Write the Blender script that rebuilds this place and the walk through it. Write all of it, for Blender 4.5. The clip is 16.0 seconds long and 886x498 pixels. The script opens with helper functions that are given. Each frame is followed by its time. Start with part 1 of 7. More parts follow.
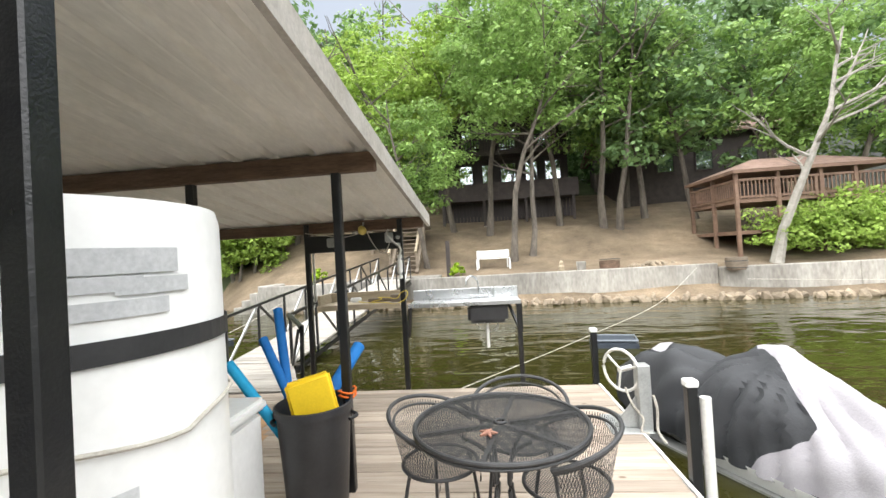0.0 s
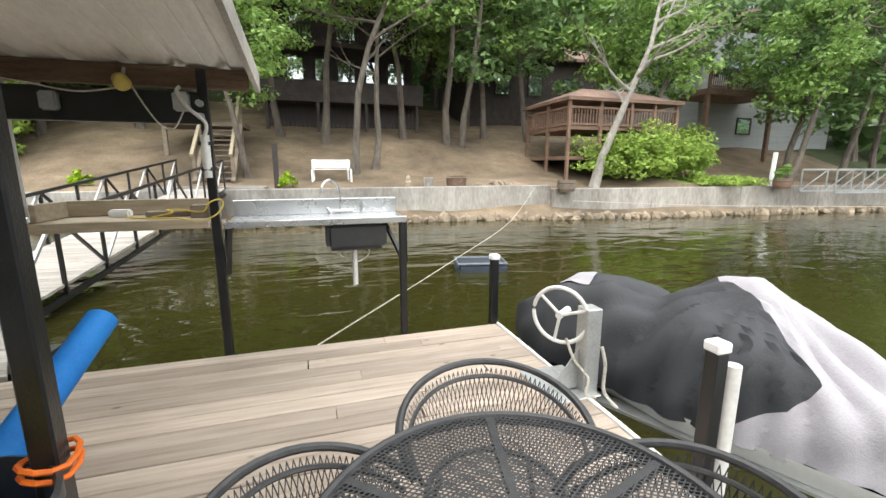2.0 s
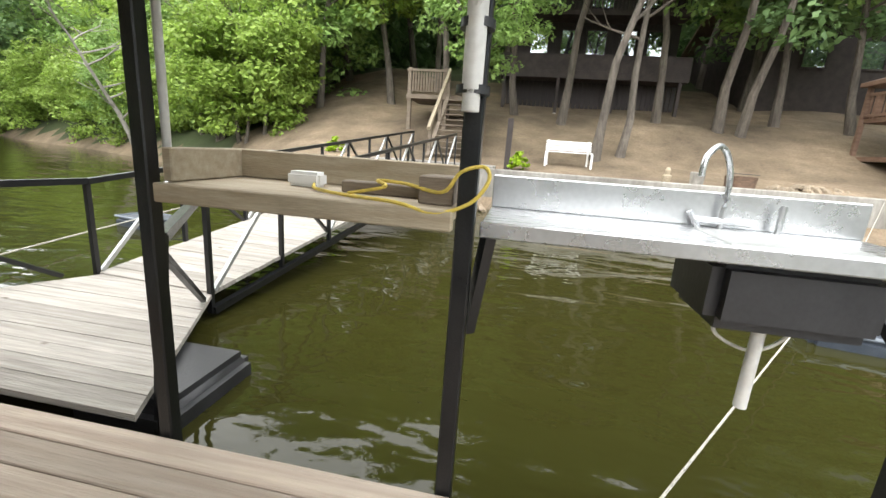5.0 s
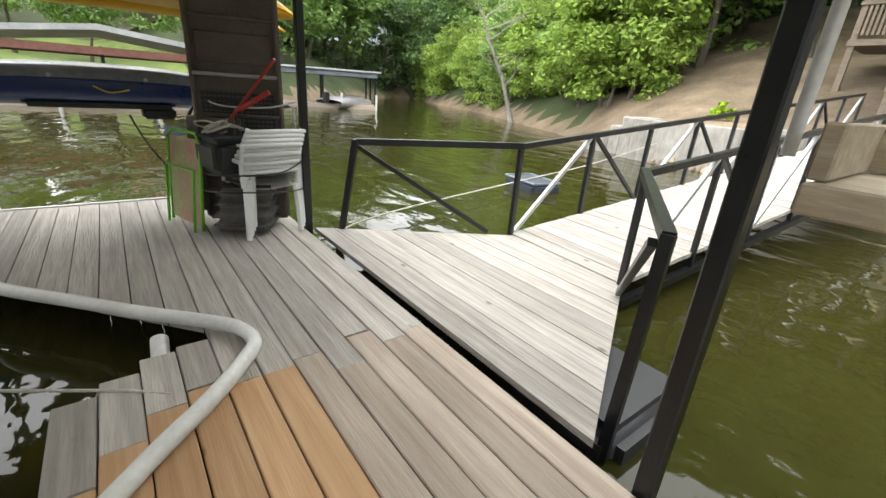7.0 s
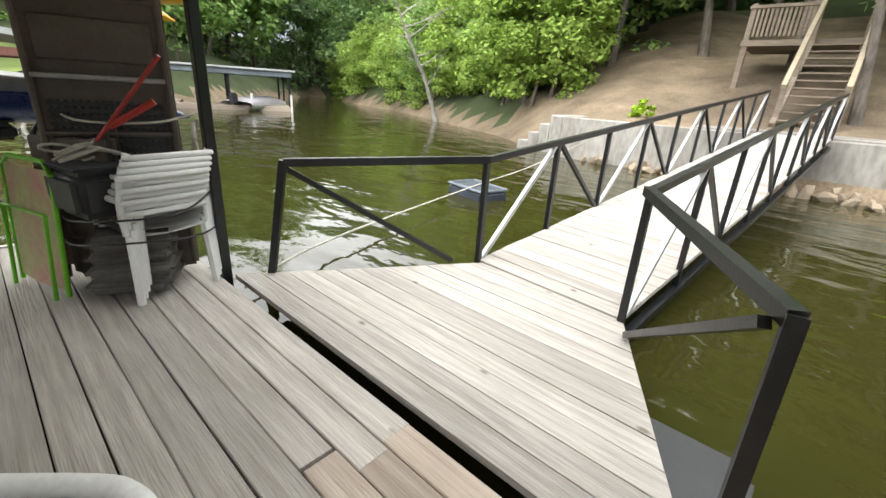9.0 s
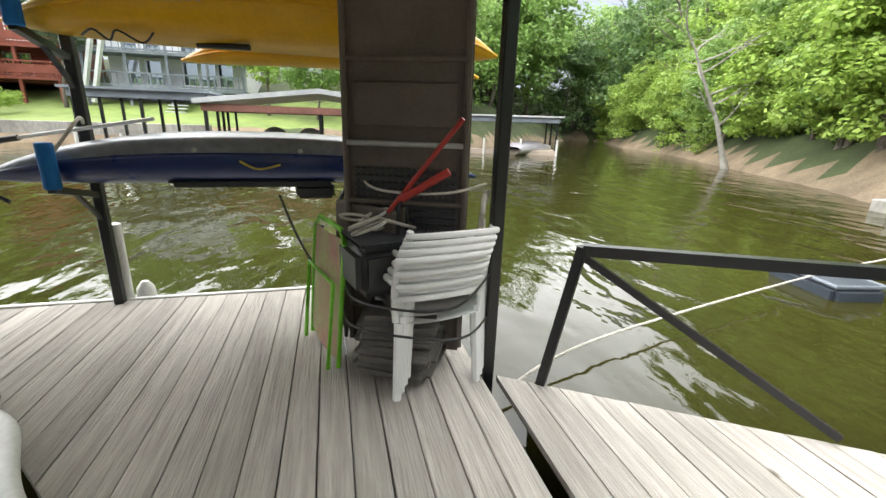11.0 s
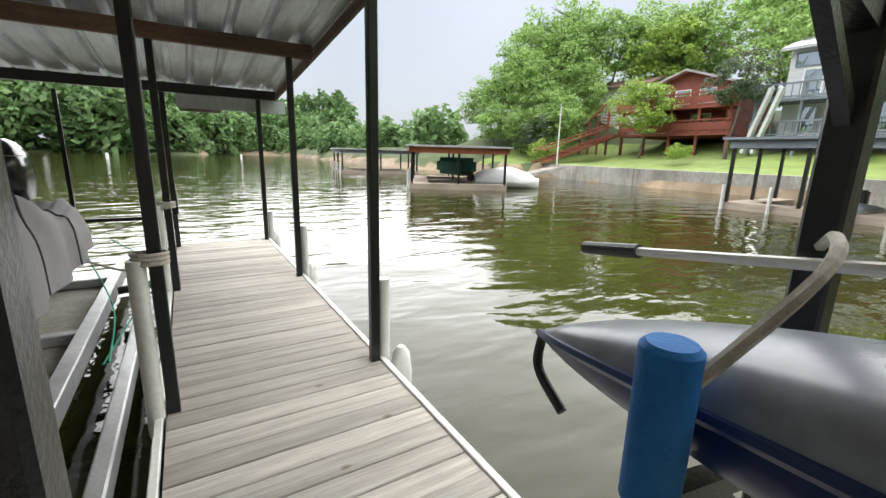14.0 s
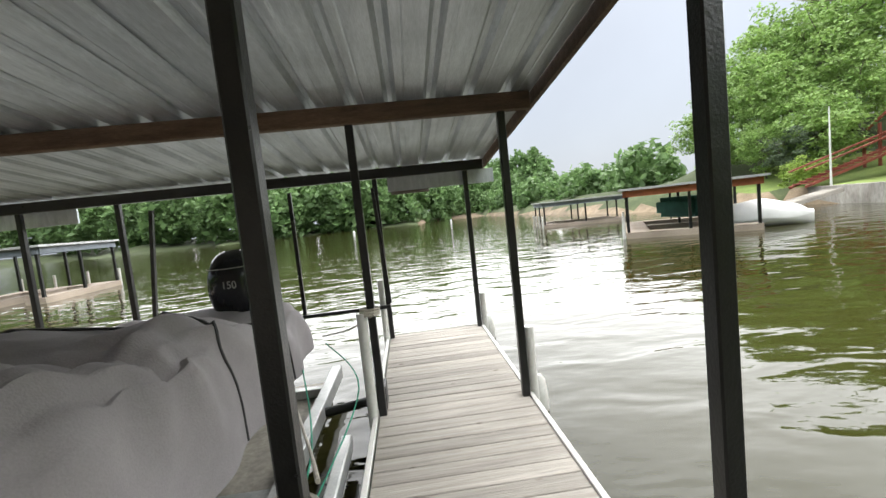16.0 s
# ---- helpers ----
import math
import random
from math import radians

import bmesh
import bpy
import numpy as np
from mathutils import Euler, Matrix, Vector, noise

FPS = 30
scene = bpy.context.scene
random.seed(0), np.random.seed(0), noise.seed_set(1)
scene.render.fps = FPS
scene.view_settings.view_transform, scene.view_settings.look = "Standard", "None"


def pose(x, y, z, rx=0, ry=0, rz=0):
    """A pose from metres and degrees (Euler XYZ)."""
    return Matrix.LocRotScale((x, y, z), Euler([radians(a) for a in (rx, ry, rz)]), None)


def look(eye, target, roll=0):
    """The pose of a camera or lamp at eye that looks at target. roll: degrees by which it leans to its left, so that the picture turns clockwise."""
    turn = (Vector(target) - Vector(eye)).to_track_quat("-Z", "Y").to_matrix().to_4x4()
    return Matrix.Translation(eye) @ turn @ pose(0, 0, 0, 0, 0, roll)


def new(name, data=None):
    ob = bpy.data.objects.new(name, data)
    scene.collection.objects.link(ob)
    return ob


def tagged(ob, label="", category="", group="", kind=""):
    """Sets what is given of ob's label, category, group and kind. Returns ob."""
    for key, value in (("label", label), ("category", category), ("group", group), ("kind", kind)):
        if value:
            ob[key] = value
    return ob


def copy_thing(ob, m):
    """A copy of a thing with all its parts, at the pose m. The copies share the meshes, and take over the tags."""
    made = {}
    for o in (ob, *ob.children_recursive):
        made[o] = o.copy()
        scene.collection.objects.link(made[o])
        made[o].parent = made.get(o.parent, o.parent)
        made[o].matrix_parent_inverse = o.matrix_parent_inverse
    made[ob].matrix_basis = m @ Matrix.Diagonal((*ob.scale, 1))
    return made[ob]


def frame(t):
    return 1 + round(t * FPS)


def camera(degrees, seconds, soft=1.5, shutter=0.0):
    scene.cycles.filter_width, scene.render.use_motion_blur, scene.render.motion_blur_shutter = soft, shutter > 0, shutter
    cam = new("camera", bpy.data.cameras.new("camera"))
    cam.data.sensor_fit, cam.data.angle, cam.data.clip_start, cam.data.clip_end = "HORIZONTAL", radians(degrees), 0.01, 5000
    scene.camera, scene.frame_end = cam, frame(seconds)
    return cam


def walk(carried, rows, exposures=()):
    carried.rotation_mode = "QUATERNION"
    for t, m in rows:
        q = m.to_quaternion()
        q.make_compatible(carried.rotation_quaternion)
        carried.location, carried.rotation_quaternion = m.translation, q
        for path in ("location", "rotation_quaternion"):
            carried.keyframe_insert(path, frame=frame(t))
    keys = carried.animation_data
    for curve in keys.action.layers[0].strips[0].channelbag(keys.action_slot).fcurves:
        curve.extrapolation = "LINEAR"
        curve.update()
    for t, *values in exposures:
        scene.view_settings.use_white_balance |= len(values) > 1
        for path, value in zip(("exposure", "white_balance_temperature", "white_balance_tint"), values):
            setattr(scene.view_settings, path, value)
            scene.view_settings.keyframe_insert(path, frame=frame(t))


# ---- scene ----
cam = camera(93.0, 16.0)
# seconds, eye, target, roll
PATH = [
    (0, (-0.041, -0.207, 1.66), (-0.229, 1.784, 1.69), -3.3),
    (0.5, (-0.021, 0.235, 1.64), (0.05, 2.233, 1.57), -1.2),
    (1, (-0.108, 0.673, 1.586), (0.191, 2.644, 1.421), -1.2),
    (1.5, (-0.211, 1.125, 1.514), (0.199, 3.064, 1.243), -0.6),
    (2, (-0.382, 1.527, 1.472), (0.203, 3.401, 1.092), 0.0),
    (2.5, (-0.478, 1.947, 1.421), (0.227, 3.768, 0.991), 1.0),
    (3, (-0.611, 2.339, 1.399), (0.1, 4.157, 0.962), 0.6),
    (3.2, (-0.637, 2.51, 1.387), (0.032, 4.343, 0.944), 0.7),
    (5.5, (-1.124, 3.83, 1.279), (-1.812, 5.643, 0.792), 4.4),
    (6, (-1.412, 3.868, 1.275), (-2.436, 5.491, 0.712), 3.9),
    (6.5, (-1.672, 3.882, 1.252), (-2.965, 5.268, 0.615), 3.8),
    (7, (-1.935, 3.831, 1.234), (-3.403, 4.988, 0.523), 4.2),
    (7.5, (-2.137, 3.768, 1.249), (-3.617, 4.867, 0.474), 3.8),
    (8, (-2.391, 3.866, 1.249), (-3.719, 5.158, 0.496), 3.7),
    (8.2, (-2.469, 3.92, 1.266), (-3.693, 5.328, 0.546), 3.6),
    (10.5, (-3.129, 4.255, 1.241), (-4.709, 5.365, 0.718), 1.9),
    (11, (-3.556, 4.291, 1.328), (-5.407, 4.784, 0.755), 1.8),
    (11.5, (-4.01, 4.324, 1.372), (-5.926, 4.196, 0.813), 0.5),
    (12, (-4.493, 4.18, 1.445), (-6.314, 3.559, 0.896), 2.2),
    (12.5, (-4.904, 4.036, 1.401), (-6.564, 3.013, 0.954), 1.2),
    (13, (-5.319, 3.768, 1.378), (-6.78, 2.469, 0.954), 0.7),
    (13.5, (-5.635, 3.465, 1.419), (-6.885, 1.975, 0.952), -0.6),
    (14, (-5.87, 3.042, 1.403), (-6.886, 1.376, 0.963), 1.5),
    (14.5, (-5.952, 2.596, 1.416), (-6.719, 0.799, 0.986), 0.7),
    (15, (-6.019, 2.213, 1.442), (-6.538, 0.319, 1.064), -0.1),
    (15.5, (-6.086, 1.831, 1.43), (-6.404, -0.12, 1.123), -1.4),
    (16, (-6.058, 1.582, 1.572), (-6.212, -0.405, 1.409), -6.1),
]
walk(cam, [(t, look(eye, target, roll)) for t, eye, target, roll in PATH], [(0.0, 1.4), (0.5, 1.25), (2.5, 1.12), (3.0, 1.12), (5.5, 1.42), (7.0, 1.45), (8.0, 1.5), (10.5, 1.5), (11.5, 1.8), (12.5, 1.5), (14.0, 1.35), (16.0, 1.35)])

# ---- light: a bright overcast sky ----
world = bpy.data.worlds.new("overcast")
scene.world = world
world.use_nodes = True
wn, wl = world.node_tree.nodes, world.node_tree.links
sky = wn.new("ShaderNodeTexSky")
sky.sky_type, sky.sun_disc = "NISHITA", False
sky.sun_elevation, sky.sun_rotation = radians(61), radians(214)
sky.air_density, sky.dust_density = 1.0, 4.0
veil = wn.new("ShaderNodeMixRGB")
veil.inputs[0].default_value = 0.85
veil.inputs[2].default_value = (2.98, 3.25, 3.66, 1)
wl.new(sky.outputs[0], veil.inputs[1])
coord = wn.new("ShaderNodeTexCoord")
cloud = wn.new("ShaderNodeTexNoise")
cloud.inputs["Scale"].default_value, cloud.inputs["Detail"].default_value = 2.2, 5
wl.new(coord.outputs["Generated"], cloud.inputs["Vector"])
ramp = wn.new("ShaderNodeMapRange")
ramp.inputs["To Min"].default_value, ramp.inputs["To Max"].default_value = 0.82, 1.15
wl.new(cloud.outputs["Fac"], ramp.inputs["Value"])
veil2 = wn.new("ShaderNodeMixRGB")
veil2.blend_type = "MULTIPLY"
veil2.inputs[0].default_value = 1
wl.new(veil.outputs[0], veil2.inputs[1])
wl.new(ramp.outputs[0], veil2.inputs[2])
wl.new(veil2.outputs[0], wn["Background"].inputs[0])
wn["Background"].inputs[1].default_value = 0.092
sun = new("sun", bpy.data.lights.new("sun", "SUN"))
sun.data.energy, sun.data.angle, sun.data.color = 4.8, radians(150), (1, 0.995, 0.975)
sun.matrix_world = look((0, 0, 48), (15, 22, 0))


# ---- materials ----
def nd(m, kind, **kw):
    n = m.node_tree.nodes.new(kind)
    for k, v in kw.items():
        n.inputs[k.replace("_", " ")].default_value = v
    return n


def mat(name, c1, c2=None, rough=0.6, metal=0.0, scale=6.0, stretch=(1, 1, 1), bump=0.1, rand=0.0, stain=0.25, islands=False, spec=0.5, fine=9.0, coords="Object", knots=0.0):
    """Colour that wanders between two tones at two scales, with relief and a stain layer."""
    m = bpy.data.materials.new(name)
    m.use_nodes = True
    ln = m.node_tree.links
    b = m.node_tree.nodes["Principled BSDF"]
    c2 = c2 or tuple(v * 0.75 for v in c1)
    tc = nd(m, "ShaderNodeTexCoord")
    mp = nd(m, "ShaderNodeMapping")
    mp.inputs["Scale"].default_value = stretch
    ln.new(tc.outputs[coords], mp.inputs[0])
    vec = mp.outputs[0]
    info = nd(m, "ShaderNodeNewGeometry" if islands else "ShaderNodeObjectInfo")
    rnd = info.outputs["Random Per Island" if islands else "Random"]
    if rand:
        off = nd(m, "ShaderNodeMath")
        off.operation = "MULTIPLY"
        off.inputs[1].default_value = 37
        ln.new(rnd, off.inputs[0])
        add = nd(m, "ShaderNodeVectorMath")
        ln.new(vec, add.inputs[0])
        ln.new(off.outputs[0], add.inputs[1])
        vec = add.outputs[0]
    n1 = nd(m, "ShaderNodeTexNoise", Scale=scale, Detail=6.0, Roughness=0.62)
    n2 = nd(m, "ShaderNodeTexNoise", Scale=scale * fine, Detail=4.0)
    n3 = nd(m, "ShaderNodeTexNoise", Scale=scale * 0.22, Detail=5.0)
    for n in (n1, n2):
        ln.new(vec, n.inputs["Vector"])
    ln.new(tc.outputs[coords], n3.inputs["Vector"])
    mix = nd(m, "ShaderNodeMixRGB")
    mix.inputs[1].default_value, mix.inputs[2].default_value = (*c1, 1), (*c2, 1)
    mr = nd(m, "ShaderNodeMapRange", From_Min=0.32, From_Max=0.68)
    ln.new(n1.outputs["Fac"], mr.inputs["Value"])
    ln.new(mr.outputs[0], mix.inputs[0])
    hsv = nd(m, "ShaderNodeHueSaturation")
    ln.new(mix.outputs[0], hsv.inputs["Color"])
    val = nd(m, "ShaderNodeMapRange", From_Min=0.3, From_Max=0.7, To_Min=1 - stain, To_Max=1 + stain * 0.5)
    ln.new(n3.outputs["Fac"], val.inputs["Value"])
    fin = nd(m, "ShaderNodeMapRange", From_Min=0.3, From_Max=0.7, To_Min=1 - stain * 0.5, To_Max=1 + stain * 0.3)
    ln.new(n2.outputs["Fac"], fin.inputs["Value"])
    mul = nd(m, "ShaderNodeMath")
    mul.operation = "MULTIPLY"
    ln.new(val.outputs[0], mul.inputs[0])
    ln.new(fin.outputs[0], mul.inputs[1])
    out = mul.outputs[0]
    if rand:
        rr = nd(m, "ShaderNodeMapRange", To_Min=1 - rand, To_Max=1 + rand)
        ln.new(rnd, rr.inputs["Value"])
        m2 = nd(m, "ShaderNodeMath")
        m2.operation = "MULTIPLY"
        ln.new(out, m2.inputs[0])
        ln.new(rr.outputs[0], m2.inputs[1])
        out = m2.outputs[0]
    ln.new(out, hsv.inputs["Value"])
    col = hsv.outputs[0]
    if knots:
        add2 = nd(m, "ShaderNodeVectorMath")
        ln.new(tc.outputs[coords], add2.inputs[0])
        if rand:
            ln.new(off.outputs[0], add2.inputs[1])
        oval = nd(m, "ShaderNodeMapping")
        oval.inputs["Scale"].default_value = (0.55, 1, 1)
        ln.new(add2.outputs[0], oval.inputs[0])
        vor = nd(m, "ShaderNodeTexVoronoi", Scale=4.2)
        ln.new(oval.outputs[0], vor.inputs["Vector"])
        kr = nd(m, "ShaderNodeMapRange", From_Min=0.035, From_Max=0.085, To_Min=knots, To_Max=0.0)
        ln.new(vor.outputs["Distance"], kr.inputs["Value"])
        km = nd(m, "ShaderNodeMixRGB")
        km.inputs[2].default_value = (c2[0] * 0.35, c2[1] * 0.3, c2[2] * 0.25, 1)
        ln.new(kr.outputs[0], km.inputs[0])
        ln.new(col, km.inputs[1])
        col = km.outputs[0]
    ln.new(col, b.inputs["Base Color"])
    b.inputs["Metallic"].default_value = metal
    b.inputs["Specular IOR Level"].default_value = spec
    rg = nd(m, "ShaderNodeMapRange", To_Min=max(0.02, rough - 0.12), To_Max=min(1, rough + 0.12))
    ln.new(n1.outputs["Fac"], rg.inputs["Value"])
    ln.new(rg.outputs[0], b.inputs["Roughness"])
    if bump:
        bp = nd(m, "ShaderNodeBump", Strength=bump, Distance=0.02)
        am = nd(m, "ShaderNodeMath")
        ln.new(n1.outputs["Fac"], am.inputs[0])
        ln.new(n2.outputs["Fac"], am.inputs[1])
        ln.new(am.outputs[0], bp.inputs["Height"])
        ln.new(bp.outputs[0], b.inputs["Normal"])
    return m


BOARD = mat("weathered_deck", (0.5, 0.425, 0.35), (0.36, 0.29, 0.23), 0.8, scale=2.2, stretch=(0.7, 12, 12), bump=0.4, rand=0.2, stain=0.3, fine=4, knots=0.8, spec=0.2)
GREYBOARD = mat("grey_weathered_deck", (0.54, 0.505, 0.455), (0.36, 0.33, 0.29), 0.85, scale=2.2, stretch=(0.7, 12, 12), bump=0.5, rand=0.18, stain=0.4, fine=4, knots=0.75, spec=0.2)
NEWBOARD = mat("new_pine", (0.5, 0.32, 0.17), (0.40, 0.22, 0.10), 0.7, scale=3, stretch=(0.6, 12, 12), bump=0.2, rand=0.08, stain=0.12, fine=4, knots=0.8)
PINE = mat("weathered_pine", (0.42, 0.36, 0.26), (0.3, 0.24, 0.16), 0.75, scale=3, stretch=(1, 9, 9), bump=0.25, rand=0.1)
RUSTBEAM = mat("stained_beam", (0.21, 0.13, 0.085), (0.1, 0.065, 0.045), 0.8, scale=2.5, stretch=(1, 7, 7), bump=0.4, stain=0.5)
BLACK = mat("black_painted_steel", (0.007, 0.0075, 0.009), (0.012, 0.0125, 0.013), 0.32, scale=14, bump=0.12, stain=0.35, spec=0.5)
WROUGHT = mat("black_wrought_iron", (0.028, 0.028, 0.03), (0.05, 0.05, 0.05), 0.5, scale=30, bump=0.15)
PVC = mat("white_pvc", (0.72, 0.72, 0.69), (0.6, 0.59, 0.55), 0.4, scale=4, bump=0.05, stain=0.18)
WHITE = mat("white_plastic", (0.8, 0.8, 0.79), (0.74, 0.74, 0.72), 0.38, scale=3, bump=0.03, stain=0.08)
GALV = mat("galvanized_sheet", (0.62, 0.66, 0.7), (0.48, 0.52, 0.56), 0.38, 0.55, scale=5, stretch=(5, 0.4, 1), bump=0.05, stain=0.3)
ROOFWHITE = mat("white_roof_sheet", (0.86, 0.84, 0.79), (0.76, 0.74, 0.69), 0.6, scale=3, stretch=(2, 0.5, 1), bump=0.05, stain=0.14)
FASCIA = mat("grey_fascia", (0.5, 0.47, 0.43), (0.36, 0.33, 0.29), 0.7, scale=5, stain=0.3)
STEEL = mat("stainless_steel", (0.68, 0.69, 0.7), (0.58, 0.59, 0.6), 0.28, 0.85, scale=5, stretch=(1, 12, 1), bump=0.03, stain=0.12)
ALU = mat("grey_aluminium", (0.5, 0.51, 0.5), (0.4, 0.41, 0.4), 0.45, 0.6, scale=7, bump=0.06, stain=0.25)
CONCRETE = mat("stained_concrete", (0.42, 0.4, 0.36), (0.25, 0.23, 0.2), 0.9, scale=1.3, stretch=(1, 1, 0.35), bump=0.3, stain=0.45)
STONE = mat("shore_stone", (0.34, 0.27, 0.19), (0.22, 0.18, 0.13), 0.9, scale=4, bump=0.5, rand=0.25, islands=True)
BARK = mat("bark", (0.2, 0.17, 0.14), (0.1, 0.085, 0.07), 0.95, scale=5, stretch=(3, 3, 0.6), bump=0.6, stain=0.4)
DEADWOOD = mat("bare_grey_branches", (0.36, 0.34, 0.3), (0.24, 0.22, 0.19), 0.9, scale=6, bump=0.3)
DARKSIDING = mat("dark_brown_siding", (0.045, 0.035, 0.033), (0.028, 0.022, 0.022), 0.75, scale=2, stretch=(6, 6, 0.5), bump=0.2)
DARKDECK = mat("dark_stained_deck", (0.06, 0.045, 0.04), (0.035, 0.028, 0.026), 0.75, scale=3, bump=0.2)
BROWNWOOD = mat("brown_stained_wood", (0.24, 0.15, 0.105), (0.16, 0.095, 0.065), 0.75, scale=3, stretch=(1, 1, 4), bump=0.2)
REDWOOD = mat("red_stained_wood", (0.3, 0.075, 0.045), (0.2, 0.05, 0.035), 0.7, scale=1.5, bump=0.15)
SHINGLE = mat("brown_shingles", (0.3, 0.2, 0.16), (0.2, 0.13, 0.1), 0.9, scale=4, bump=0.4)
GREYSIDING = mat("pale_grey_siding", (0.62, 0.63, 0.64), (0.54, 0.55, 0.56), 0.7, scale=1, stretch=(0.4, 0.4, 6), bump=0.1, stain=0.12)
GREYTRIM = mat("blue_grey_trim", (0.2, 0.23, 0.26), (0.15, 0.17, 0.2), 0.6, scale=3)
STEPWOOD = mat("step_wood", (0.25, 0.2, 0.15), (0.15, 0.12, 0.09), 0.85, scale=4, stretch=(0.6, 5, 5), bump=0.3)
COVER = mat("pale_grey_cover_fabric", (0.38, 0.365, 0.385), (0.32, 0.305, 0.325), 0.75, scale=3, bump=0.2, stain=0.12, fine=30)
COVERDARK = mat("black_cover_fabric", (0.022, 0.024, 0.028), (0.034, 0.036, 0.04), 0.65, scale=3, bump=0.2, stain=0.25, fine=30)
BOATCOVER = mat("mauve_grey_boat_cover", (0.33, 0.305, 0.315), (0.27, 0.25, 0.26), 0.8, scale=2.5, bump=0.2, stain=0.15, fine=40)
BLUEFOAM = mat("blue_foam", (0.005, 0.17, 0.5), (0.004, 0.13, 0.42), 0.75, scale=12, bump=0.12, stain=0.15)
CYANFOAM = mat("light_blue_foam", (0.01, 0.36, 0.62), (0.01, 0.3, 0.55), 0.75, scale=12, bump=0.12, stain=0.12)
YELLOW = mat("yellow_plastic", (0.8, 0.45, 0.005), (0.72, 0.38, 0.004), 0.35, scale=4, bump=0.04, stain=0.15)
YELLOWFOAM = mat("yellow_foam", (0.85, 0.58, 0.01), (0.78, 0.52, 0.01), 0.7, scale=9, bump=0.08, stain=0.1)
BLUEHULL = mat("navy_blue_plastic", (0.012, 0.03, 0.14), (0.008, 0.02, 0.09), 0.3, scale=4, bump=0.04, stain=0.25)
GREYHULL = mat("worn_grey_plastic", (0.25, 0.27, 0.32), (0.16, 0.175, 0.215), 0.3, scale=2.5, bump=0.05, stain=0.35)
BLACKPLASTIC = mat("black_plastic", (0.02, 0.02, 0.022), (0.032, 0.032, 0.034), 0.45, scale=6, bump=0.06, stain=0.25)
BROWNPLASTIC = mat("brown_resin", (0.135, 0.108, 0.088), (0.095, 0.075, 0.06), 0.55, scale=5, bump=0.08, stain=0.25)
GREYCUSHION = mat("grey_brown_cushion", (0.12, 0.11, 0.1), (0.09, 0.083, 0.075), 0.9, scale=8, bump=0.25)
ROPE = mat("pale_rope", (0.6, 0.57, 0.5), (0.45, 0.42, 0.36), 0.9, scale=60, bump=0.4)
YROPE = mat("yellow_rope", (0.72, 0.55, 0.1), (0.55, 0.42, 0.08), 0.85, scale=60, bump=0.4)
GROPE = mat("green_rope", (0.02, 0.3, 0.18), (0.02, 0.22, 0.14), 0.85, scale=60, bump=0.3)
ORANGE = mat("orange_strap", (0.8, 0.16, 0.01), None, 0.7, scale=20)
REDPAINT = mat("red_plastic", (0.45, 0.03, 0.02), None, 0.5, scale=9)
LIME = mat("lime_green_tube", (0.2, 0.62, 0.03), (0.16, 0.5, 0.02), 0.45, scale=9)
SLING = mat("striped_sling", (0.35, 0.42, 0.16), (0.45, 0.22, 0.2), 0.85, scale=5, stretch=(1, 6, 0.4), bump=0.1)
TANK = mat("dull_lift_tank", (0.42, 0.39, 0.33), (0.28, 0.26, 0.22), 0.7, scale=3, bump=0.15, stain=0.4)
CANVAS = mat("green_canvas", (0.02, 0.12, 0.09), (0.015, 0.09, 0.07), 0.8, scale=3, bump=0.1)
OBOARD = mat("orange_roof_edge", (0.42, 0.13, 0.05), (0.33, 0.1, 0.04), 0.7, scale=2)
GREYPRINT = mat("grey_print", (0.45, 0.46, 0.47), (0.52, 0.53, 0.54), 0.5, scale=9)
NAVYCANVAS = mat("navy_canvas", (0.02, 0.06, 0.22), None, 0.8, scale=4)
TANHULL = mat("tan_cover", (0.33, 0.3, 0.26), (0.26, 0.24, 0.2), 0.8, scale=4, bump=0.2)
LAMPY = mat("yellowed_lamp_lens", (0.75, 0.6, 0.15), None, 0.3, scale=9)


def leafmat(name, c1, c2):
    m = mat(name, c1, c2, 0.55, scale=0.6, bump=0, rand=0.3, islands=True, stain=0.2, spec=0.35)
    b = m.node_tree.nodes["Principled BSDF"]
    o = m.node_tree.nodes["Material Output"]
    tr = nd(m, "ShaderNodeBsdfTranslucent")
    src = b.inputs["Base Color"].links[0].from_socket
    ms = nd(m, "ShaderNodeMixShader", Fac=0.38)
    m.node_tree.links.new(src, tr.inputs["Color"])
    m.node_tree.links.new(b.outputs[0], ms.inputs[1])
    m.node_tree.links.new(tr.outputs[0], ms.inputs[2])
    m.node_tree.links.new(ms.outputs[0], o.inputs["Surface"])
    return m


LEAF = leafmat("oak_leaf", (0.31, 0.45, 0.13), (0.19, 0.32, 0.085))
LEAFY = leafmat("bright_leaf", (0.37, 0.5, 0.1), (0.25, 0.38, 0.075))
LEAFD = leafmat("dark_leaf", (0.19, 0.3, 0.11), (0.12, 0.21, 0.08))
LEAFC = leafmat("cedar_leaf", (0.14, 0.19, 0.11), (0.1, 0.14, 0.08))
LEAFL = leafmat("lime_leaf", (0.35, 0.5, 0.02), (0.25, 0.4, 0.02))

GLASS = bpy.data.materials.new("window_glass")
GLASS.use_nodes = True
gb = GLASS.node_tree.nodes["Principled BSDF"]
gb.inputs["Base Color"].default_value = (0.45, 0.5, 0.52, 1)
gb.inputs["Metallic"].default_value, gb.inputs["Roughness"].default_value = 0.9, 0.04

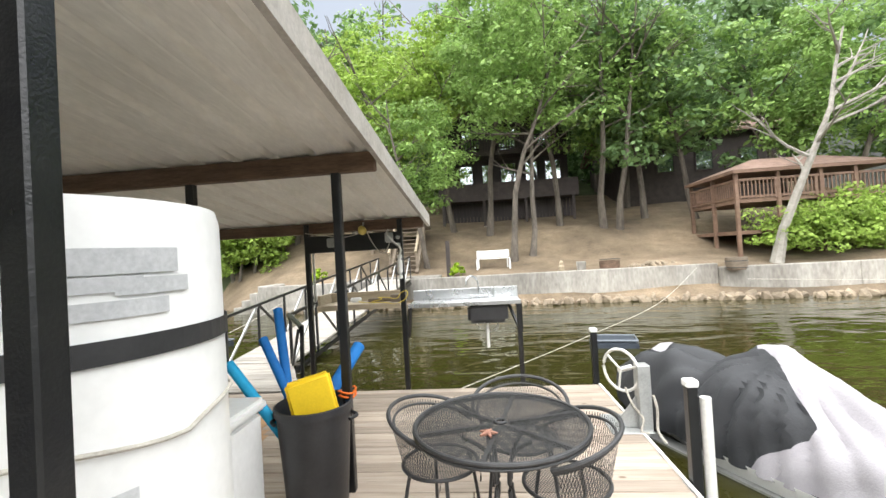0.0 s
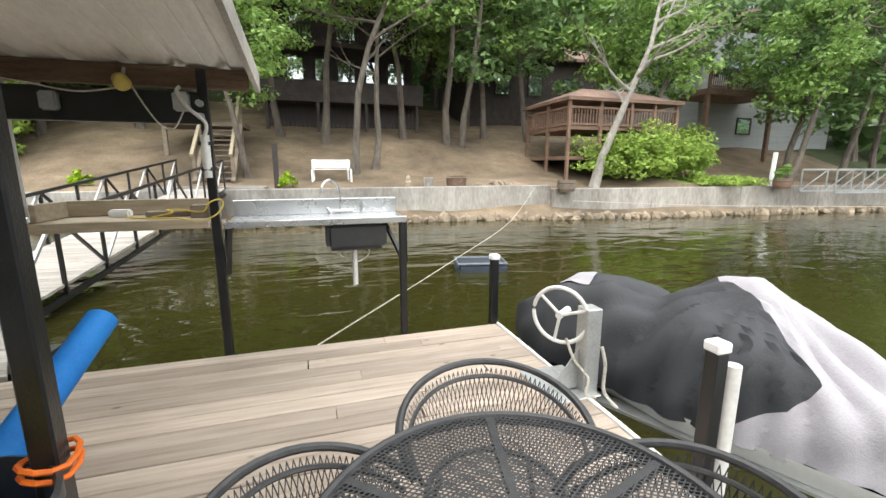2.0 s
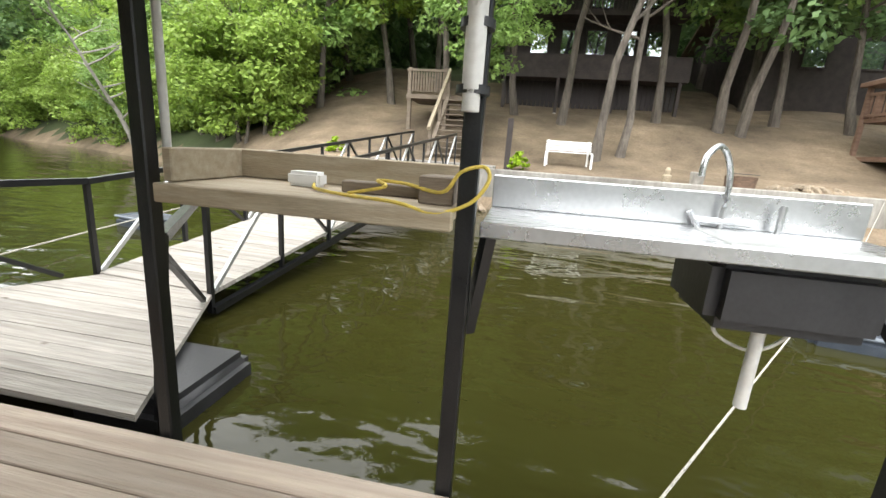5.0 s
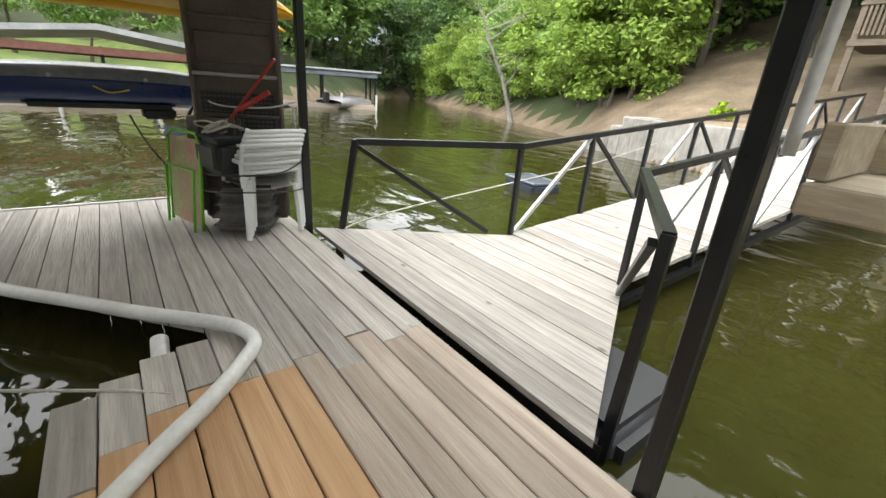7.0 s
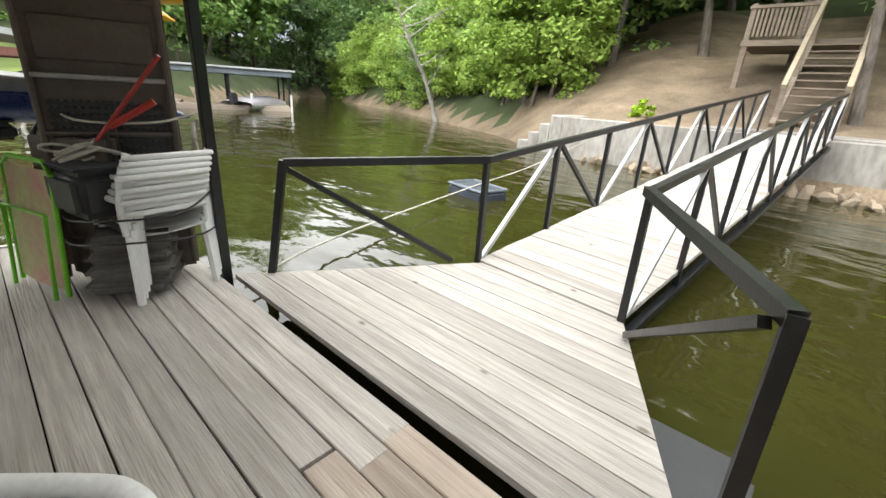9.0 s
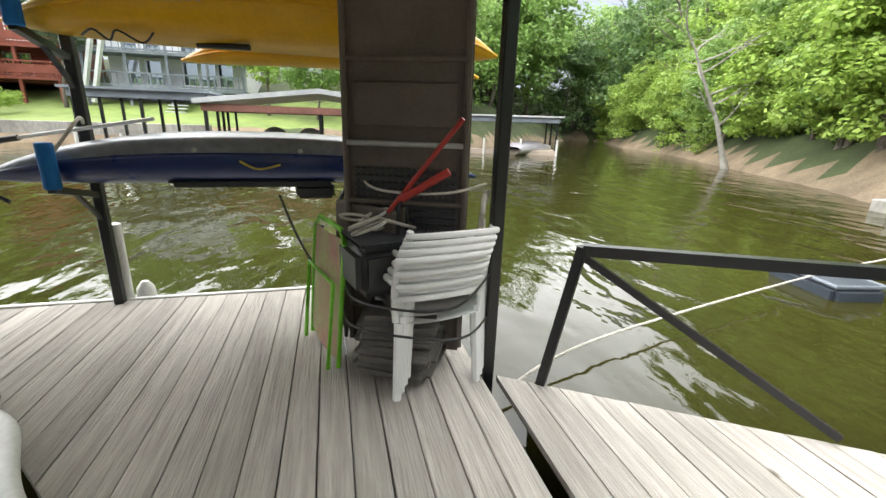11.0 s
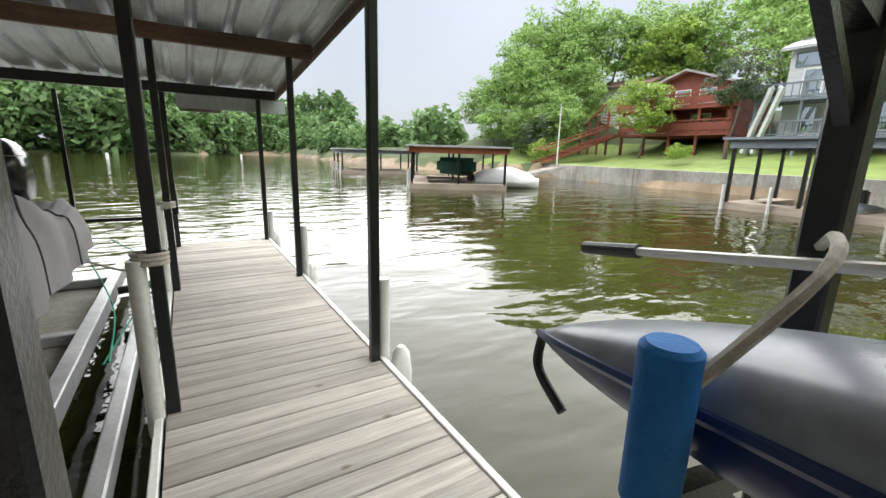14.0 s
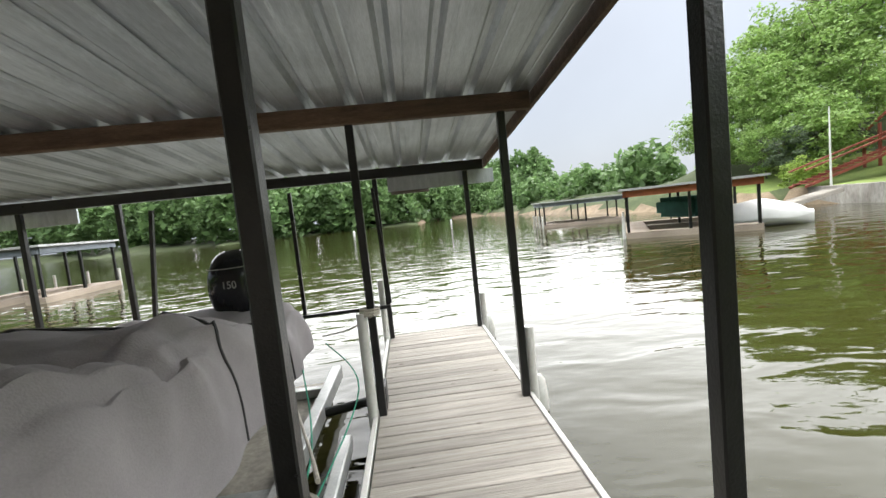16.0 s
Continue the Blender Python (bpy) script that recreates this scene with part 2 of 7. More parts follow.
WATER = bpy.data.materials.new("lake_water")
WATER.use_nodes = True
wb = WATER.node_tree.nodes["Principled BSDF"]
wlk = WATER.node_tree.links
tcw = nd(WATER, "ShaderNodeNewGeometry")
wcol = nd(WATER, "ShaderNodeTexNoise", Scale=0.12, Detail=3.0)
wlk.new(tcw.outputs["Position"], wcol.inputs["Vector"])
wmx = nd(WATER, "ShaderNodeMixRGB")
wmx.inputs[1].default_value, wmx.inputs[2].default_value = (0.030, 0.028, 0.006, 1), (0.022, 0.022, 0.006, 1)
wlk.new(wcol.outputs["Fac"], wmx.inputs[0])
wlk.new(wmx.outputs[0], wb.inputs["Base Color"])
wb.inputs["Roughness"].default_value, wb.inputs["IOR"].default_value = 0.03, 1.34
wmap = nd(WATER, "ShaderNodeMapping")
wmap.inputs["Scale"].default_value = (1.0, 1.9, 1)
wmap.inputs["Rotation"].default_value = (0, 0, radians(25))
wlk.new(tcw.outputs["Position"], wmap.inputs[0])
w1 = nd(WATER, "ShaderNodeTexNoise", Scale=0.8, Detail=2.0, Roughness=0.45, Distortion=0.5)
w2 = nd(WATER, "ShaderNodeTexNoise", Scale=3.0, Detail=2.0)
wlk.new(wmap.outputs[0], w1.inputs["Vector"])
wlk.new(wmap.outputs[0], w2.inputs["Vector"])
wm = nd(WATER, "ShaderNodeMath")
wm.operation = "MULTIPLY_ADD"
wm.inputs[1].default_value = 0.16
wlk.new(w2.outputs["Fac"], wm.inputs[0])
wlk.new(w1.outputs["Fac"], wm.inputs[2])
wbp = nd(WATER, "ShaderNodeBump", Strength=0.4, Distance=0.11)
wlk.new(wm.outputs[0], wbp.inputs["Height"])
wlk.new(wbp.outputs[0], wb.inputs["Normal"])


# ---- building helpers ----
def box(bm, x0, x1, y0, y1, z0, z1, m=None):
    mm = Matrix.Translation(((x0 + x1) / 2, (y0 + y1) / 2, (z0 + z1) / 2)) @ Matrix.Diagonal((abs(x1 - x0), abs(y1 - y0), abs(z1 - z0), 1))
    bmesh.ops.create_cube(bm, size=1, matrix=(m @ mm) if m else mm)
    return bm


def bar(bm, a, b, r, n=8, r2=None, square=False):
    """A round (or square) bar from a to b."""
    a, b = Vector(a), Vector(b)
    d = b - a
    q = d.to_track_quat("Z", "Y").to_matrix().to_4x4()
    m = Matrix.Translation((a + b) / 2) @ q
    if square:
        bmesh.ops.create_cube(bm, size=1, matrix=m @ Matrix.Diagonal((2 * r, 2 * r, d.length, 1)))
    else:
        bmesh.ops.create_cone(bm, cap_ends=True, segments=n, radius1=r, radius2=r if r2 is None else r2, depth=d.length, matrix=m)
    return bm


def pipe(bm, pts, r, n=8, closed=False):
    """A bent round tube along points."""
    P = [Vector(p) for p in pts]
    rings = []
    k = len(P)
    for i, p in enumerate(P):
        d = (P[(i + 1) % k] - P[i - 1]) if closed else (P[min(i + 1, k - 1)] - P[max(i - 1, 0)])
        q = d.to_track_quat("Z", "Y")
        rings.append([bm.verts.new(p + q @ Vector((r * math.cos(2 * math.pi * j / n), r * math.sin(2 * math.pi * j / n), 0))) for j in range(n)])
    for i in range(k if closed else k - 1):
        a, b = rings[i], rings[(i + 1) % k]
        sh = 0
        if closed and i == k - 1:
            sh = min(range(n), key=lambda s: (a[0].co - b[s].co).length)
        for j in range(n):
            bm.faces.new((a[j], a[(j + 1) % n], b[(j + 1 + sh) % n], b[(j + sh) % n]))
    if not closed:
        bm.faces.new(rings[0][::-1])
        bm.faces.new(rings[-1])
    return bm


def smooth_path(pts, steps=6):
    P = [Vector(p) for p in pts]
    out = []
    for i in range(len(P) - 1):
        p0, p1, p2, p3 = P[max(i - 1, 0)], P[i], P[i + 1], P[min(i + 2, len(P) - 1)]
        for s in range(steps):
            t = s / steps
            out.append(0.5 * (2 * p1 + (p2 - p0) * t + (2 * p0 - 5 * p1 + 4 * p2 - p3) * t * t + (3 * p1 - p0 - 3 * p2 + p3) * t ** 3))
    return out + [P[-1]]


def prism(bm, pts, z0, z1):
    """An upright prism over a plan outline."""
    lo = [bm.verts.new((x, y, z0)) for x, y in pts]
    hi = [bm.verts.new((x, y, z1)) for x, y in pts]
    n = len(pts)
    bm.faces.new(lo[::-1])
    bm.faces.new(hi)
    for i in range(n):
        bm.faces.new((lo[i], lo[(i + 1) % n], hi[(i + 1) % n], hi[i]))
    bmesh.ops.recalc_face_normals(bm, faces=bm.faces)
    return bm


def lathe(bm, prof, n=24, at=(0, 0, 0)):
    """A turned shape: (radius, height) rows."""
    rows = [[bm.verts.new((at[0] + r * math.cos(2 * math.pi * j / n), at[1] + r * math.sin(2 * math.pi * j / n), at[2] + z)) for j in range(n)] for r, z in prof]
    for a, b in zip(rows, rows[1:]):
        for j in range(n):
            bm.faces.new((a[j], a[(j + 1) % n], b[(j + 1) % n], b[j]))
    bm.faces.new(rows[0][::-1])
    bm.faces.new(rows[-1])
    return bm


def grid(bm, fn, nu, nv, closed=False):
    """A skin over fn(u, v), u and v from 0 to 1."""
    vs = [[bm.verts.new(fn(i / nu, j / nv)) for j in range(nv + (0 if closed else 1))] for i in range(nu + 1)]
    m = len(vs[0])
    for i in range(nu):
        for j in range(nv):
            bm.faces.new((vs[i][j], vs[i + 1][j], vs[i + 1][(j + 1) % m], vs[i][(j + 1) % m]))
    return vs


def soften(bm, w=0.006, seg=1):
    bmesh.ops.bevel(bm, geom=[e for e in bm.edges if len(e.link_faces) == 2 and e.calc_face_angle(0) > 0.6], offset=w, segments=seg, affect="EDGES", clamp_overlap=True)
    return bm


def mesh(name, bm, material, smooth=False):
    me = bpy.data.meshes.new(name)
    bm.to_mesh(me)
    bm.free()
    me.materials.append(material)
    if smooth:
        me.shade_smooth()
        me.set_sharp_from_angle(angle=radians(40))
    return me


def part(name, bm, material, parent, label="", smooth=False):
    ob = new(name, mesh(name, bm, material, smooth))
    ob.parent = parent
    return tagged(ob, label)


def thing(name, at=(0, 0, 0), label="", category="", group="", kind="", rz=0):
    ob = new(name)
    ob.empty_display_size = 0.1
    ob.matrix_world = pose(*at, 0, 0, rz)
    return tagged(ob, label, category, group, kind)


def solid(name, bm, material, label="", category="", group="", kind="", smooth=False):
    return tagged(new(name, mesh(name, bm, material, smooth)), label, category, group, kind)


B = bmesh.new

# ---- ground and water ----
WL = -0.22
LAKE = [(70, 10), (22, 12.2), (10, 13.4), (4, 14.5), (-3, 15.0), (-8, 15.3), (-11, 17.2), (-13, 18.6), (-16.5, 20.3), (-25.5, 25), (-37, 29), (-50, 36), (-52, 33), (-40, 23), (-33, 15),
        (-31, 6), (-29.5, -4), (-29.5, -12), (-31, -22), (-27, -40), (-30, -85), (-30, -150), (0, -110), (40, -105), (120, -150), (160, -80), (120, -10)]
LP = np.array(LAKE, float)


def shore(xs, ys):
    """Distance from the shore line, above 0 on land."""
    d = np.full(xs.shape, 1e9)
    inside = np.zeros(xs.shape, bool)
    for (ax, ay), (bx_, by_) in zip(LP, np.roll(LP, -1, 0)):
        ux, uy = bx_ - ax, by_ - ay
        t = np.clip(((xs - ax) * ux + (ys - ay) * uy) / (ux * ux + uy * uy), 0, 1)
        d = np.minimum(d, np.hypot(xs - ax - t * ux, ys - ay - t * uy))
        cross = ((ay > ys) != (by_ > ys)) & (xs < (bx_ - ax) * (ys - ay) / (by_ - ay + 1e-12) + ax)
        inside ^= cross
    return np.where(inside, -d, d)


def height(xs, ys):
    xs, ys = np.asarray(xs, float), np.asarray(ys, float)
    d = shore(xs, ys)
    wood = WL + 0.05 + 0.42 * d + 0.5 * np.minimum(d, 1.5)
    wood = np.minimum(np.minimum(wood, 5 + 0.1 * d), 9.0)
    wood = np.where(ys < -38, np.minimum(wood, 2.2), wood)
    yard = np.interp(ys, [14, 15.1, 15.25, 18, 22, 24.5, 40, 90], [WL, 0.05, 0.74, 1.15, 2.65, 3.3, 8, 10])
    lawn = np.interp(d, [0, 0.35, 0.4, 3, 9, 14, 30, 80], [WL, 0.0, 0.75, 0.95, 1.7, 3.0, 7, 10])
    wy = np.clip((xs + 10) / 3, 0, 1) * np.clip((ys - 5) / 5, 0, 1)
    ww = np.clip((-24 - xs) / 4, 0, 1) * np.clip((10 - ys) / 6, 0, 1) * np.clip((ys + 34) / 8, 0, 1)
    z = wood * (1 - wy) + yard * wy
    z = z * (1 - ww) + lawn * ww
    return np.where(d > 0, z, np.maximum(-1.6, WL + 0.5 * d - 0.02))


def gz(x, y):
    return float(height(np.array([x]), np.array([y]))[0])


def lines(lo, a, b, hi, step):
    mid = list(np.arange(a, b, step))
    left, right, s = [], [], step
    p = a
    while p > lo:
        s *= 1.25
        p -= s
        left.append(p)
    p, s = b, step
    while p < hi:
        right.append(p)
        s *= 1.25
        p += s
    return np.array(sorted(left) + mid + right)


gxs, gys = lines(-1500, -45, 30, 1500, 0.75), np.concatenate([lines(-1500, -28, 14, 14, 0.9), np.arange(14.15, 16, 0.22), lines(16, 16, 34, 1500, 0.75)])
GX, GY = np.meshgrid(gxs, gys, indexing="ij")
GZ = height(GX, GY) + np.where(shore(GX, GY) > 0.5, 0.10 * np.sin(GX * 0.9 + 2 * np.sin(GY * 0.7)) * np.sin(GY * 1.1), 0)
far = np.hypot(GX, GY) > 300
GZ = np.where(far, np.minimum(GZ, 6), GZ)
nx, ny = GX.shape
faces = [(i * ny + j, (i + 1) * ny + j, (i + 1) * ny + j + 1, i * ny + j + 1) for i in range(nx - 1) for j in range(ny - 1)]
gme = bpy.data.meshes.new("ground")
gme.from_pydata(np.stack([GX, GY, GZ], -1).reshape(-1, 3).tolist(), [], faces)
gme.shade_smooth()
GROUND = mat("leaf_littered_earth", (0.28, 0.212, 0.14), (0.165, 0.122, 0.077), 0.95, scale=1.1, bump=1.0, stain=0.5, fine=14)
GRASS = mat("mown_grass", (0.2, 0.26, 0.06), (0.13, 0.19, 0.045), 0.95, scale=1.2, bump=0.5, stain=0.3, fine=20)
# woodland floor: dark green with the shade of the trees put into the colour
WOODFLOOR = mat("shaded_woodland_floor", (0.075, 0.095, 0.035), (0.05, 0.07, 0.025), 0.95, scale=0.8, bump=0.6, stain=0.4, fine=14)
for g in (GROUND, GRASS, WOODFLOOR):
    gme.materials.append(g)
for p in gme.polygons:
    c = p.center
    if c.x < -26 and -30 < c.y < 8 and 0.7 < c.z < 2.8 or (c.x > 14 and c.x < 19 and c.y < 17.2 and c.z > 0.7):
        p.material_index = 1
    elif c.x < -9 and c.z < 0.4:
        p.material_index = 0
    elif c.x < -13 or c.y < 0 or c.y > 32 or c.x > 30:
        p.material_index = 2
tagged(new("ground", gme), "sloping lake shore with brown leaf litter, bare earth and mown grass", "ground", kind="structure")
bm = B()
bmesh.ops.create_grid(bm, x_segments=1, y_segments=1, size=600, matrix=Matrix.Translation((0, 0, WL)))
solid("water", bm, WATER, "olive-green lake water with small ripples", "water", kind="structure")

# retaining walls
bm = B()
box(bm, -8.3, 7.95, 15.05, 15.32, -0.5, 0.85)
box(bm, -8.6, -8.3, 15.05, 18.5, -0.5, 0.85)
soften(bm, 0.02)
solid("wall_shore", bm, CONCRETE, "water-stained concrete retaining wall along the shore", "wall", kind="structure")
bm = B()
for i in range(6):
    x = 7.95 + i * 4.2
    y = 14.95 - i * 0.28
    box(bm, 0, 4.2, 0, 0.3, -0.6, 0.72, pose(x, y, 0, 0, 0, -3.8))
soften(bm, 0.02)
solid("wall_shore_east", bm, CONCRETE, "lower stained concrete retaining wall", "wall", kind="structure")
bm = B()
box(bm, -29.95, -29.65, -13.5, -2, -0.6, 0.85)
box(bm, -0.15, 0.15, 0, 9.5, -0.6, 0.85, pose(-29.8, -13.5, 0, 0, 0, 171) )
soften(bm, 0.02)
solid("wall_west", bm, CONCRETE, "pale concrete retaining wall below a lawn", "wall", kind="structure")

# ---- the dock: frame, posts, roof ----
XL, XI, XR, YF, YB = -6.91, -5.66, 1.25, 5.04, -4.12   # outer and inner edge of the finger, patio edge, shore edge, lake end
PITCH, BW = 0.1435, 0.1375
deck = thing("floor", (0, 0, 0), "weathered plank deck of a floating boat dock", "deck", kind="structure")
bm = B()
for x in (XL + 0.08, XI - 0.08):
    box(bm, x - 0.04, x + 0.04, YB, 2.7, -0.2, -0.042)
for y in (YF - 0.06, 4.2):
    box(bm, XL, XR, y - 0.04, y + 0.04, -0.2, -0.042)
for x in (-1.85, 0.0, XR - 0.08):
    box(bm, x - 0.04, x + 0.04, -2.4, 3.6, -0.2, -0.042)
part("joist", bm, BLACK, deck, "dark steel deck frame")
bm = B()
for a, b in (((XL - 0.02, YB), (XL - 0.02, 4.4)), ((XI + 0.03, YB), (XI + 0.03, 2.45))):
    box(bm, a[0] - 0.02, a[0] + 0.02, a[1], b[1], -0.1, 0.012)
box(bm, XL, XI + 0.05, YB - 0.03, YB, -0.1, 0.012)
box(bm, XR, XR + 0.03, -2.4, YF, -0.12, 0.012)
soften(bm, 0.005)
part("edge_strip", bm, PVC, deck, "scuffed white edge strip")

FLOAT = []
for (x, y, sx, sy) in ((-6.3, -2.5, 1.1, 2.4), (-6.3, 1.0, 1.1, 2.4), (-5.0, 4.55, 2.4, 0.7), (-1.5, 4.55, 2.2, 0.7), (-0.3, 1.5, 2.6, 2.4)):
    bm = B()
    box(bm, x - sx / 2, x + sx / 2, y - sy / 2, y + sy / 2, -0.55, -0.2)
    soften(bm, 0.04, 2)
    part("float", bm, BLACKPLASTIC, deck, "black plastic float under the deck")


def post(x, y, z0=-0.5, z1=2.4, s=0.031, name="post"):
    bm = B()
    box(bm, x - s, x + s, y - s, y + s, z0, z1)
    soften(bm, 0.006)
    return solid(name, bm, BLACK, "black painted square steel dock post", "post", "dock posts")


def roof_z(y):
    return 2.16 + (5.32 - y) * 0.115 if y > 0.6 else 2.25 + (y + 4.2) * 0.0945


for x, y in ((-6.88, 2.75), (-6.877, 0.52), (-6.885, -1.775), (-6.89, -4.06), (-5.735, 2.665), (-5.70, 0.55), (-5.69, -1.79), (-5.69, -4.01),
             (-5.46, 5.07), (-2.31, 5.08), (-1.08, 5.075), (-1.08, 2.78), (-0.79, 0.43), (-1.2, -1.76), (-1.36, -4.0), (-2.51, -4.0), (-2.22, 2.79)):
    post(x, y, z1=roof_z(y) - 0.03)
post(0.36, 5.09, z1=1.015, s=0.028)


def sheet_roof(name, y0, y1, material, label):
    bm = B()
    prof = []
    for i in range(int(6.6 / 0.3) + 1):
        x = -7.15 + i * 0.3
        for dx, dz in ((0, 0), (0.10, 0), (0.112, 0.004), (0.12, 0), (0.17, 0), (0.2, 0.038), (0.235, 0.038), (0.265, 0)):
            if x + dx < -0.73:
                prof.append((x + dx, dz))
    for up in (0, 0.002):
        a = [bm.verts.new((x, y0, roof_z(y0 + (0.001 if y0 > 0.5 else 0)) + dz + up)) for x, dz in prof]
        b = [bm.verts.new((x, y1, roof_z(y1) + dz + up)) for x, dz in prof]
        for i in range(len(prof) - 1):
            bm.faces.new((a[i], a[i + 1], b[i + 1], b[i]))
    return solid(name, bm, material, label, "roof", kind="structure")


sheet_roof("roof_shore_side", 0.6, 5.32, ROOFWHITE, "ribbed white-painted metal roof sheet over the dock")
sheet_roof("roof_lake_side", 0.6, -4.2, GALV, "ribbed galvanized metal roof sheet over the dock")
for y in (5.12, 2.78, -1.76):
    bm = B()
    z = roof_z(y)
    box(bm, -7.12, -0.78, y - 0.04, y + 0.04, z - 0.15, z - 0.012)
    soften(bm, 0.008)
    solid("beam", bm, RUSTBEAM, "dark stained wooden roof beam", "beam", "roof beams", "structure")
bm = B()
box(bm, -7.12, -0.78, 0.55, 0.65, 2.5, 2.68)
solid("ridge_beam", bm, RUSTBEAM, "dark stained wooden ridge beam", "beam", "roof beams", "structure")
bm = B()
box(bm, -7.12, -0.78, -4.02, -3.94, 2.12, 2.245)
solid("lake_beam", bm, BLACK, "black steel beam at the lake end of the roof", "beam", "roof beams", "structure")
for x, mt in ((-7.17, RUSTBEAM), (-0.74, FASCIA)):
    bm = B()
    for y0, y1 in ((0.6, 5.34), (-4.22, 0.6)):
        za, zb = roof_z(y0 + (0.001 if y1 > 1 else 0)), roof_z(y1)
        v = [bm.verts.new((x + dx, y, z)) for dx in (-0.018, 0.018) for y, z in ((y0, za - 0.1), (y1, zb - 0.1), (y1, zb + 0.05), (y0, za + 0.05))]
        for f in ((0, 1, 2, 3), (7, 6, 5, 4), (0, 4, 5, 1), (1, 5, 6, 2), (2, 6, 7, 3), (3, 7, 4, 0)):
            bm.faces.new([v[k] for k in f])
    bmesh.ops.recalc_face_normals(bm, faces=bm.faces)
    solid("trim", bm, mt, "weathered roof edge board", "trim", kind="structure")
bm = B()
box(bm, -7.3, -5.85, -4.2, -4.17, 1.95, 2.14)
box(bm, -1.9, -0.8, -4.2, -4.17, 1.95, 2.14)
solid("roof_apron", bm, GALV, "folded galvanized roof edge", "trim", kind="structure")
bm = B()
for a, b in (((-4.6, -3.98, 2.05), (-4.6, -3.98, 0.45)), ((-5.72, -3.9, 0.45), (-2.9, -3.9, 0.45)), ((-2.95, -3.9, 2.0), (-2.78, -3.9, 0.5)), ((-5.66, -3.9, 2.0), (-5.72, -3.9, 0.5))):
    bar(bm, a, b, 0.022, square=True)
solid("slip_gate", bm, BLACK, "thin black steel cross bars at the slip mouth", "gate")
bm = B()
box(bm, -6.41, -5.88, -4.3, -4.26, 1.91, 2.24)
soften(bm, 0.01)
solid("hanging_sign", bm, BROWNPLASTIC, "back of a small tan sign hung under the roof", "sign")

# white fender pipes and bumpers on posts
for x, y, z0, z1, r in ((-5.62, 0.58, -0.1, 0.86, 0.042), (-5.612, -1.76, -0.1, 0.86, 0.042), (-5.615, -3.98, -0.1, 0.8, 0.04), (-6.955, 0.49, -0.3, 0.57, 0.045), (-6.965, -1.81, -0.3, 0.57, 0.04),
                        (-6.965, 2.76, -0.3, 0.57, 0.045), (-6.97, -4.08, -0.2, 0.45, 0.04), (-2.26, 5.13, 1.14, 2.1, 0.016)):
    bm = B()
    bar(bm, (x, y, z0), (x, y, z1), r, 16)
    solid("fender_pipe", bm, PVC, "white plastic pipe fender strapped to a post", "fender", "pipe fenders", smooth=True)
for x, y in ((-7.04, 2.86), (-7.04, 0.6), (-7.04, -1.92), (-7.04, -4.16)):
    bm = B()
    lathe(bm, [(0.025, 0.2), (0.06, 0.15), (0.075, 0.02), (0.075, -0.1), (0.055, -0.18), (0.02, -0.2)][::-1], 14, (x, y, -0.1))
    solid("fender", bm, PVC, "small grubby white boat fender hanging at the dock edge", "fender", "boat fenders", smooth=True)

# slip corner bumper pipe
bm = B()
pipe(bm, smooth_path([(-5.6, 2.72, 0.03), (-5.42, 2.93, 0.045), (-5.02, 3.17, 0.05), (-4.63, 3.53, 0.05), (-4.37, 3.77, 0.05), (-4.05, 4.1, 0.05), (-3.93, 4.18, 0.05), (-3.8, 4.2, 0.05), (-3.69, 4.14, 0.05), (-3.48, 3.96, 0.05), (-3.24, 3.7, 0.04), (-2.6, 3.12, 0.04)], 8), 0.035, 12)
solid("corner_bumper", bm, PVC, "bent white pipe bumper round the slip corner", "bumper", smooth=True)
bm = B()
bar(bm, (-4.16, 3.84, -0.02), (-3.6, 3.79, -0.24), 0.04, 12)
solid("loose_pipe", bm, PVC, "white pipe leaning into the slip", "pipe", smooth=True)
bm = B()
pipe(bm, [(-4.75, 2.1, 0.02), (-4.1, 3.17, 0.0), (-3.78, 3.69, 0.0), (-3.66, 3.84, 0.0)], 0.007, 6)
pipe(bm, smooth_path([(-3.82, 3.62, 0.0), (-3.84, 3.6, -0.05), (-3.8, 3.6, -0.14)]), 0.012, 6)
solid("mooring_line", bm, ROPE, "knotted pale rope across the slip", "rope")

# ---- sink counter and wooden shelf on the shore edge ----
sink = thing("sink_counter", (-0.31, 5.3, 0.035), "stainless steel outdoor sink counter fixed to black posts", "sink")
o = Vector((-0.3, 5.3, 0))
bm = B()
box(bm, -0.72, 0.70, -0.24, 0.26, 0.985, 1.02)
box(bm, -0.72, 0.70, 0.235, 0.26, 1.02, 1.16)
box(bm, -0.72, 0.70, -0.245, -0.235, 0.975, 1.03)
soften(bm, 0.006)
part("worktop", bm, STEEL, sink)
bm2 = B()
box(bm2, 0.03, 0.54, -0.2, 0.2, 0.74, 0.985)
soften(bm2, 0.04, 2)
part("basin", bm2, BLACKPLASTIC, sink, "black plastic basin under the counter")
bm = B()
box(bm, 0.06, 0.51, -0.17, 0.17, 1.0, 1.024)
soften(bm, 0.01)
part("bowl_rim", bm, ALU, sink)
bm = B()
bar(bm, (0.27, -0.05, 0.41), (0.27, -0.05, 0.75), 0.022, 12)
part("drain_pipe", bm, PVC, sink, "white drain pipe", True)
bm = B()
pipe(bm, smooth_path([(0.18, 0.2, 1.02), (0.18, 0.2, 1.2), (0.15, 0.18, 1.29), (0.09, 0.12, 1.33), (0.03, 0.06, 1.29), (0.02, 0.05, 1.22)]), 0.011, 10)
bar(bm, (0.08, 0.2, 1.05), (0.30, 0.2, 1.05), 0.014, 10)
bar(bm, (0.38, 0.19, 1.02), (0.38, 0.19, 1.13), 0.012, 8)
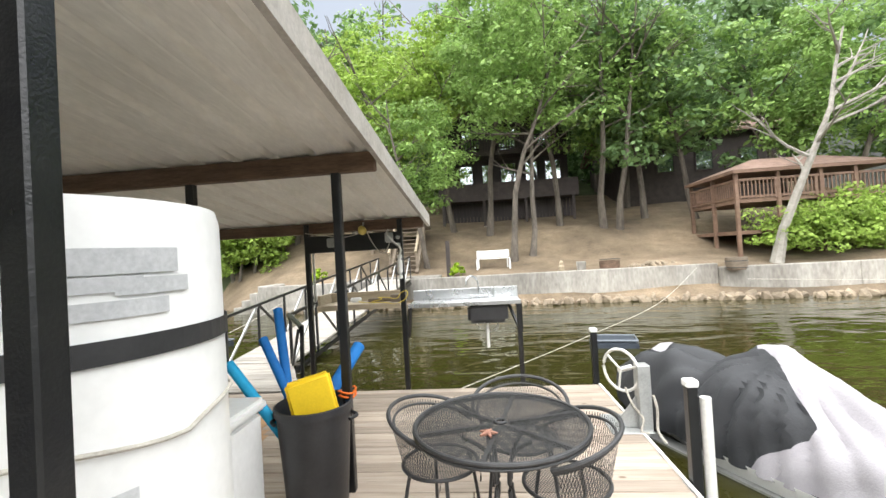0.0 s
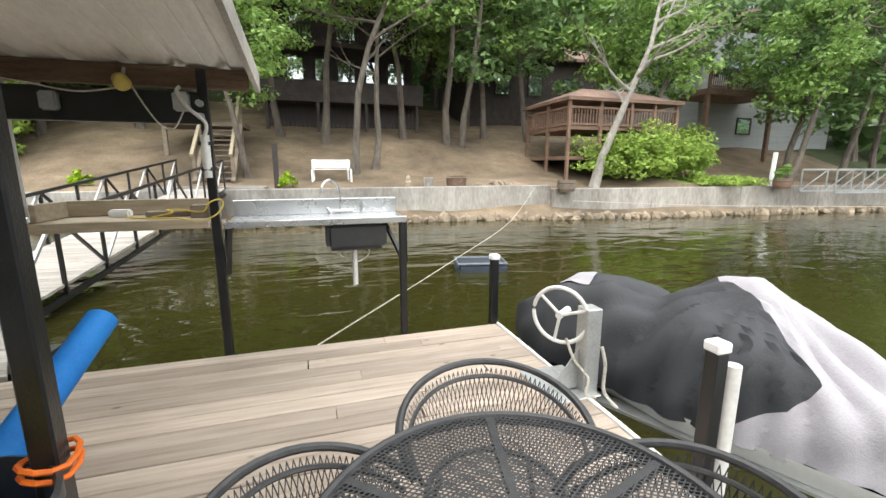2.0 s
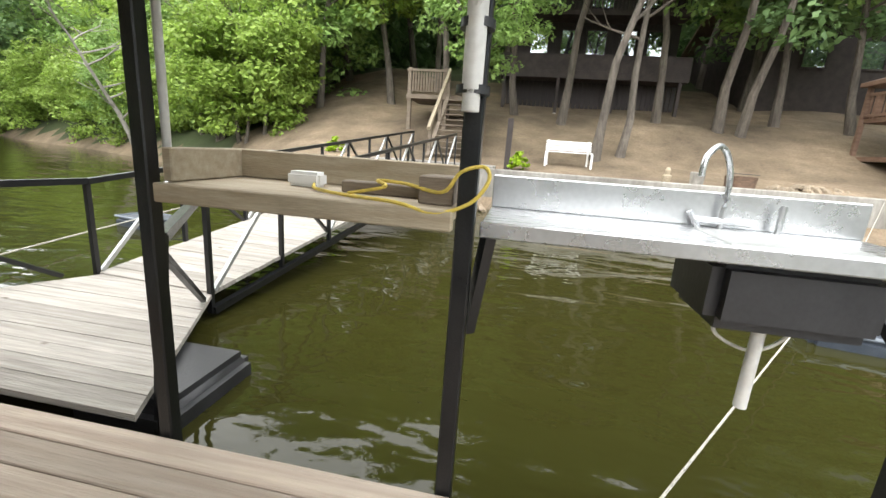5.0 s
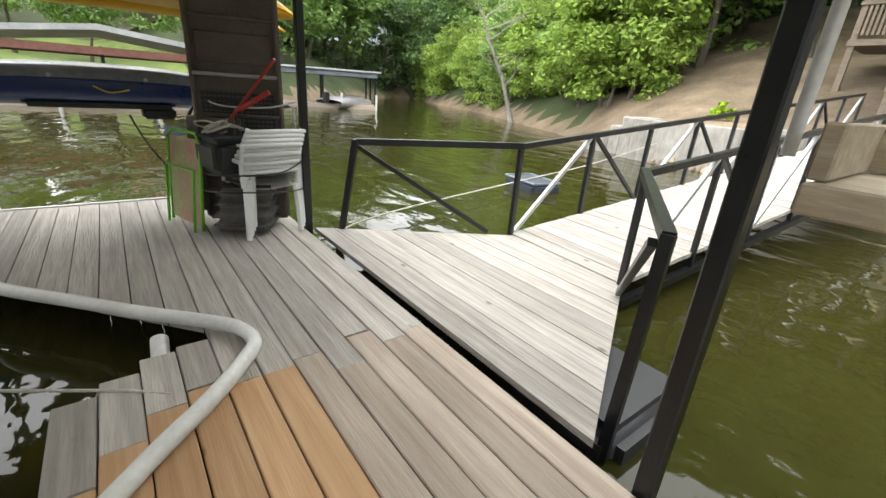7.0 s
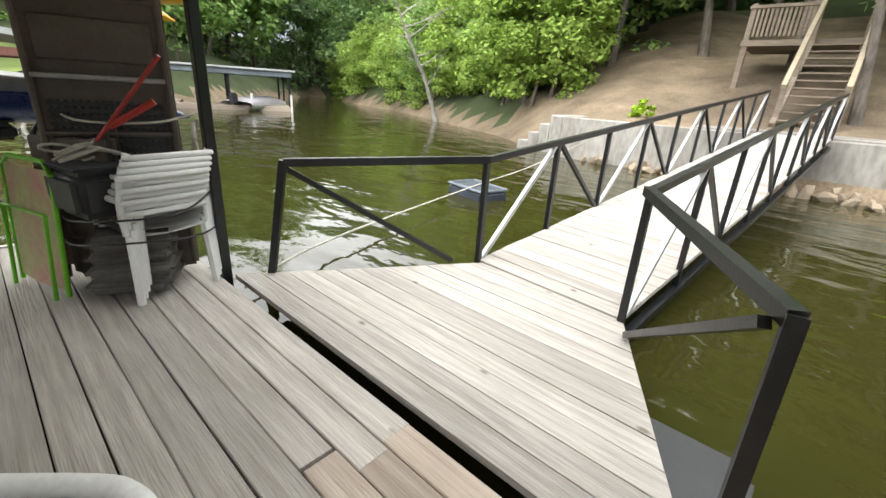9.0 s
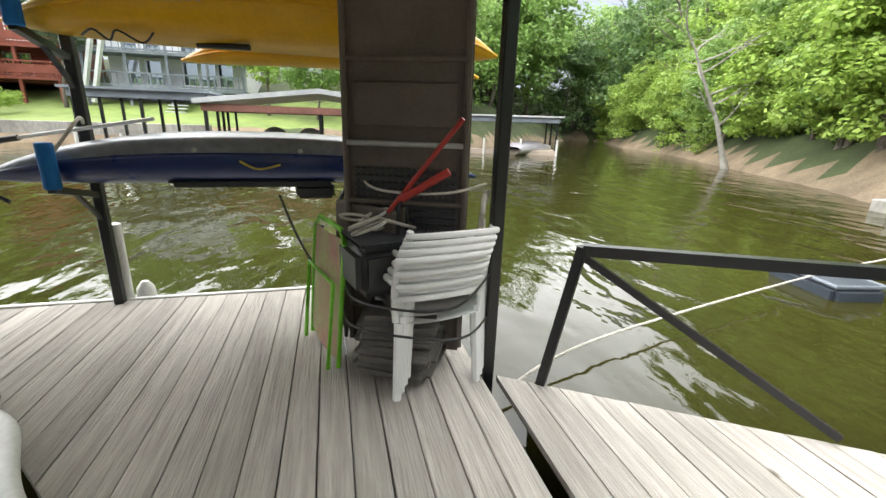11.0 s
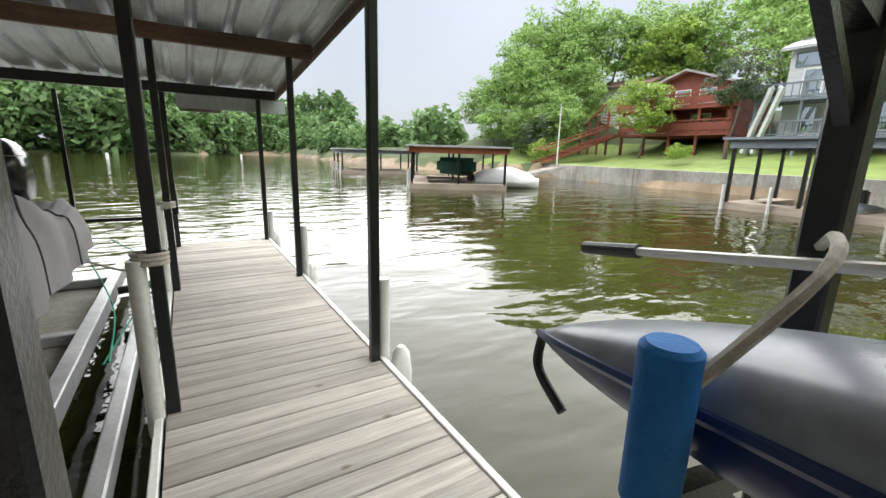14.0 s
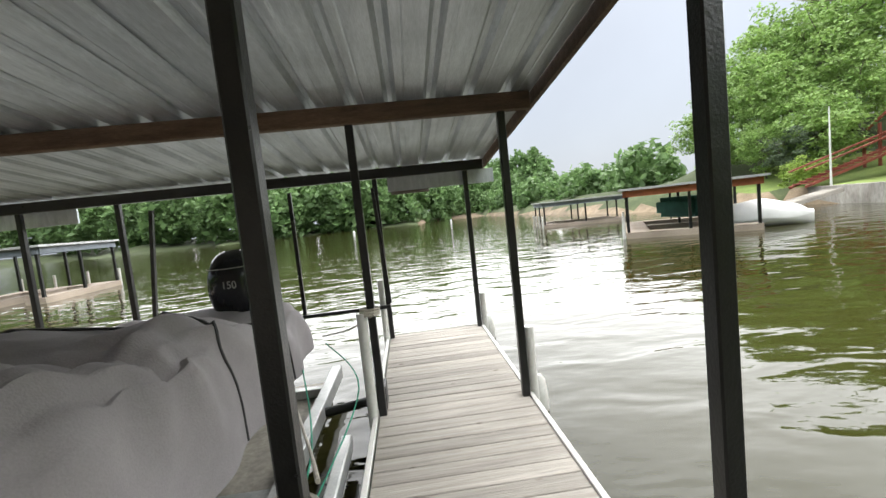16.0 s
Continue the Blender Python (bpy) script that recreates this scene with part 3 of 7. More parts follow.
bar(bm, (0.1, 0.2, 1.02), (0.06, 0.2, 1.08), 0.012, 8)
part("tap", bm, STEEL, sink, "tall arched kitchen tap", True)
for p, q, r in (((0.69, -0.2, 0.98), (0.69, -0.2, 0.62), 0.02), ((0.55, 0.1, 0.98), (0.68, -0.2, 0.62), 0.015), ((-0.69, -0.22, 0.98), (-0.74, -0.15, 0.6), 0.02)):
    bm = B()
    bar(bm, p, q, r, square=True)
    part("bracket", bm, BLACK, sink)
bm = B()
pipe(bm, smooth_path([(0.4, 0.0, 0.76), (0.4, 0.03, 0.66), (0.3, 0.03, 0.6), (0.16, 0.0, 0.66), (0.14, 0, 0.74)]), 0.007, 6)
part("hose", bm, PVC, sink)

shelf = thing("work_shelf", (-1.58, 5.225, 0.095), "weathered wooden shelf tray between two dock posts", "shelf")
bm = B()
box(bm, -0.60, 0.47, -0.22, 0.24, 0.97, 1.005)
box(bm, -0.60, 0.47, -0.26, -0.22, 0.94, 1.008)
part("board", soften(bm, 0.005), PINE, shelf)
bm = B()
box(bm, -0.60, 0.47, 0.20, 0.24, 1.008, 1.13)
part("back_board", soften(bm, 0.005), PINE, shelf)
bm = B()
box(bm, -0.61, -0.57, -0.2, 0.2, 1.008, 1.13)
part("end_board", soften(bm, 0.005), PINE, shelf)
bm = B()
box(bm, 0.0, 0.4, -0.02, 0.05, 1.006, 1.05)
box(bm, 0.33, 0.45, -0.14, 0.0, 1.006, 1.1)
box(bm, -0.2, 0.2, 0.1, 0.2, 0.93, 0.97)
part("cleat", soften(bm, 0.004), STEPWOOD, shelf)
bm = B()
box(bm, -1.84, -1.70, 5.26, 5.34, 1.101, 1.16)
soften(bm, 0.012, 2)
solid("soap_box", bm, WHITE, "small white plastic box on the wooden shelf", "box")
bm = B()
pipe(bm, smooth_path([(-1.72, 5.26, 1.115), (-1.66, 5.16, 1.11), (-1.5, 5.06, 1.11), (-1.3, 4.98, 1.112), (-1.17, 4.97, 1.09), (-1.06, 4.98, 1.13), (-1.01, 5.0, 1.2), (-1.03, 5.03, 1.24), (-1.1, 5.02, 1.22), (-1.16, 5.04, 1.15), (-1.3, 5.12, 1.16), (-1.42, 5.16, 1.16), (-1.36, 5.06, 1.15), (-1.5, 5.08, 1.115)]), 0.0065, 6)
solid("yellow_rope", bm, YROPE, "yellow rope looped round a post and over the shelf", "rope")
bm = B()
lathe(bm, [(0.05, 0), (0.055, 0.02), (0.045, 0.035), (0.02, 0.04)], 16, (-1.26, 5.3, 1.1))
solid("hose_nozzle", bm, BLACKPLASTIC, "round black and chrome fitting on the shelf", "fitting", smooth=True)
bm = B()
bar(bm, (-1.085, 5.0, 1.46), (-1.085, 5.0, 1.7), 0.031, 16)
bar(bm, (-1.085, 5.0, 1.4), (-1.085, 5.0, 1.46), 0.027, 16)
solid("cable_sleeve", bm, PVC, "white plastic sleeve taped to a post", "pipe", smooth=True)
bm = B()
for z in (1.45, 1.63):
    bm = B()
    bar(bm, (-1.085, 5.025, z), (-1.085, 5.025, z + 0.025), 0.052, 16)
    solid("tape_band", bm, BLACKPLASTIC, "black tape bands round the sleeve and post", "tape", smooth=True)
bm = B()
pipe(bm, smooth_path([(-1.085, 4.98, 1.68), (-1.06, 4.95, 1.78), (-1.16, 4.95, 1.88), (-1.22, 4.97, 1.98), (-1.21, 5.0, 2.02)]), 0.013, 8)
solid("power_cable", bm, PVC, "white power cable from the outlet box", "cable", smooth=True)

# panel, outlet boxes and flood lamp under the shore eave
bm = B()
box(bm, -2.3, -1.08, 5.05, 5.1, 1.78, 2.0)
soften(bm, 0.008)
solid("fascia_panel", bm, BLACK, "black mounting panel under the roof edge", "panel")
bm = B()
box(bm, -1.26, -1.16, 4.98, 5.05, 1.86, 1.99)
soften(bm, 0.012, 2)
solid("outlet_box", bm, ALU, "grey weatherproof outlet box", "outlet", "outlet boxes")
bm = B()
box(bm, -2.02, -1.92, 4.99, 5.05, 1.84, 1.96)
soften(bm, 0.012, 2)
solid("outlet_box", bm, ALU, "grey weatherproof outlet box", "outlet", "outlet boxes")
fl = thing("flood_lamp", (-1.55, 5.0, 2.04), "round yellowed lamp under the eave", "lamp")
bm = B()
lathe(bm, [(0.02, 0.05), (0.045, 0.03), (0.055, -0.02), (0.05, -0.04)][::-1], 18)
bmesh.ops.rotate(bm, cent=(0, 0, 0), matrix=Matrix.Rotation(radians(60), 3, "X"), verts=bm.verts)
part("shade", bm, LAMPY, fl, "", True)
bm = B()
bar(bm, (0, 0.03, 0.02), (0, 0.08, 0.1), 0.012, 8)
part("bracket", bm, ALU, fl)
bm = B()
pipe(bm, smooth_path([(-1.5, 5.02, 2.02), (-1.42, 4.97, 1.88), (-1.34, 4.97, 1.76), (-1.26, 4.97, 1.74), (-1.2, 5.0, 1.86)]), 0.006, 6)
pipe(bm, smooth_path([(-1.58, 5.02, 2.0), (-1.8, 4.98, 1.96), (-2.05, 4.98, 2.0), (-2.3, 5.0, 2.04)]), 0.006, 6)
solid("lamp_cable", bm, ROPE, "thin pale lamp cables sagging under the eave", "cable")
for z in (1.83, 1.92):
    bm = B()
    bar(bm, (-1.1, 5.0, z), (-1.1, 5.05, z), 0.024, 14)
    solid("reflector_disc", bm, ALU, "round grey reflector on the panel", "reflector", "reflectors")

# ---- table and chairs ----
table = thing("patio_table", (0.0, 2.15, 0), "round black metal mesh patio table", "table")


def mesh_disc(bm, r, z, step, w, fn=None):
    """Expanded metal: crossing diagonal strips inside a circle."""
    k = int(r / step) + 1
    for s in (1, -1):
        for i in range(-2 * k, 2 * k + 1):
            c = i * step * 1.0
            d = abs(c) / 1.0
            if d >= r:
                continue
            hl = math.sqrt(r * r - d * d)
            ang = radians(32 * s)
            n, t = Vector((-math.sin(ang), math.cos(ang), 0)), Vector((math.cos(ang), math.sin(ang), 0))
            a, b = n * c - t * hl, n * c + t * hl
            q = [a - n * w, b - n * w, b + n * w, a + n * w]
            dz = z + 0.0007 * s
            top = [bm.verts.new((v.x, v.y, dz)) for v in q]
            lo = [bm.verts.new((v.x, v.y, dz - 0.002)) for v in q]
            bm.faces.new(top)
            bm.faces.new(lo[::-1])


R = 0.475
bm = B()
mesh_disc(bm, R, 0.72, 0.0125, 0.0017)
part("tabletop", bm, WROUGHT, table, "expanded metal mesh top")
bm = B()
pipe(bm, [(R * math.cos(a * math.pi / 32), R * math.sin(a * math.pi / 32), 0.718) for a in range(64)], 0.013, 8, True)
pipe(bm, [(R * math.cos(a * math.pi / 32), R * math.sin(a * math.pi / 32), 0.695) for a in range(64)], 0.009, 8, True)
part("rim", bm, WROUGHT, table, "", True)
for i in range(6):
    bm = B()
    a = i * math.pi / 3 + 0.3
    bar(bm, (0.05 * math.cos(a), 0.05 * math.sin(a), 0.708), (R * math.cos(a), R * math.sin(a), 0.708), 0.011, square=True)
    part("spoke", bm, WROUGHT, table)
bm = B()
pipe(bm, [(0.03 * math.cos(a * math.pi / 8), 0.03 * math.sin(a * math.pi / 8), 0.724) for a in range(16)], 0.009, 8, True)
part("umbrella_ring", bm, WROUGHT, table, "", True)
for i in range(4):
    a = i * math.pi / 2 + 0.6
    c, s = math.cos(a), math.sin(a)
    bm = B()
    pipe(bm, smooth_path([(0.25 * c, 0.25 * s, 0.7), (0.1 * c, 0.1 * s, 0.58), (0.05 * c, 0.05 * s, 0.4), (0.1 * c, 0.1 * s, 0.2), (0.28 * c, 0.28 * s, 0.05), (0.36 * c, 0.36 * s, 0.012)]), 0.012, 8)
    part("leg", bm, WROUGHT, table, "", True)
bm = B()
pipe(bm, [(0.2 * math.cos(a * math.pi / 16), 0.2 * math.sin(a * math.pi / 16), 0.13) for a in range(32)], 0.008, 8, True)
part("stretcher", bm, WROUGHT, table, "", True)
bm = B()
for i in range(5):
    a = i * 2 * math.pi / 5
    bar(bm, (0, 0, 0.01), (0.05 * math.cos(a), 0.05 * math.sin(a), 0.006), 0.016, 6, 0.005)
bmesh.ops.translate(bm, verts=bm.verts, vec=(-0.07, 1.99, 0.722))
solid("starfish_ornament", bm, mat("terracotta", (0.4, 0.2, 0.14), None, 0.8), "small terracotta starfish ornament on the mesh table", "ornament")


def barrel_chair(at, rz):
    ch = thing("patio_chair", at, "black wrought-iron barrel chair with a mesh seat and back", "chair", "chairs round the mesh table", rz=rz)
    bm = B()
    mesh_disc(bm, 0.225, 0.42, 0.014, 0.0017)
    part("seat", bm, WROUGHT, ch)
    bm = B()
    pipe(bm, [(0.225 * math.cos(a * math.pi / 20), 0.225 * math.sin(a * math.pi / 20), 0.42) for a in range(40)], 0.011, 8, True)
    part("seat_frame", bm, WROUGHT, ch, "", True)
    # barrel back: mesh wall from the seat to a sloping hoop

    def hoop(u):
        a = radians(-25 + 230 * u)
        k = math.sin(math.pi * u)
        return Vector((0.31 * math.cos(a), 0.29 * math.sin(a), 0.62 + 0.13 * k))

    bm = B()
    pipe(bm, [hoop(i / 30) for i in range(31)], 0.013, 8)
    pipe(bm, [hoop(i / 30) * 0.9 + Vector((0, 0, 0.03)) for i in range(31)], 0.008, 6)
    part("backrest_frame", bm, WROUGHT, ch, "", True)
    bm = B()
    for i in range(64):
        for s in (0.055, -0.055):
            pts = []
            for j in range(7):
                v = j / 6
                u = i / 64 + s * v
                if not 0.02 <= u <= 0.98:
                    continue
                h = hoop(u)
                b0 = Vector((h.x * 0.74, h.y * 0.76, 0.43))
                pts.append(b0.lerp(h * 0.97 + Vector((0, 0, 0.0)), v))
            for p, q in zip(pts, pts[1:]):
                t = (q - p).normalized().cross(Vector((p.x, p.y, 0)).normalized()) * 0.0017
                bm.faces.new([bm.verts.new(w) for w in (p - t, q - t, q + t, p + t)])
    part("backrest", bm, WROUGHT, ch, "fine mesh barrel back")
    for a in (35, 145, 215, 325):
        c, s = math.cos(radians(a)), math.sin(radians(a))
        bm = B()
        pipe(bm, smooth_path([(0.2 * c, 0.2 * s, 0.42), (0.24 * c, 0.24 * s, 0.25), (0.27 * c, 0.27 * s, 0.012)]), 0.011, 8)
        part("leg", bm, WROUGHT, ch, "", True)
    return ch


c1 = barrel_chair((0.14, 2.62, 0), -6)
copy_thing(c1, pose(-0.37, 2.33, 0, 0, 0, 70))
copy_thing(c1, pose(0.33, 2.1, 0, 0, 0, -88))

# ---- things along the patio's slip side ----
roll = thing("foam_mat_roll", (-1.25, 0.87, 0), "tall rolled white foam water mat tied with a black strap", "foam mat")
bm = B()
lathe(bm, [(0.41, 0.0), (0.42, 0.05), (0.425, 0.9), (0.42, 1.8), (0.41, 1.84), (0.0001, 1.84)], 40)
part("foam", bm, WHITE, roll, "", True)
bm = B()
pipe(bm, [(0.43 * math.cos(a * math.pi / 24), 0.43 * math.sin(a * math.pi / 24), 1.485 + 0.012 * math.sin(a * math.pi / 24)) for a in range(48)], 0.001, 4, True)
grid(bm, lambda u, v: (0.431 * math.cos(2 * math.pi * u), 0.431 * math.sin(2 * math.pi * u), 1.46 + 0.055 * v), 48, 1)
part("strap", bm, BLACKPLASTIC, roll, "black webbing strap")
bm = B()
pipe(bm, [(0.434 * math.cos(a * math.pi / 24), 0.434 * math.sin(a * math.pi / 24), 1.27 + 0.02 * math.sin(a * 0.5)) for a in range(48)], 0.006, 6, True)
part("cord", bm, ROPE, roll, "thin pale cord")
# faded print on the foam: bands and the readable words
for a0, a1, z0, z1 in ((-80, -8, 1.66, 1.72), (-78, -20, 1.62, 1.655), (-62, -12, 1.56, 1.6), (-28, -4, 1.61, 1.65), (-74, -58, 1.1, 1.14), (-40, -24, 1.08, 1.17)):
    bm = B()
    grid(bm, lambda u, v: (0.4275 * math.cos(radians(a0 + (a1 - a0) * u)), 0.4275 * math.sin(radians(a0 + (a1 - a0) * u)), z0 + (z1 - z0) * v), 10, 1)
    part("print_band", bm, GREYPRINT, roll, "faded grey printed bands")

cooler = thing("deck_box", (-1.94, 2.18, 0), "white plastic deck box with a lid", "deck box")
bm = B()
box(bm, -0.4, 0.4, -0.3, 0.26, 0.0, 0.72)
soften(bm, 0.03, 2)
part("body", bm, WHITE, cooler, "", True)
bm = B()
box(bm, -0.43, 0.43, -0.33, 0.28, 0.722, 0.8)
soften(bm, 0.025, 2)
part("lid", bm, WHITE, cooler, "", True)

can = thing("trash_can", (-1.25, 2.58, 0), "black plastic trash can full of foam noodles", "trash can")
bm = B()
prof = [(0.19, 0), (0.2, 0.02), (0.245, 0.66), (0.262, 0.665), (0.262, 0.71), (0.25, 0.715), (0.235, 0.66), (0.19, 0.03)]
lathe(bm, prof, 28)
part("body", bm, BLACKPLASTIC, can, "", True)
for a in (10, 190):
    bm = B()
    c, s = math.cos(radians(a)), math.sin(radians(a))
    pipe(bm, smooth_path([(0.245 * c - 0.07 * s, 0.245 * s + 0.07 * c, 0.6), (0.285 * c, 0.285 * s, 0.6), (0.245 * c + 0.07 * s, 0.245 * s - 0.07 * c, 0.6)]), 0.012, 8)
    part("handle", bm, BLACKPLASTIC, can)
for a, b, r, mt, lb in (((-1.36, 2.55, 0.1), (-1.735, 3.09, 1.3), 0.036, BLUEFOAM, "tall blue foam pool noodle"), ((-1.2, 2.54, 0.15), (-1.87, 2.6, 0.99), 0.036, CYANFOAM, "light blue foam pool noodle"),
                        ((-1.26, 2.62, 0.3), (-1.77, 2.9, 1.1), 0.034, BLUEFOAM, "blue foam pool noodle"), ((-1.36, 2.48, 0.42), (-1.14, 3.31, 0.93), 0.052, BLUEFOAM, "thick blue inflatable float tube")):
    bm = B()
    bar(bm, a, b, r, 18)
    soften(bm, 0.006)
    solid("pool_noodle", bm, mt, lb + " standing in a trash can", "pool noodle", "pool noodles", smooth=True)
bm = B()
box(bm, -0.15, 0.15, -0.045, 0.045, 0, 0.32, pose(-1.22, 2.58, 0.57, 0, -12, 20))
soften(bm, 0.02, 3)
solid("foam_float", bm, YELLOWFOAM, "yellow foam swim float in a trash can", "float", smooth=True)
bm = B()
for z in (0.69, 0.72):
    pipe(bm, [(-1.08 + 0.06 * math.cos(k * math.pi / 6), 2.78 + 0.07 * math.sin(k * math.pi / 6), z + 0.01 * math.sin(k)) for k in range(12)], 0.008, 6, True)
solid("orange_strap", bm, ORANGE, "orange strap tied round a dock post", "strap")
# ---- lift crank, mooring posts, covered watercraft ----
crank = thing("lift_winch", (1.3, 3.74, 0), "aluminium boat lift winch post with a white hand wheel", "winch")
bm = B()
box(bm, -0.04, 0.07, -0.06, 0.06, 0.0, 0.58)
box(bm, -0.30, 0.06, -0.12, 0.34, 0.001, 0.012)
soften(bm, 0.008)
part("body", bm, ALU, crank)
bm = B()
prism(bm, [(-0.25, 0.0), (-0.04, 0.0), (-0.04, 0.012)], 0.0, 0.012)
v = [bm.verts.new(p) for p in ((-0.26, 0.01, 0.012), (-0.04, 0.01, 0.012), (-0.04, 0.01, 0.3), (-0.26, 0.02, 0.012), (-0.04, 0.02, 0.012), (-0.04, 0.02, 0.3))]
for f in ((0, 1, 2), (5, 4, 3), (0, 2, 5, 3), (0, 3, 4, 1), (1, 4, 5, 2)):
    bm.faces.new([v[k] for k in f])
part("gusset", bm, ALU, crank)
bm = B()
m = pose(-0.13, 0.12, 0.5, 0, 0, 35)
ring = [m @ Vector((0, 0.19 * math.cos(a * math.pi / 18), 0.19 * math.sin(a * math.pi / 18))) for a in range(36)]
pipe(bm, ring, 0.014, 8, True)
for i in range(3):
    bar(bm, m @ Vector((0, 0, 0)), ring[i * 12 + 4], 0.011)
bar(bm, m @ Vector((-0.02, 0, 0)), m @ Vector((0.14, 0, 0)), 0.025, 12)
part("wheel", bm, PVC, crank, "white hand wheel", True)
bm = B()
pipe(bm, smooth_path([(-0.12, 0.05, 0.36), (-0.08, 0.0, 0.22), (-0.02, -0.07, 0.12), (-0.05, -0.1, 0.02), (0.0, -0.14, 0.02)]), 0.01, 6)
pipe(bm, smooth_path([(0.08, -0.06, 0.32), (0.1, -0.08, 0.2), (0.09, -0.1, 0.02), (0.12, -0.2, -0.05)]), 0.012, 6)
part("rope", bm, ROPE, crank)


def mooring_post(x, y, h, pipe_side):
    p = thing("mooring_post", (x, y, 0), "black steel mooring post with a white cap", "post", "mooring posts")
    bm = B()
    box(bm, -0.035, 0.035, -0.035, 0.035, -0.5, h)
    part("post", soften(bm, 0.005), BLACK, p)
    bm = B()
    box(bm, -0.042, 0.042, -0.042, 0.042, h, h + 0.05)
    part("cap", soften(bm, 0.008), WHITE, p, "white plastic cap")
    if pipe_side:
        bm = B()
        bar(bm, (0.085, -0.02, -0.35), (0.085, -0.02, h - 0.07), 0.036, 16)
        part("pipe", bm, PVC, p, "white fender pipe", True)


mooring_post(1.24, 5.09, 0.62, False)
mooring_post(1.325, 2.85, 0.66, True)

# covered watercraft: a fabric skin draped over a hull, bow towards the shore
pwc = thing("covered_jet_ski", (2.28, 3.42, WL), "jet ski under a pale grey and black fabric cover", "jet ski", rz=115)
SPINE = [(-1.9, 0.26, 0.03), (-1.55, 0.36, 0.12), (-1.0, 0.45, 0.34), (-0.45, 0.5, 0.68), (-0.05, 0.56, 0.95), (0.2, 0.56, 0.9), (0.5, 0.53, 0.66), (0.85, 0.5, 0.8), (1.25, 0.4, 0.74), (1.6, 0.24, 0.45), (1.82, 0.06, 0.25)]


def draped(u, v):
    x = -1.9 + 3.72 * u
    xs = [s[0] for s in SPINE]
    w, h = 0.9 * np.interp(x, xs, [s[1] for s in SPINE]), 0.88 * np.interp(x, xs, [s[2] for s in SPINE])
    a = math.pi * v
    k = abs(math.cos(a))
    yy = w * (k ** 1.25) * (1 if a < math.pi / 2 else -1)
    sag = (math.sin(a)) ** 0.8
    zz = 0.0 + h * sag
    fold = 0.05 * math.sin(19 * v + 5 * u + 3 * math.sin(5 * u)) * math.sin(math.pi * v) + 0.026 * math.sin(46 * u + 9 * v + 4 * math.sin(7 * v))
    nn = noise.noise((x * 2.2, yy * 2.2, 1.7)) * 0.05
    ang = math.atan2(yy, x + 0.05)
    rr = min(1.0, math.hypot(x + 0.05, yy) / 0.45)
    fold += (0.12 * abs(math.sin(10 * ang + 0.8 * math.sin(4 * x))) - 0.05) * rr
    return (x, yy * (1 + fold), zz + (fold * 0.6 + nn) * math.sin(math.pi * v) + 0.13)


def band(u0, u1, material, label, lo=0.0, hi=1.0):
    bm = B()
    grid(bm, lambda u, v: draped(u0(v) + (u1(v) - u0(v)) * u, lo + (hi - lo) * v), 44, 70)
    return part("cover", bm, material, pwc, label, True)


edge1 = lambda v: float(np.interp(v, [0, 0.1, 0.22, 0.36, 0.5, 0.8, 1], [0.5, 0.42, 0.40, 0.47, 0.56, 0.6, 0.6])) + 0.006 * math.sin(23 * v)
band(lambda v: 0.0, edge1, COVER, "pale grey fabric cover panel")
band(edge1, lambda v: 1.0, COVERDARK, "black fabric cover panel")
bm = B()
grid(bm, lambda u, v: Vector(draped(0.80 + 0.09 * u, 0.42 + 0.16 * v)) + Vector((0, 0, 0.012)), 10, 10)
part("cover_patch", bm, COVER, pwc, "small pale panel on the black cover", True)
bm = B()
grid(bm, lambda u, v: (-1.85 + 3.5 * u, (0.5 - 0.42 * max(0, u - 0.6) / 0.4) * math.cos(math.pi * v), 0.16 - 0.3 * math.sin(math.pi * v)), 20, 10)
part("hull", bm, WHITE, pwc, "white hull below the cover", True)
bm = B()
for y in (-0.42, 0.42):
    box(bm, -1.7, 1.5, y - 0.12, y + 0.12, -0.2, 0.02)
soften(bm, 0.05, 2)
part("lift_float", bm, ALU, pwc, "grey lift float")

# small square floats moored off the dock, with their lines
for x, y, z in ((2.3, 8.0, 0), (-6.6, 9.3, 0)):
    f = thing("mooring_float", (x, y, WL), "square dark blue-grey plastic mooring float", "float", "mooring floats", rz=-12)
    bm = B()
    box(bm, -0.42, 0.42, -0.28, 0.28, -0.1, 0.14)
    soften(bm, 0.05, 2)
    part("tub", bm, mat("dark_float", (0.03, 0.04, 0.055), (0.045, 0.055, 0.07), 0.5), f, "", True)
    bm = B()
    pipe(bm, [(0.4, 0.26, 0.142), (-0.4, 0.26, 0.142), (-0.4, -0.26, 0.142), (0.4, -0.26, 0.142)], 0.02, 6, True)
    part("rim", bm, GREYTRIM, f)


def line(pts, r, label, material=ROPE, steps=8):
    bm = B()
    pipe(bm, smooth_path(pts, steps), r, 6)
    return solid("mooring_rope", bm, material, label, "rope", "mooring ropes")


line([(-0.4, 5.02, 0.0), (1.9, 8.05, -0.02), (4.6, 11.5, 0.1), (7.3, 15.05, 0.78)], 0.0065, "pale mooring rope from the dock to the shore wall")
line([(-5.5, 5.2, -0.15), (-5.9, 6.2, -0.1), (-6.6, 9.3, -0.06), (-6.8, 11.2, 0.05), (-7.5, 15.0, 0.3)], 0.01, "pale mooring rope past a float to the shore")
line([(8.6, 14.6, 0.3), (14, 12.6, 0.15), (24, 8.5, 0.2)], 0.01, "pale rope along the stony shore")

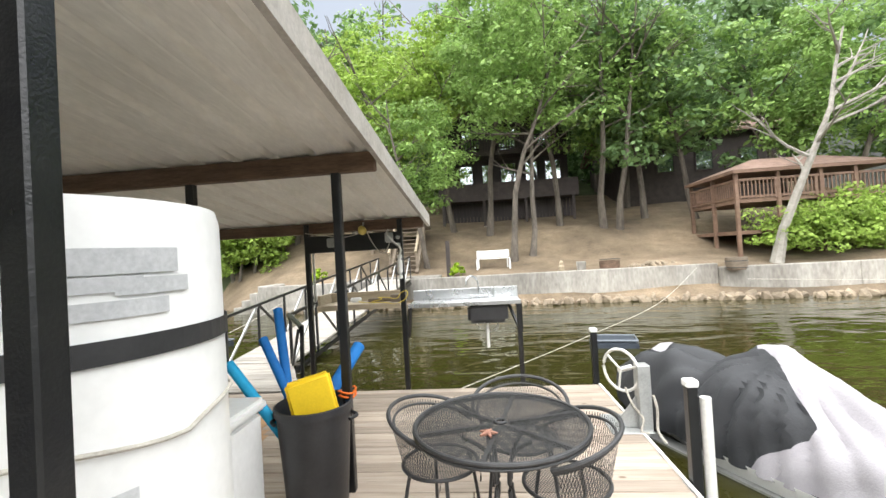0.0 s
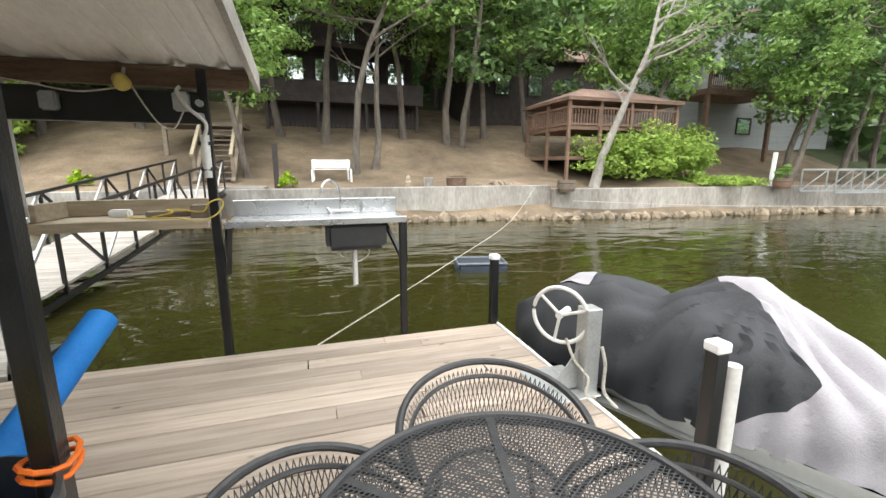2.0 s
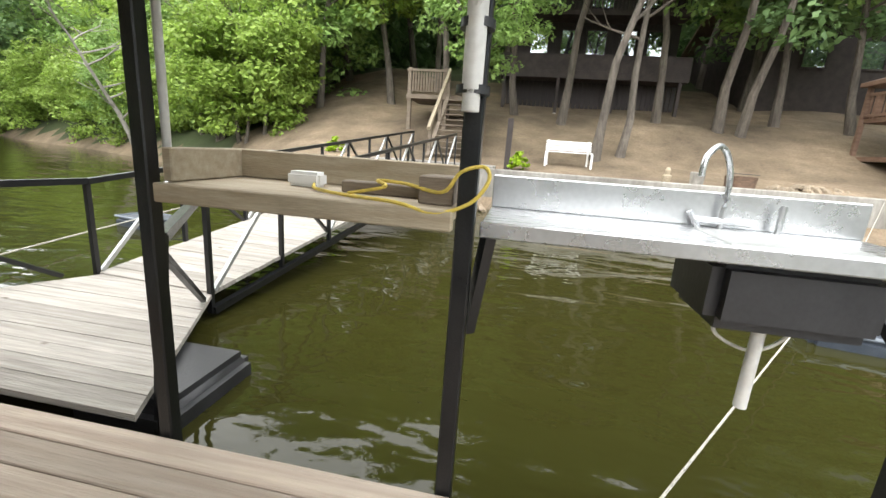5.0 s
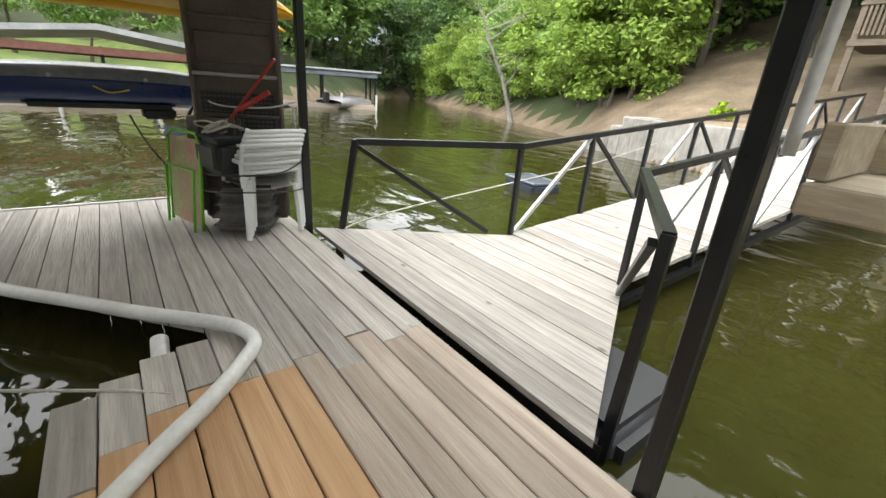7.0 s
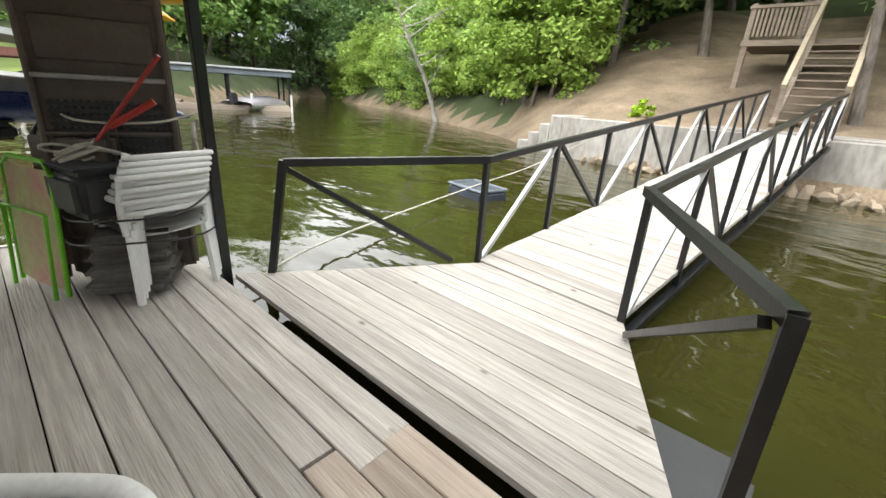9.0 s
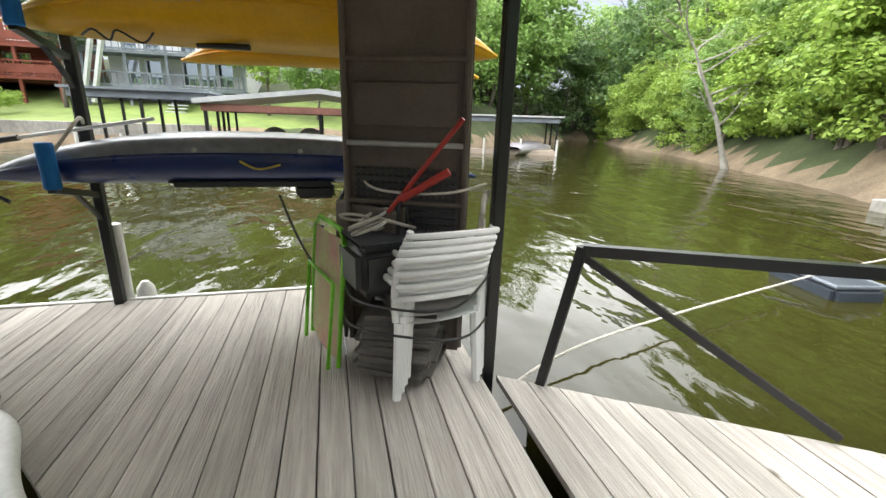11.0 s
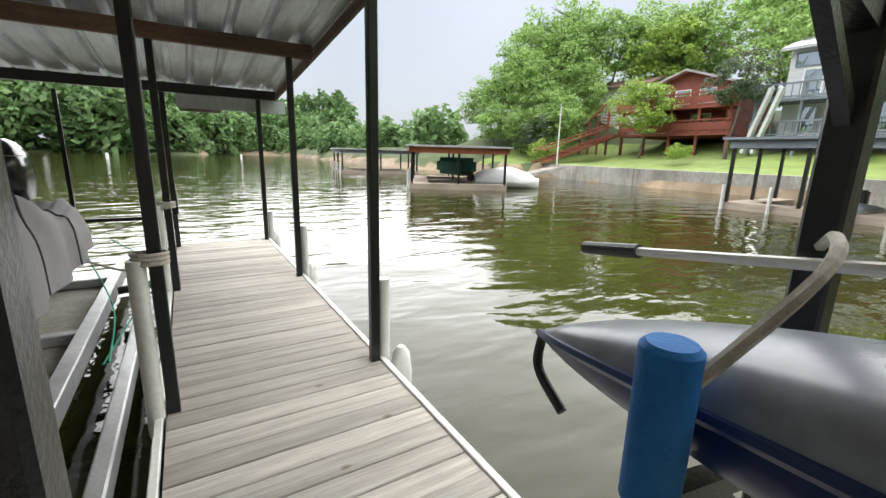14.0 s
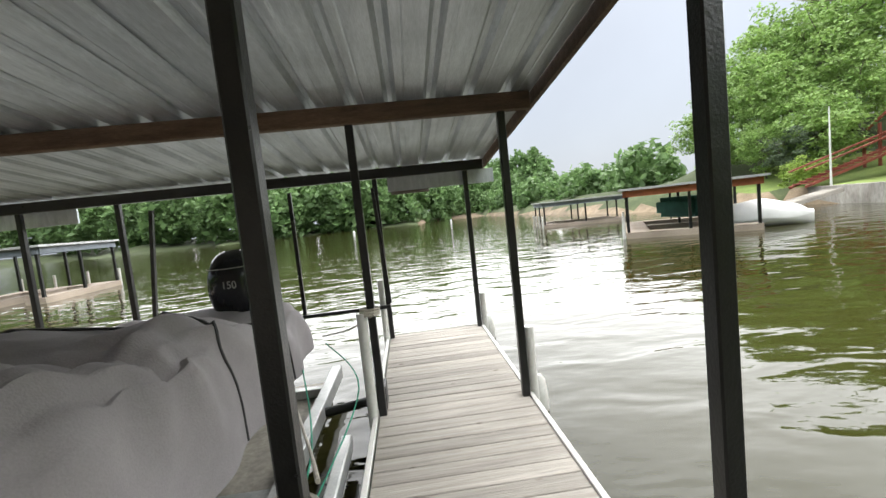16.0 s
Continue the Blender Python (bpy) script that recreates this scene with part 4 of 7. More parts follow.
# ---- gangway to the shore ----
gang = thing("gangway", (0, 0, 0), "weathered plank gangway with black steel truss railings", "gangway", kind="structure")
G0, G1 = Vector((-3.92, 6.62, 0.01)), Vector((-3.35, 15.2, 0.88))


def gpt(s, t, h=0.0):
    """A point s (0 to 1) along the gangway, t metres to its east, h above it."""
    d = (G1 - G0)
    side = Vector((-d.y, d.x, 0)).normalized() * -1
    return G0 + d * s + side * t + Vector((0, 0, h))


def rail(pts_top, base, r=0.022):
    bm = B()
    for p, q in zip(pts_top, pts_top[1:]):
        bar(bm, p, q, r, square=True)
    return bm


def fence(n, t):
    bm = B()
    for h in (0.8,):
        bar(bm, gpt(0, t, h), gpt(1, t, h), 0.024, square=True)
    part("top_rail", bm, BLACK, gang)
    bm = B()
    bar(bm, gpt(0, t * 1.02, -0.16), gpt(1, t * 1.02, -0.16), 0.03, square=True)
    part("bottom_rail", bm, BLACK, gang)
    for i in range(n + 1):
        bm = B()
        bar(bm, gpt(i / n, t, -0.18), gpt(i / n, t, 0.8), 0.02, square=True)
        part("post", bm, BLACK, gang)
    for i in range(n):
        bm = B()
        a, b = (0, 0.78) if i % 2 == 0 else (0.78, 0)
        bar(bm, gpt((i + 0.04) / n, t, a), gpt((i + 0.96) / n, t, b), 0.017, square=True)
        part("brace", bm, ALU if i % 2 == 0 else BLACK, gang)


fence(9, -0.6)
fence(9, 0.6)
# flared platform railings
for pts in ([(-5.35, 5.3), (-4.5, 6.66)], [(-2.57, 5.28), (-3.34, 6.58)]):
    (xa, ya), (xb, yb) = pts
    lean = 0.12
    bm = B()
    bar(bm, (xa + (lean if xa < -4 else -0.02), ya + lean, 0.775), (xb, yb, 0.815), 0.026, square=True)
    part("top_rail", bm, BLACK, gang)
    bm = B()
    bar(bm, (xa, ya, -0.25), (xa + (lean if xa < -4 else -0.02), ya + lean, 0.79), 0.024, square=True)
    part("post", bm, BLACK, gang)
    bm = B()
    bar(bm, (xa + (xb - xa) * 0.1, ya + (yb - ya) * 0.1, 0.74), (xa + (xb - xa) * 0.85, ya + (yb - ya) * 0.85, 0.02), 0.018, square=True)
    part("brace", bm, BLACK, gang)
bm = B()
box(bm, -3.15, -2.5, 5.26, 5.98, -0.42, -0.07)
soften(bm, 0.07, 3)
part("float", bm, BLACKPLASTIC, gang, "black plastic float under the ramp", True)

# landing and stairs on the shore
bm = B()
box(bm, -5.2, -1.7, 15.33, 16.8, 0.0, 0.9)
soften(bm, 0.02)
solid("landing", bm, CONCRETE, "pale concrete landing at the gangway's end", "landing", kind="structure")
bm = B()
for i in range(4):
    box(bm, -8.95 - i * 0.35, -8.602 - i * 0.35, 15.6, 17.4, -0.4, 0.85 - i * 0.27)
soften(bm, 0.02)
solid("concrete_steps", bm, CONCRETE, "pale concrete steps down to the water", "steps", kind="structure")
stair = thing("wooden_stairs", (-3.35, 17.0, 1.0), "grey weathered wooden stairs up the bank", "stairs")
for i in range(11):
    bm = B()
    box(bm, -0.5, 0.5, i * 0.26, i * 0.26 + 0.26, i * 0.19 + 0.1, i * 0.19 + 0.14)
    part("tread", soften(bm, 0.005), STEPWOOD, stair)
for x in (-0.56, 0.56):
    bm = B()
    bar(bm, (x, -0.1, 0.0), (x, 2.95, 2.2), 0.06, square=True)
    part("stringer", bm, STEPWOOD, stair)
    bm = B()
    bar(bm, (x, -0.15, 0.85), (x, 2.95, 3.1), 0.05, square=True)
    part("handrail", bm, PINE, stair)
    for i in range(3):
        bm = B()
        bar(bm, (x, 0.1 + i * 1.35, i * 0.98), (x, 0.1 + i * 1.35, 1.0 + i * 0.98), 0.05, square=True)
        part("newel", bm, STEPWOOD, stair)
bm = B()
box(bm, -2.2, 0.6, 2.95, 5.2, 2.05, 2.2)
for x in (-2.1, -0.7, 0.5):
    box(bm, x - 0.07, x + 0.07, 3.0, 3.14, -0.6, 3.15)
for i in range(14):
    box(bm, -2.1 + i * 0.105, -2.04 + i * 0.105, 2.97, 3.0, 2.3, 3.0)
box(bm, -2.2, -0.55, 2.95, 3.05, 3.02, 3.1)
part("stair_deck", bm, STEPWOOD, stair)

# ---- shore clutter on the wall ----
bench = thing("garden_bench", (0.35, 16.9, gz(0.35, 16.9)), "white slatted garden bench facing the lake", "bench")
for i in range(4):
    bm = B()
    box(bm, -0.66, 0.66, -0.25 + i * 0.11, -0.16 + i * 0.11, 0.42, 0.45)
    part("seat_slat", bm, WHITE, bench)
    bm = B()
    box(bm, -0.66, 0.66, 0.2 + i * 0.02, 0.225 + i * 0.02, 0.48 + i * 0.075, 0.535 + i * 0.075)
    part("back_slat", bm, WHITE, bench)
for x in (-0.65, 0.65):
    bm = B()
    bar(bm, (x, -0.22, -0.1), (x, -0.2, 0.42), 0.03, square=True)
    bar(bm, (x * 0.9, 0.22, -0.1), (x * 0.9, 0.29, 0.78), 0.025, square=True)
    part("leg", bm, WHITE, bench)
gr = thing("fire_grill", (4.55, 15.75, gz(4.55, 15.75)), "rusty metal camp grill behind the wall", "grill")
bm = B()
lathe(bm, [(0.3, 0), (0.34, 0.03), (0.36, 0.3), (0.33, 0.3), (0.3, 0.06)], 20)
part("bowl", bm, RUSTBEAM, gr, "", True)
bm = B()
for i in range(7):
    bar(bm, (-0.3, -0.24 + i * 0.08, 0.36), (0.3, -0.24 + i * 0.08, 0.36), 0.008, 5)
part("grate", bm, BLACK, gr)
bm = B()
lathe(bm, [(0.16, 0), (0.18, 0.3), (0.15, 0.32)], 12, (3.55, 15.8, gz(3.55, 15.8)))
solid("stump", bm, CONCRETE, "small grey stump behind the wall", "stump")
bm = B()
lathe(bm, [(0.1, 0), (0.12, 0.15), (0.06, 0.2), (0.08, 0.3), (0.03, 0.38)], 10, (2.85, 15.9, gz(2.85, 15.9)))
solid("garden_figure", bm, PINE, "small brown garden figure on the bank", "ornament", smooth=True)
bm = B()
for i in range(60):
    a, r = random.uniform(0, 6.28), random.uniform(0, 1) ** 0.5
    x, y = 6.2 + 1.0 * r * math.cos(a), 15.9 + 0.35 * r * math.sin(a)
    bmesh.ops.create_icosphere(bm, subdivisions=1, radius=random.uniform(0.06, 0.13), matrix=Matrix.Translation((x, y, gz(x, y) + 0.12 * (1 - r))) @ Euler((a, r, a)).to_matrix().to_4x4() @ Matrix.Diagonal((1.3, 1, 0.7, 1)))
solid("rock_pile", bm, STONE, "ring of dark fire-pit stones", "rocks", kind="stuff")
for x, y, lb in ((8.35, 14.7, "old wooden barrel planter on the wall"), (17.9, 13.9, "brown planter pot with a green plant")):
    p = thing("planter", (x, y, 0.62), lb, "planter", "planters")
    bm = B()
    lathe(bm, [(0.27, 0), (0.33, 0.2), (0.32, 0.42), (0.28, 0.42), (0.26, 0.3)], 18)
    part("tub", bm, STEPWOOD if x < 10 else BROWNWOOD, p, "", True)
    for z in (0.08, 0.3):
        bm = B()
        pipe(bm, [(0.325 * math.cos(a * math.pi / 10), 0.325 * math.sin(a * math.pi / 10), z) for a in range(20)], 0.012, 6, True)
        part("hoop", bm, BLACK, p)
# stony shore line
bm = B()
for i in range(340):
    t = i / 340
    x = -7.5 + 29 * t + random.uniform(-0.1, 0.1)
    y = float(np.interp(x, [-8, -3, 4, 10, 22], [15.05, 14.75, 14.3, 13.25, 12.1])) + random.uniform(-0.12, 0.35)
    s = random.uniform(0.06, 0.2)
    bmesh.ops.create_icosphere(bm, subdivisions=1, radius=s, matrix=Matrix.Translation((x, y, WL + 0.03)) @ Euler((random.random() * 6, random.random() * 6, random.random() * 6)).to_matrix().to_4x4() @ Matrix.Diagonal((1.5, 1, 0.6, 1)))
solid("shore_rocks", bm, STONE, "line of flat brown stones at the water's edge", "rocks", kind="stuff")
bm = B()
box(bm, -1.45, -1.3, 15.7, 15.85, 0.6, 2.2)
solid("dark_post", bm, DARKDECK, "dark weathered post on the bank", "post")
bm = B()
box(bm, -0.07, 0.07, -0.07, 0.07, 0.3, 2.1, pose(18.2, 14.6, 0, 0, 3, 0))
soften(bm, 0.02)
solid("white_post", bm, WHITE, "white painted mooring post on the bank", "post")
bm = B()
for i in range(9):
    box(bm, 14.5 + i * 0.06, 17.2 + i * 0.05, 17.1 + i * 0.32, 17.4 + i * 0.32, 0.8 + i * 0.19, 1.0 + i * 0.19)
solid("bank_steps", bm, BROWNWOOD, "brown timber steps up the bank", "steps")


# ---- houses on the near shore ----
def window(parent, x, y, z, w, h, axis="y", frame_mat=None, depth=0.06):
    """A framed pane in a wall; axis is the way that the wall faces."""
    fm = frame_mat or DARKDECK
    bm = B()
    t = 0.07
    q = (lambda a, b, c, d: box(bm, x + a, x + b, y - depth, y + 0.02, z + c, z + d)) if axis == "y" else (lambda a, b, c, d: box(bm, x - 0.02, x + depth, y + a, y + b, z + c, z + d))
    q(-w / 2, w / 2, -h / 2, -h / 2 + t)
    q(-w / 2, w / 2, h / 2 - t, h / 2)
    q(-w / 2, -w / 2 + t, -h / 2 + t, h / 2 - t)
    q(w / 2 - t, w / 2, -h / 2 + t, h / 2 - t)
    wdw = part("window", bm, fm, parent)
    bm = B()
    if axis == "y":
        box(bm, x - w / 2 + t, x + w / 2 - t, y - 0.02, y - 0.005, z - h / 2 + t, z + h / 2 - t)
    else:
        box(bm, x + 0.005, x + 0.02, y - w / 2 + t, y + w / 2 - t, z - h / 2 + t, z + h / 2 - t)
    p = part("pane", bm, GLASS, wdw)


def railing(parent, a, b, z, h, material, step=0.16, r=0.025):
    a, b = Vector((*a, z)), Vector((*b, z))
    n = max(2, int((b - a).length / step))
    bm = B()
    for zz in (0.1, h):
        bar(bm, a + Vector((0, 0, zz)), b + Vector((0, 0, zz)), r * 1.7, square=True)
    for i in range(n + 1):
        p = a.lerp(b, i / n)
        bar(bm, p, p + Vector((0, 0, h)), r * (2 if i % 10 == 0 else 0.8), square=True)
    part("railing", bm, material, parent)


def gable(bm, x0, x1, y0, y1, z0, z1, over=0.4, along="y"):
    """A pitched roof slab with thickness; the ridge runs along x or y."""
    if along == "y":
        xm = (x0 + x1) / 2
        prof = [(x0 - over, z0 - over * (z1 - z0) / (xm - x0)), (xm, z1), (x1 + over, z0 - over * (z1 - z0) / (xm - x0))]
        pts = [(x, y, z + dz) for dz in (0, 0.18) for y in (y0 - over, y1 + over) for x, z in prof]
    else:
        ym = (y0 + y1) / 2
        prof = [(y0 - over, z0 - over * (z1 - z0) / (ym - y0)), (ym, z1), (y1 + over, z0 - over * (z1 - z0) / (ym - y0))]
        pts = [(x, y, z + dz) for dz in (0, 0.18) for x in (x0 - over, x1 + over) for y, z in prof]
    v = [bm.verts.new(p) for p in pts]
    for f in ((0, 1, 4, 3), (1, 2, 5, 4), (6, 9, 10, 7), (7, 10, 11, 8), (0, 3, 9, 6), (2, 8, 11, 5), (0, 6, 7, 1), (1, 7, 8, 2), (3, 4, 10, 9), (4, 5, 11, 10)):
        bm.faces.new([v[k] for k in f])
    bmesh.ops.recalc_face_normals(bm, faces=bm.faces)
    return bm


hs = thing("lake_house", (1.6, 26, 3.4), "dark brown timber lake house with a deck on posts", "house")
hx = Vector((1.6, 26, 3.4))
bm = B()
box(bm, -3.7, 3.8, 0, 8, 1.4, 6.2)
prism(bm, [(-3.2, 0.4), (3.2, 0.4), (3.2, 8), (-3.2, 8)], -1.5, 1.4)
v = [bm.verts.new(p) for p in ((-3.7, 0, 6.2), (3.8, 0, 6.2), (0.05, 0, 8.4), (-3.7, 8, 6.2), (3.8, 8, 6.2), (0.05, 8, 8.4))]
for f in ((0, 1, 2), (5, 4, 3), (0, 2, 5, 3), (1, 4, 5, 2)):
    bm.faces.new([v[k] for k in f])
part("wall", bm, DARKSIDING, hs)
part("roof", gable(B(), -3.7, 3.8, 0, 8, 6.2, 8.4, 0.6), SHINGLE, hs)
bm = B()
box(bm, -4.0, 4.0, -1.7, 0, 1.3, 1.62)
box(bm, -3.6, 3.8, -1.3, 0, 4.0, 4.15)
part("deck", bm, DARKDECK, hs)
bm = B()
box(bm, -4.0, 4.0, -1.72, -1.66, 1.62, 2.3)
part("deck_parapet", bm, DARKDECK, hs)
railing(hs, (-3.6, -1.25), (3.8, -1.25), 4.1, 0.9, DARKDECK)
# added dark boards that stand in for the shade under the deck
bm = B()
for i in range(38):
    box(bm, -3.9 + i * 0.205, -3.72 + i * 0.205, -0.62, -0.58, -1.3, 1.3)
part("skirting", bm, DARKSIDING, hs, "dark boards standing in for the shaded void below the deck")
for x in (-3.8, -1.4, 1.0, 3.7):
    bm = B()
    bar(bm, (x, -1.55, -1.0), (x, -1.55, 1.3), 0.07, square=True)
    part("deck_post", bm, DARKDECK, hs)
    bm = B()
    bar(bm, (x, -1.55, -1.0), (x, -1.55, -0.2), 0.1, 12)
    part("footing", bm, PVC, hs, "white painted post footing")
for x, w in ((-2.4, 0.9), (-1.1, 0.7), (0.2, 1.0), (1.6, 0.8), (2.9, 1.0)):
    window(hs, x, 0, 3.0, w, 1.5)
for x in (-2.0, 0.2, 2.3):
    window(hs, x, 0, 5.2, 1.2, 1.4)

gz2 = thing("gazebo_deck", (12.9, 18.2, 1.5), "brown two-level timber gazebo deck with a shingled roof", "gazebo")
bm = B()
v = [bm.verts.new(p) for p in ((-3.4, -1.6, 2.75), (2.4, -1.6, 2.75), (2.4, 2.2, 2.75), (-3.4, 2.2, 2.75), (-1.6, 0.2, 3.4), (0.8, 0.2, 3.4))]
for f in ((0, 1, 5, 4), (1, 2, 5), (2, 3, 4, 5), (3, 0, 4), (3, 2, 1, 0)):
    bm.faces.new([v[k] for k in f])
part("roof", bm, SHINGLE, gz2)
bm = B()
box(bm, -3.4, 2.4, -1.6, 2.2, 2.62, 2.74)
part("eave_beam", bm, BROWNWOOD, gz2)
for zz in (0.3, 1.5):
    bm = B()
    box(bm, -3.2, 2.3, -1.4, 2.1, zz, zz + 0.14)
    part("floor", bm, BROWNWOOD, gz2)
for a, b in (((-3.2, -1.4), (2.3, -1.4)), ((-3.2, -1.4), (-3.2, 2.1))):
    railing(gz2, a, b, 1.62, 0.75, BROWNWOOD, 0.14)
for x in (-3.2, -1.7, -0.2, 1.0, 2.2):
    bm = B()
    bar(bm, (x, -1.4, -1.2), (x, -1.4, 2.65), 0.06, square=True)
    part("post", bm, BROWNWOOD, gz2)
for y in (0.2, 2.0):
    bm = B()
    bar(bm, (-3.2, y, -1.2), (-3.2, y, 2.65), 0.06, square=True)
    part("post", bm, BROWNWOOD, gz2)
nb = thing("neighbour_house", (15, 27, 4), "brown timber house half hidden behind trees", "house")
bm = B()
box(bm, -6, 3.5, 0, 8, -2, 4.4)
part("wall", bm, DARKDECK, nb)
part("roof", gable(B(), -6, 3.5, 0, 8, 4.4, 6.2, 0.6, "x"), SHINGLE, nb)
for x in (-3.5, -1.2, 1.4):
    window(nb, x, 0, 2.6, 1.1, 1.3)
gh = thing("grey_house", (24.5, 22, 3), "pale grey sided house with a brown timber balcony", "house")
# wall in a darker copy of the grey siding, shade mixed into its colour
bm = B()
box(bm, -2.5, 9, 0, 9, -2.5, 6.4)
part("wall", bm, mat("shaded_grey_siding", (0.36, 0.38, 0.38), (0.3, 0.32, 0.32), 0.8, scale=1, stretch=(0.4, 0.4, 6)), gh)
part("roof", gable(B(), -2.5, 9, 0, 9, 6.4, 8.4, 0.5, "y"), SHINGLE, gh)
window(gh, 0, 0, 4.6, 1.3, 1.2)
window(gh, 4, 0, 4.6, 1.3, 1.2)
window(gh, 1.2, 0, 1.0, 1.2, 1.0)
bm = B()
box(bm, -4.6, 0.6, -2.4, 0, 2.3, 2.6)
part("balcony", bm, BROWNWOOD, gh)
railing(gh, (-4.6, -2.4), (0.6, -2.4), 2.6, 0.95, BROWNWOOD, 0.14)
for x in (-4.4, 0.3):
    bm = B()
    bar(bm, (x, -2.2, -2.5), (x, -2.2, 2.3), 0.1, square=True)
    part("post", bm, BROWNWOOD, gh)
tr = thing("truss_walkway", (19.5, 12.4, 0.55), "pale aluminium truss gangway on the neighbouring shore", "gangway")
for y in (0, 1.2):
    bm = B()
    for h in (0.0, 0.85):
        bar(bm, (-1, y, h), (9, y - 1.5, h), 0.035, square=True)
    for i in range(9):
        bar(bm, (-1 + i * 1.2, y - i * 0.18, 0), (-1 + i * 1.2, y - i * 0.18, 0.85), 0.022, square=True)
        if i < 8:
            bar(bm, (-1 + i * 1.2, y - i * 0.18, 0), (0.2 + i * 1.2, y - 0.18 - i * 0.18, 0.85), 0.018, square=True)
    part("truss", bm, ALU, tr)

# ---- far shore: red house, grey house, docks ----
rh = thing("red_house", (-42, -18.2, 3.2), "red-stained timber house with stacked decks and outside stairs", "house")
bm = B()
box(bm, -8, 0, -3.2, 3.4, 0, 4.2)
v = [bm.verts.new(p) for p in ((0, -3.2, 4.2), (0, 3.4, 4.2), (0, 0.1, 5.3), (-8, -3.2, 4.2), (-8, 3.4, 4.2), (-8, 0.1, 5.3))]
for f in ((0, 1, 2), (5, 4, 3)):
    bm.faces.new([v[k] for k in f])
part("wall", bm, REDWOOD, rh)
part("roof", gable(B(), -8, 0, -3.2, 3.4, 4.2, 5.3, 0.6, "x"), mat("grey_shingle", (0.42, 0.4, 0.39), None, 0.9), rh)
for z, yo in ((0.3, 4.2), (2.3, 4.6)):
    bm = B()
    box(bm, 0, 2.4, -yo, 5.0, z - 0.2, z)
    part("deck", bm, REDWOOD, rh)
    railing(rh, (2.35, -yo), (2.35, 5.0), z, 0.95, REDWOOD, 0.22, 0.03)
    bm = B()
    box(bm, 2.33, 2.4, -yo, 5.0, z + 0.2, z + 0.75)
    part("deck_parapet", bm, REDWOOD, rh)
for y in (-4, -1.8, 0.4, 2.6, 4.8):
    bm = B()
    bar(bm, (2.2, y, -1.8), (2.2, y, 2.3), 0.09, square=True)
    part("post", bm, REDWOOD, rh)
for y in (-2, -0.2, 1.8):
    window(rh, 0, y, 3.3, 1.3, 1.2, "x", WHITE)
window(rh, 0, -1.5, 1.2, 1.6, 1.5, "x", WHITE)
window(rh, 0, 1.5, 1.2, 1.6, 1.5, "x", WHITE)
bm = B()
for i in range(20):
    t = i / 20
    box(bm, 3.2 + 8.2 * t, 3.62 + 8.2 * t, -4.6 - 0.6 * t, -3.5 - 0.6 * t, 0.25 - 2.5 * t, 0.31 - 2.5 * t)
for dy in (-4.6, -3.5):
    bar(bm, (3.2, dy, 1.2), (11.6, dy - 0.6, -1.3), 0.05, square=True)
    bar(bm, (3.2, dy, 0.2), (11.6, dy - 0.6, -2.3), 0.07, square=True)
part("stairs", bm, REDWOOD, rh)
bm = B()
for i in range(8):
    box(bm, 2.4, 3.4, -4.8 - i * 0.3, -4.5 - i * 0.3, 2.2 - i * 0.24, 2.26 - i * 0.24)
box(bm, 2.4, 3.6, -7.6, -6.4, 0.25, 0.35)
for i in range(4):
    bar(bm, (3.5, -4.6 - i, -1.5), (3.5, -4.6 - i, 2.6 - i * 0.6), 0.07, square=True)
bar(bm, (3.5, -4.6, 3.2), (3.5, -7.4, 1.1), 0.07, square=True)
part("side_stairs", bm, REDWOOD, rh)

wh = thing("white_house", (-47, -31, 5), "white house with a screened porch among trees", "house")
bm = B()
box(bm, -6, 0, -3, 6, -3, 4.0)
part("wall", bm, WHITE, wh)
part("roof", gable(B(), -6, 0, -3, 6, 4.0, 5.0, 0.4, "y"), SHINGLE, wh)
for y in (-2.2, -0.6):
    window(wh, 0, y, 2.9, 1.5, 1.3, "x", WHITE)
    window(wh, 0, y, 0.6, 1.5, 1.4, "x", WHITE)

gy = thing("pale_grey_house", (-41, -6.8, 2.4), "pale grey two-storey house with blue-grey balconies", "house")
bm = B()
box(bm, -8, 0, -4.0, 5, 0, 6.4)
part("wall", bm, GREYSIDING, gy)
part("roof", gable(B(), -8, 0, -4.0, 5, 6.4, 7.8, 0.5, "y"), mat("pale_roof", (0.5, 0.5, 0.52), None, 0.8), gy)
for z in (0.7, 3.0):
    bm = B()
    box(bm, 0, 2.2, -4.8, 5.2, z - 0.18, z)
    part("balcony", bm, GREYTRIM, gy)
    railing(gy, (2.15, -4.8), (2.15, 5.2), z, 0.9, GREYTRIM, 0.4, 0.03)
    for y in (-2.6, -1.2, 1.2, 2.4, 3.6):
        window(gy, 0, y, z + 1.15, 1.1, 1.7, "x", WHITE)
for y in (-4.7, -2.2, 0.3, 2.8, 5.1):
    bm = B()
    bar(bm, (2.05, y, -1.6), (2.05, y, 3.9), 0.08, square=True)
    part("post", bm, GREYTRIM, gy)
window(gy, 0, -3, 5.6, 1.4, 0.9, "x", GREYTRIM)
bm = B()
for i in range(10):
    box(bm, 2.2 + i * 0.3, 2.5 + i * 0.3, 0.5, 1.7, 0.4 - i * 0.22, 0.46 - i * 0.22)
part("stairs", bm, GREYSIDING, gy)
for y in (-4.9, -4.3):
    bm = B()
    bar(bm, (2.4, y, -0.4), (2.9, y + 1.3, 3.6), 0.12, square=True)
    part("stair_rail", bm, GREYSIDING, gy)
bh = thing("beige_house", (-44, 9, 4.2), "beige house with brown balconies behind trees", "house")
bm = B()
box(bm, -8, 0, -5, 6, -3, 4.4)
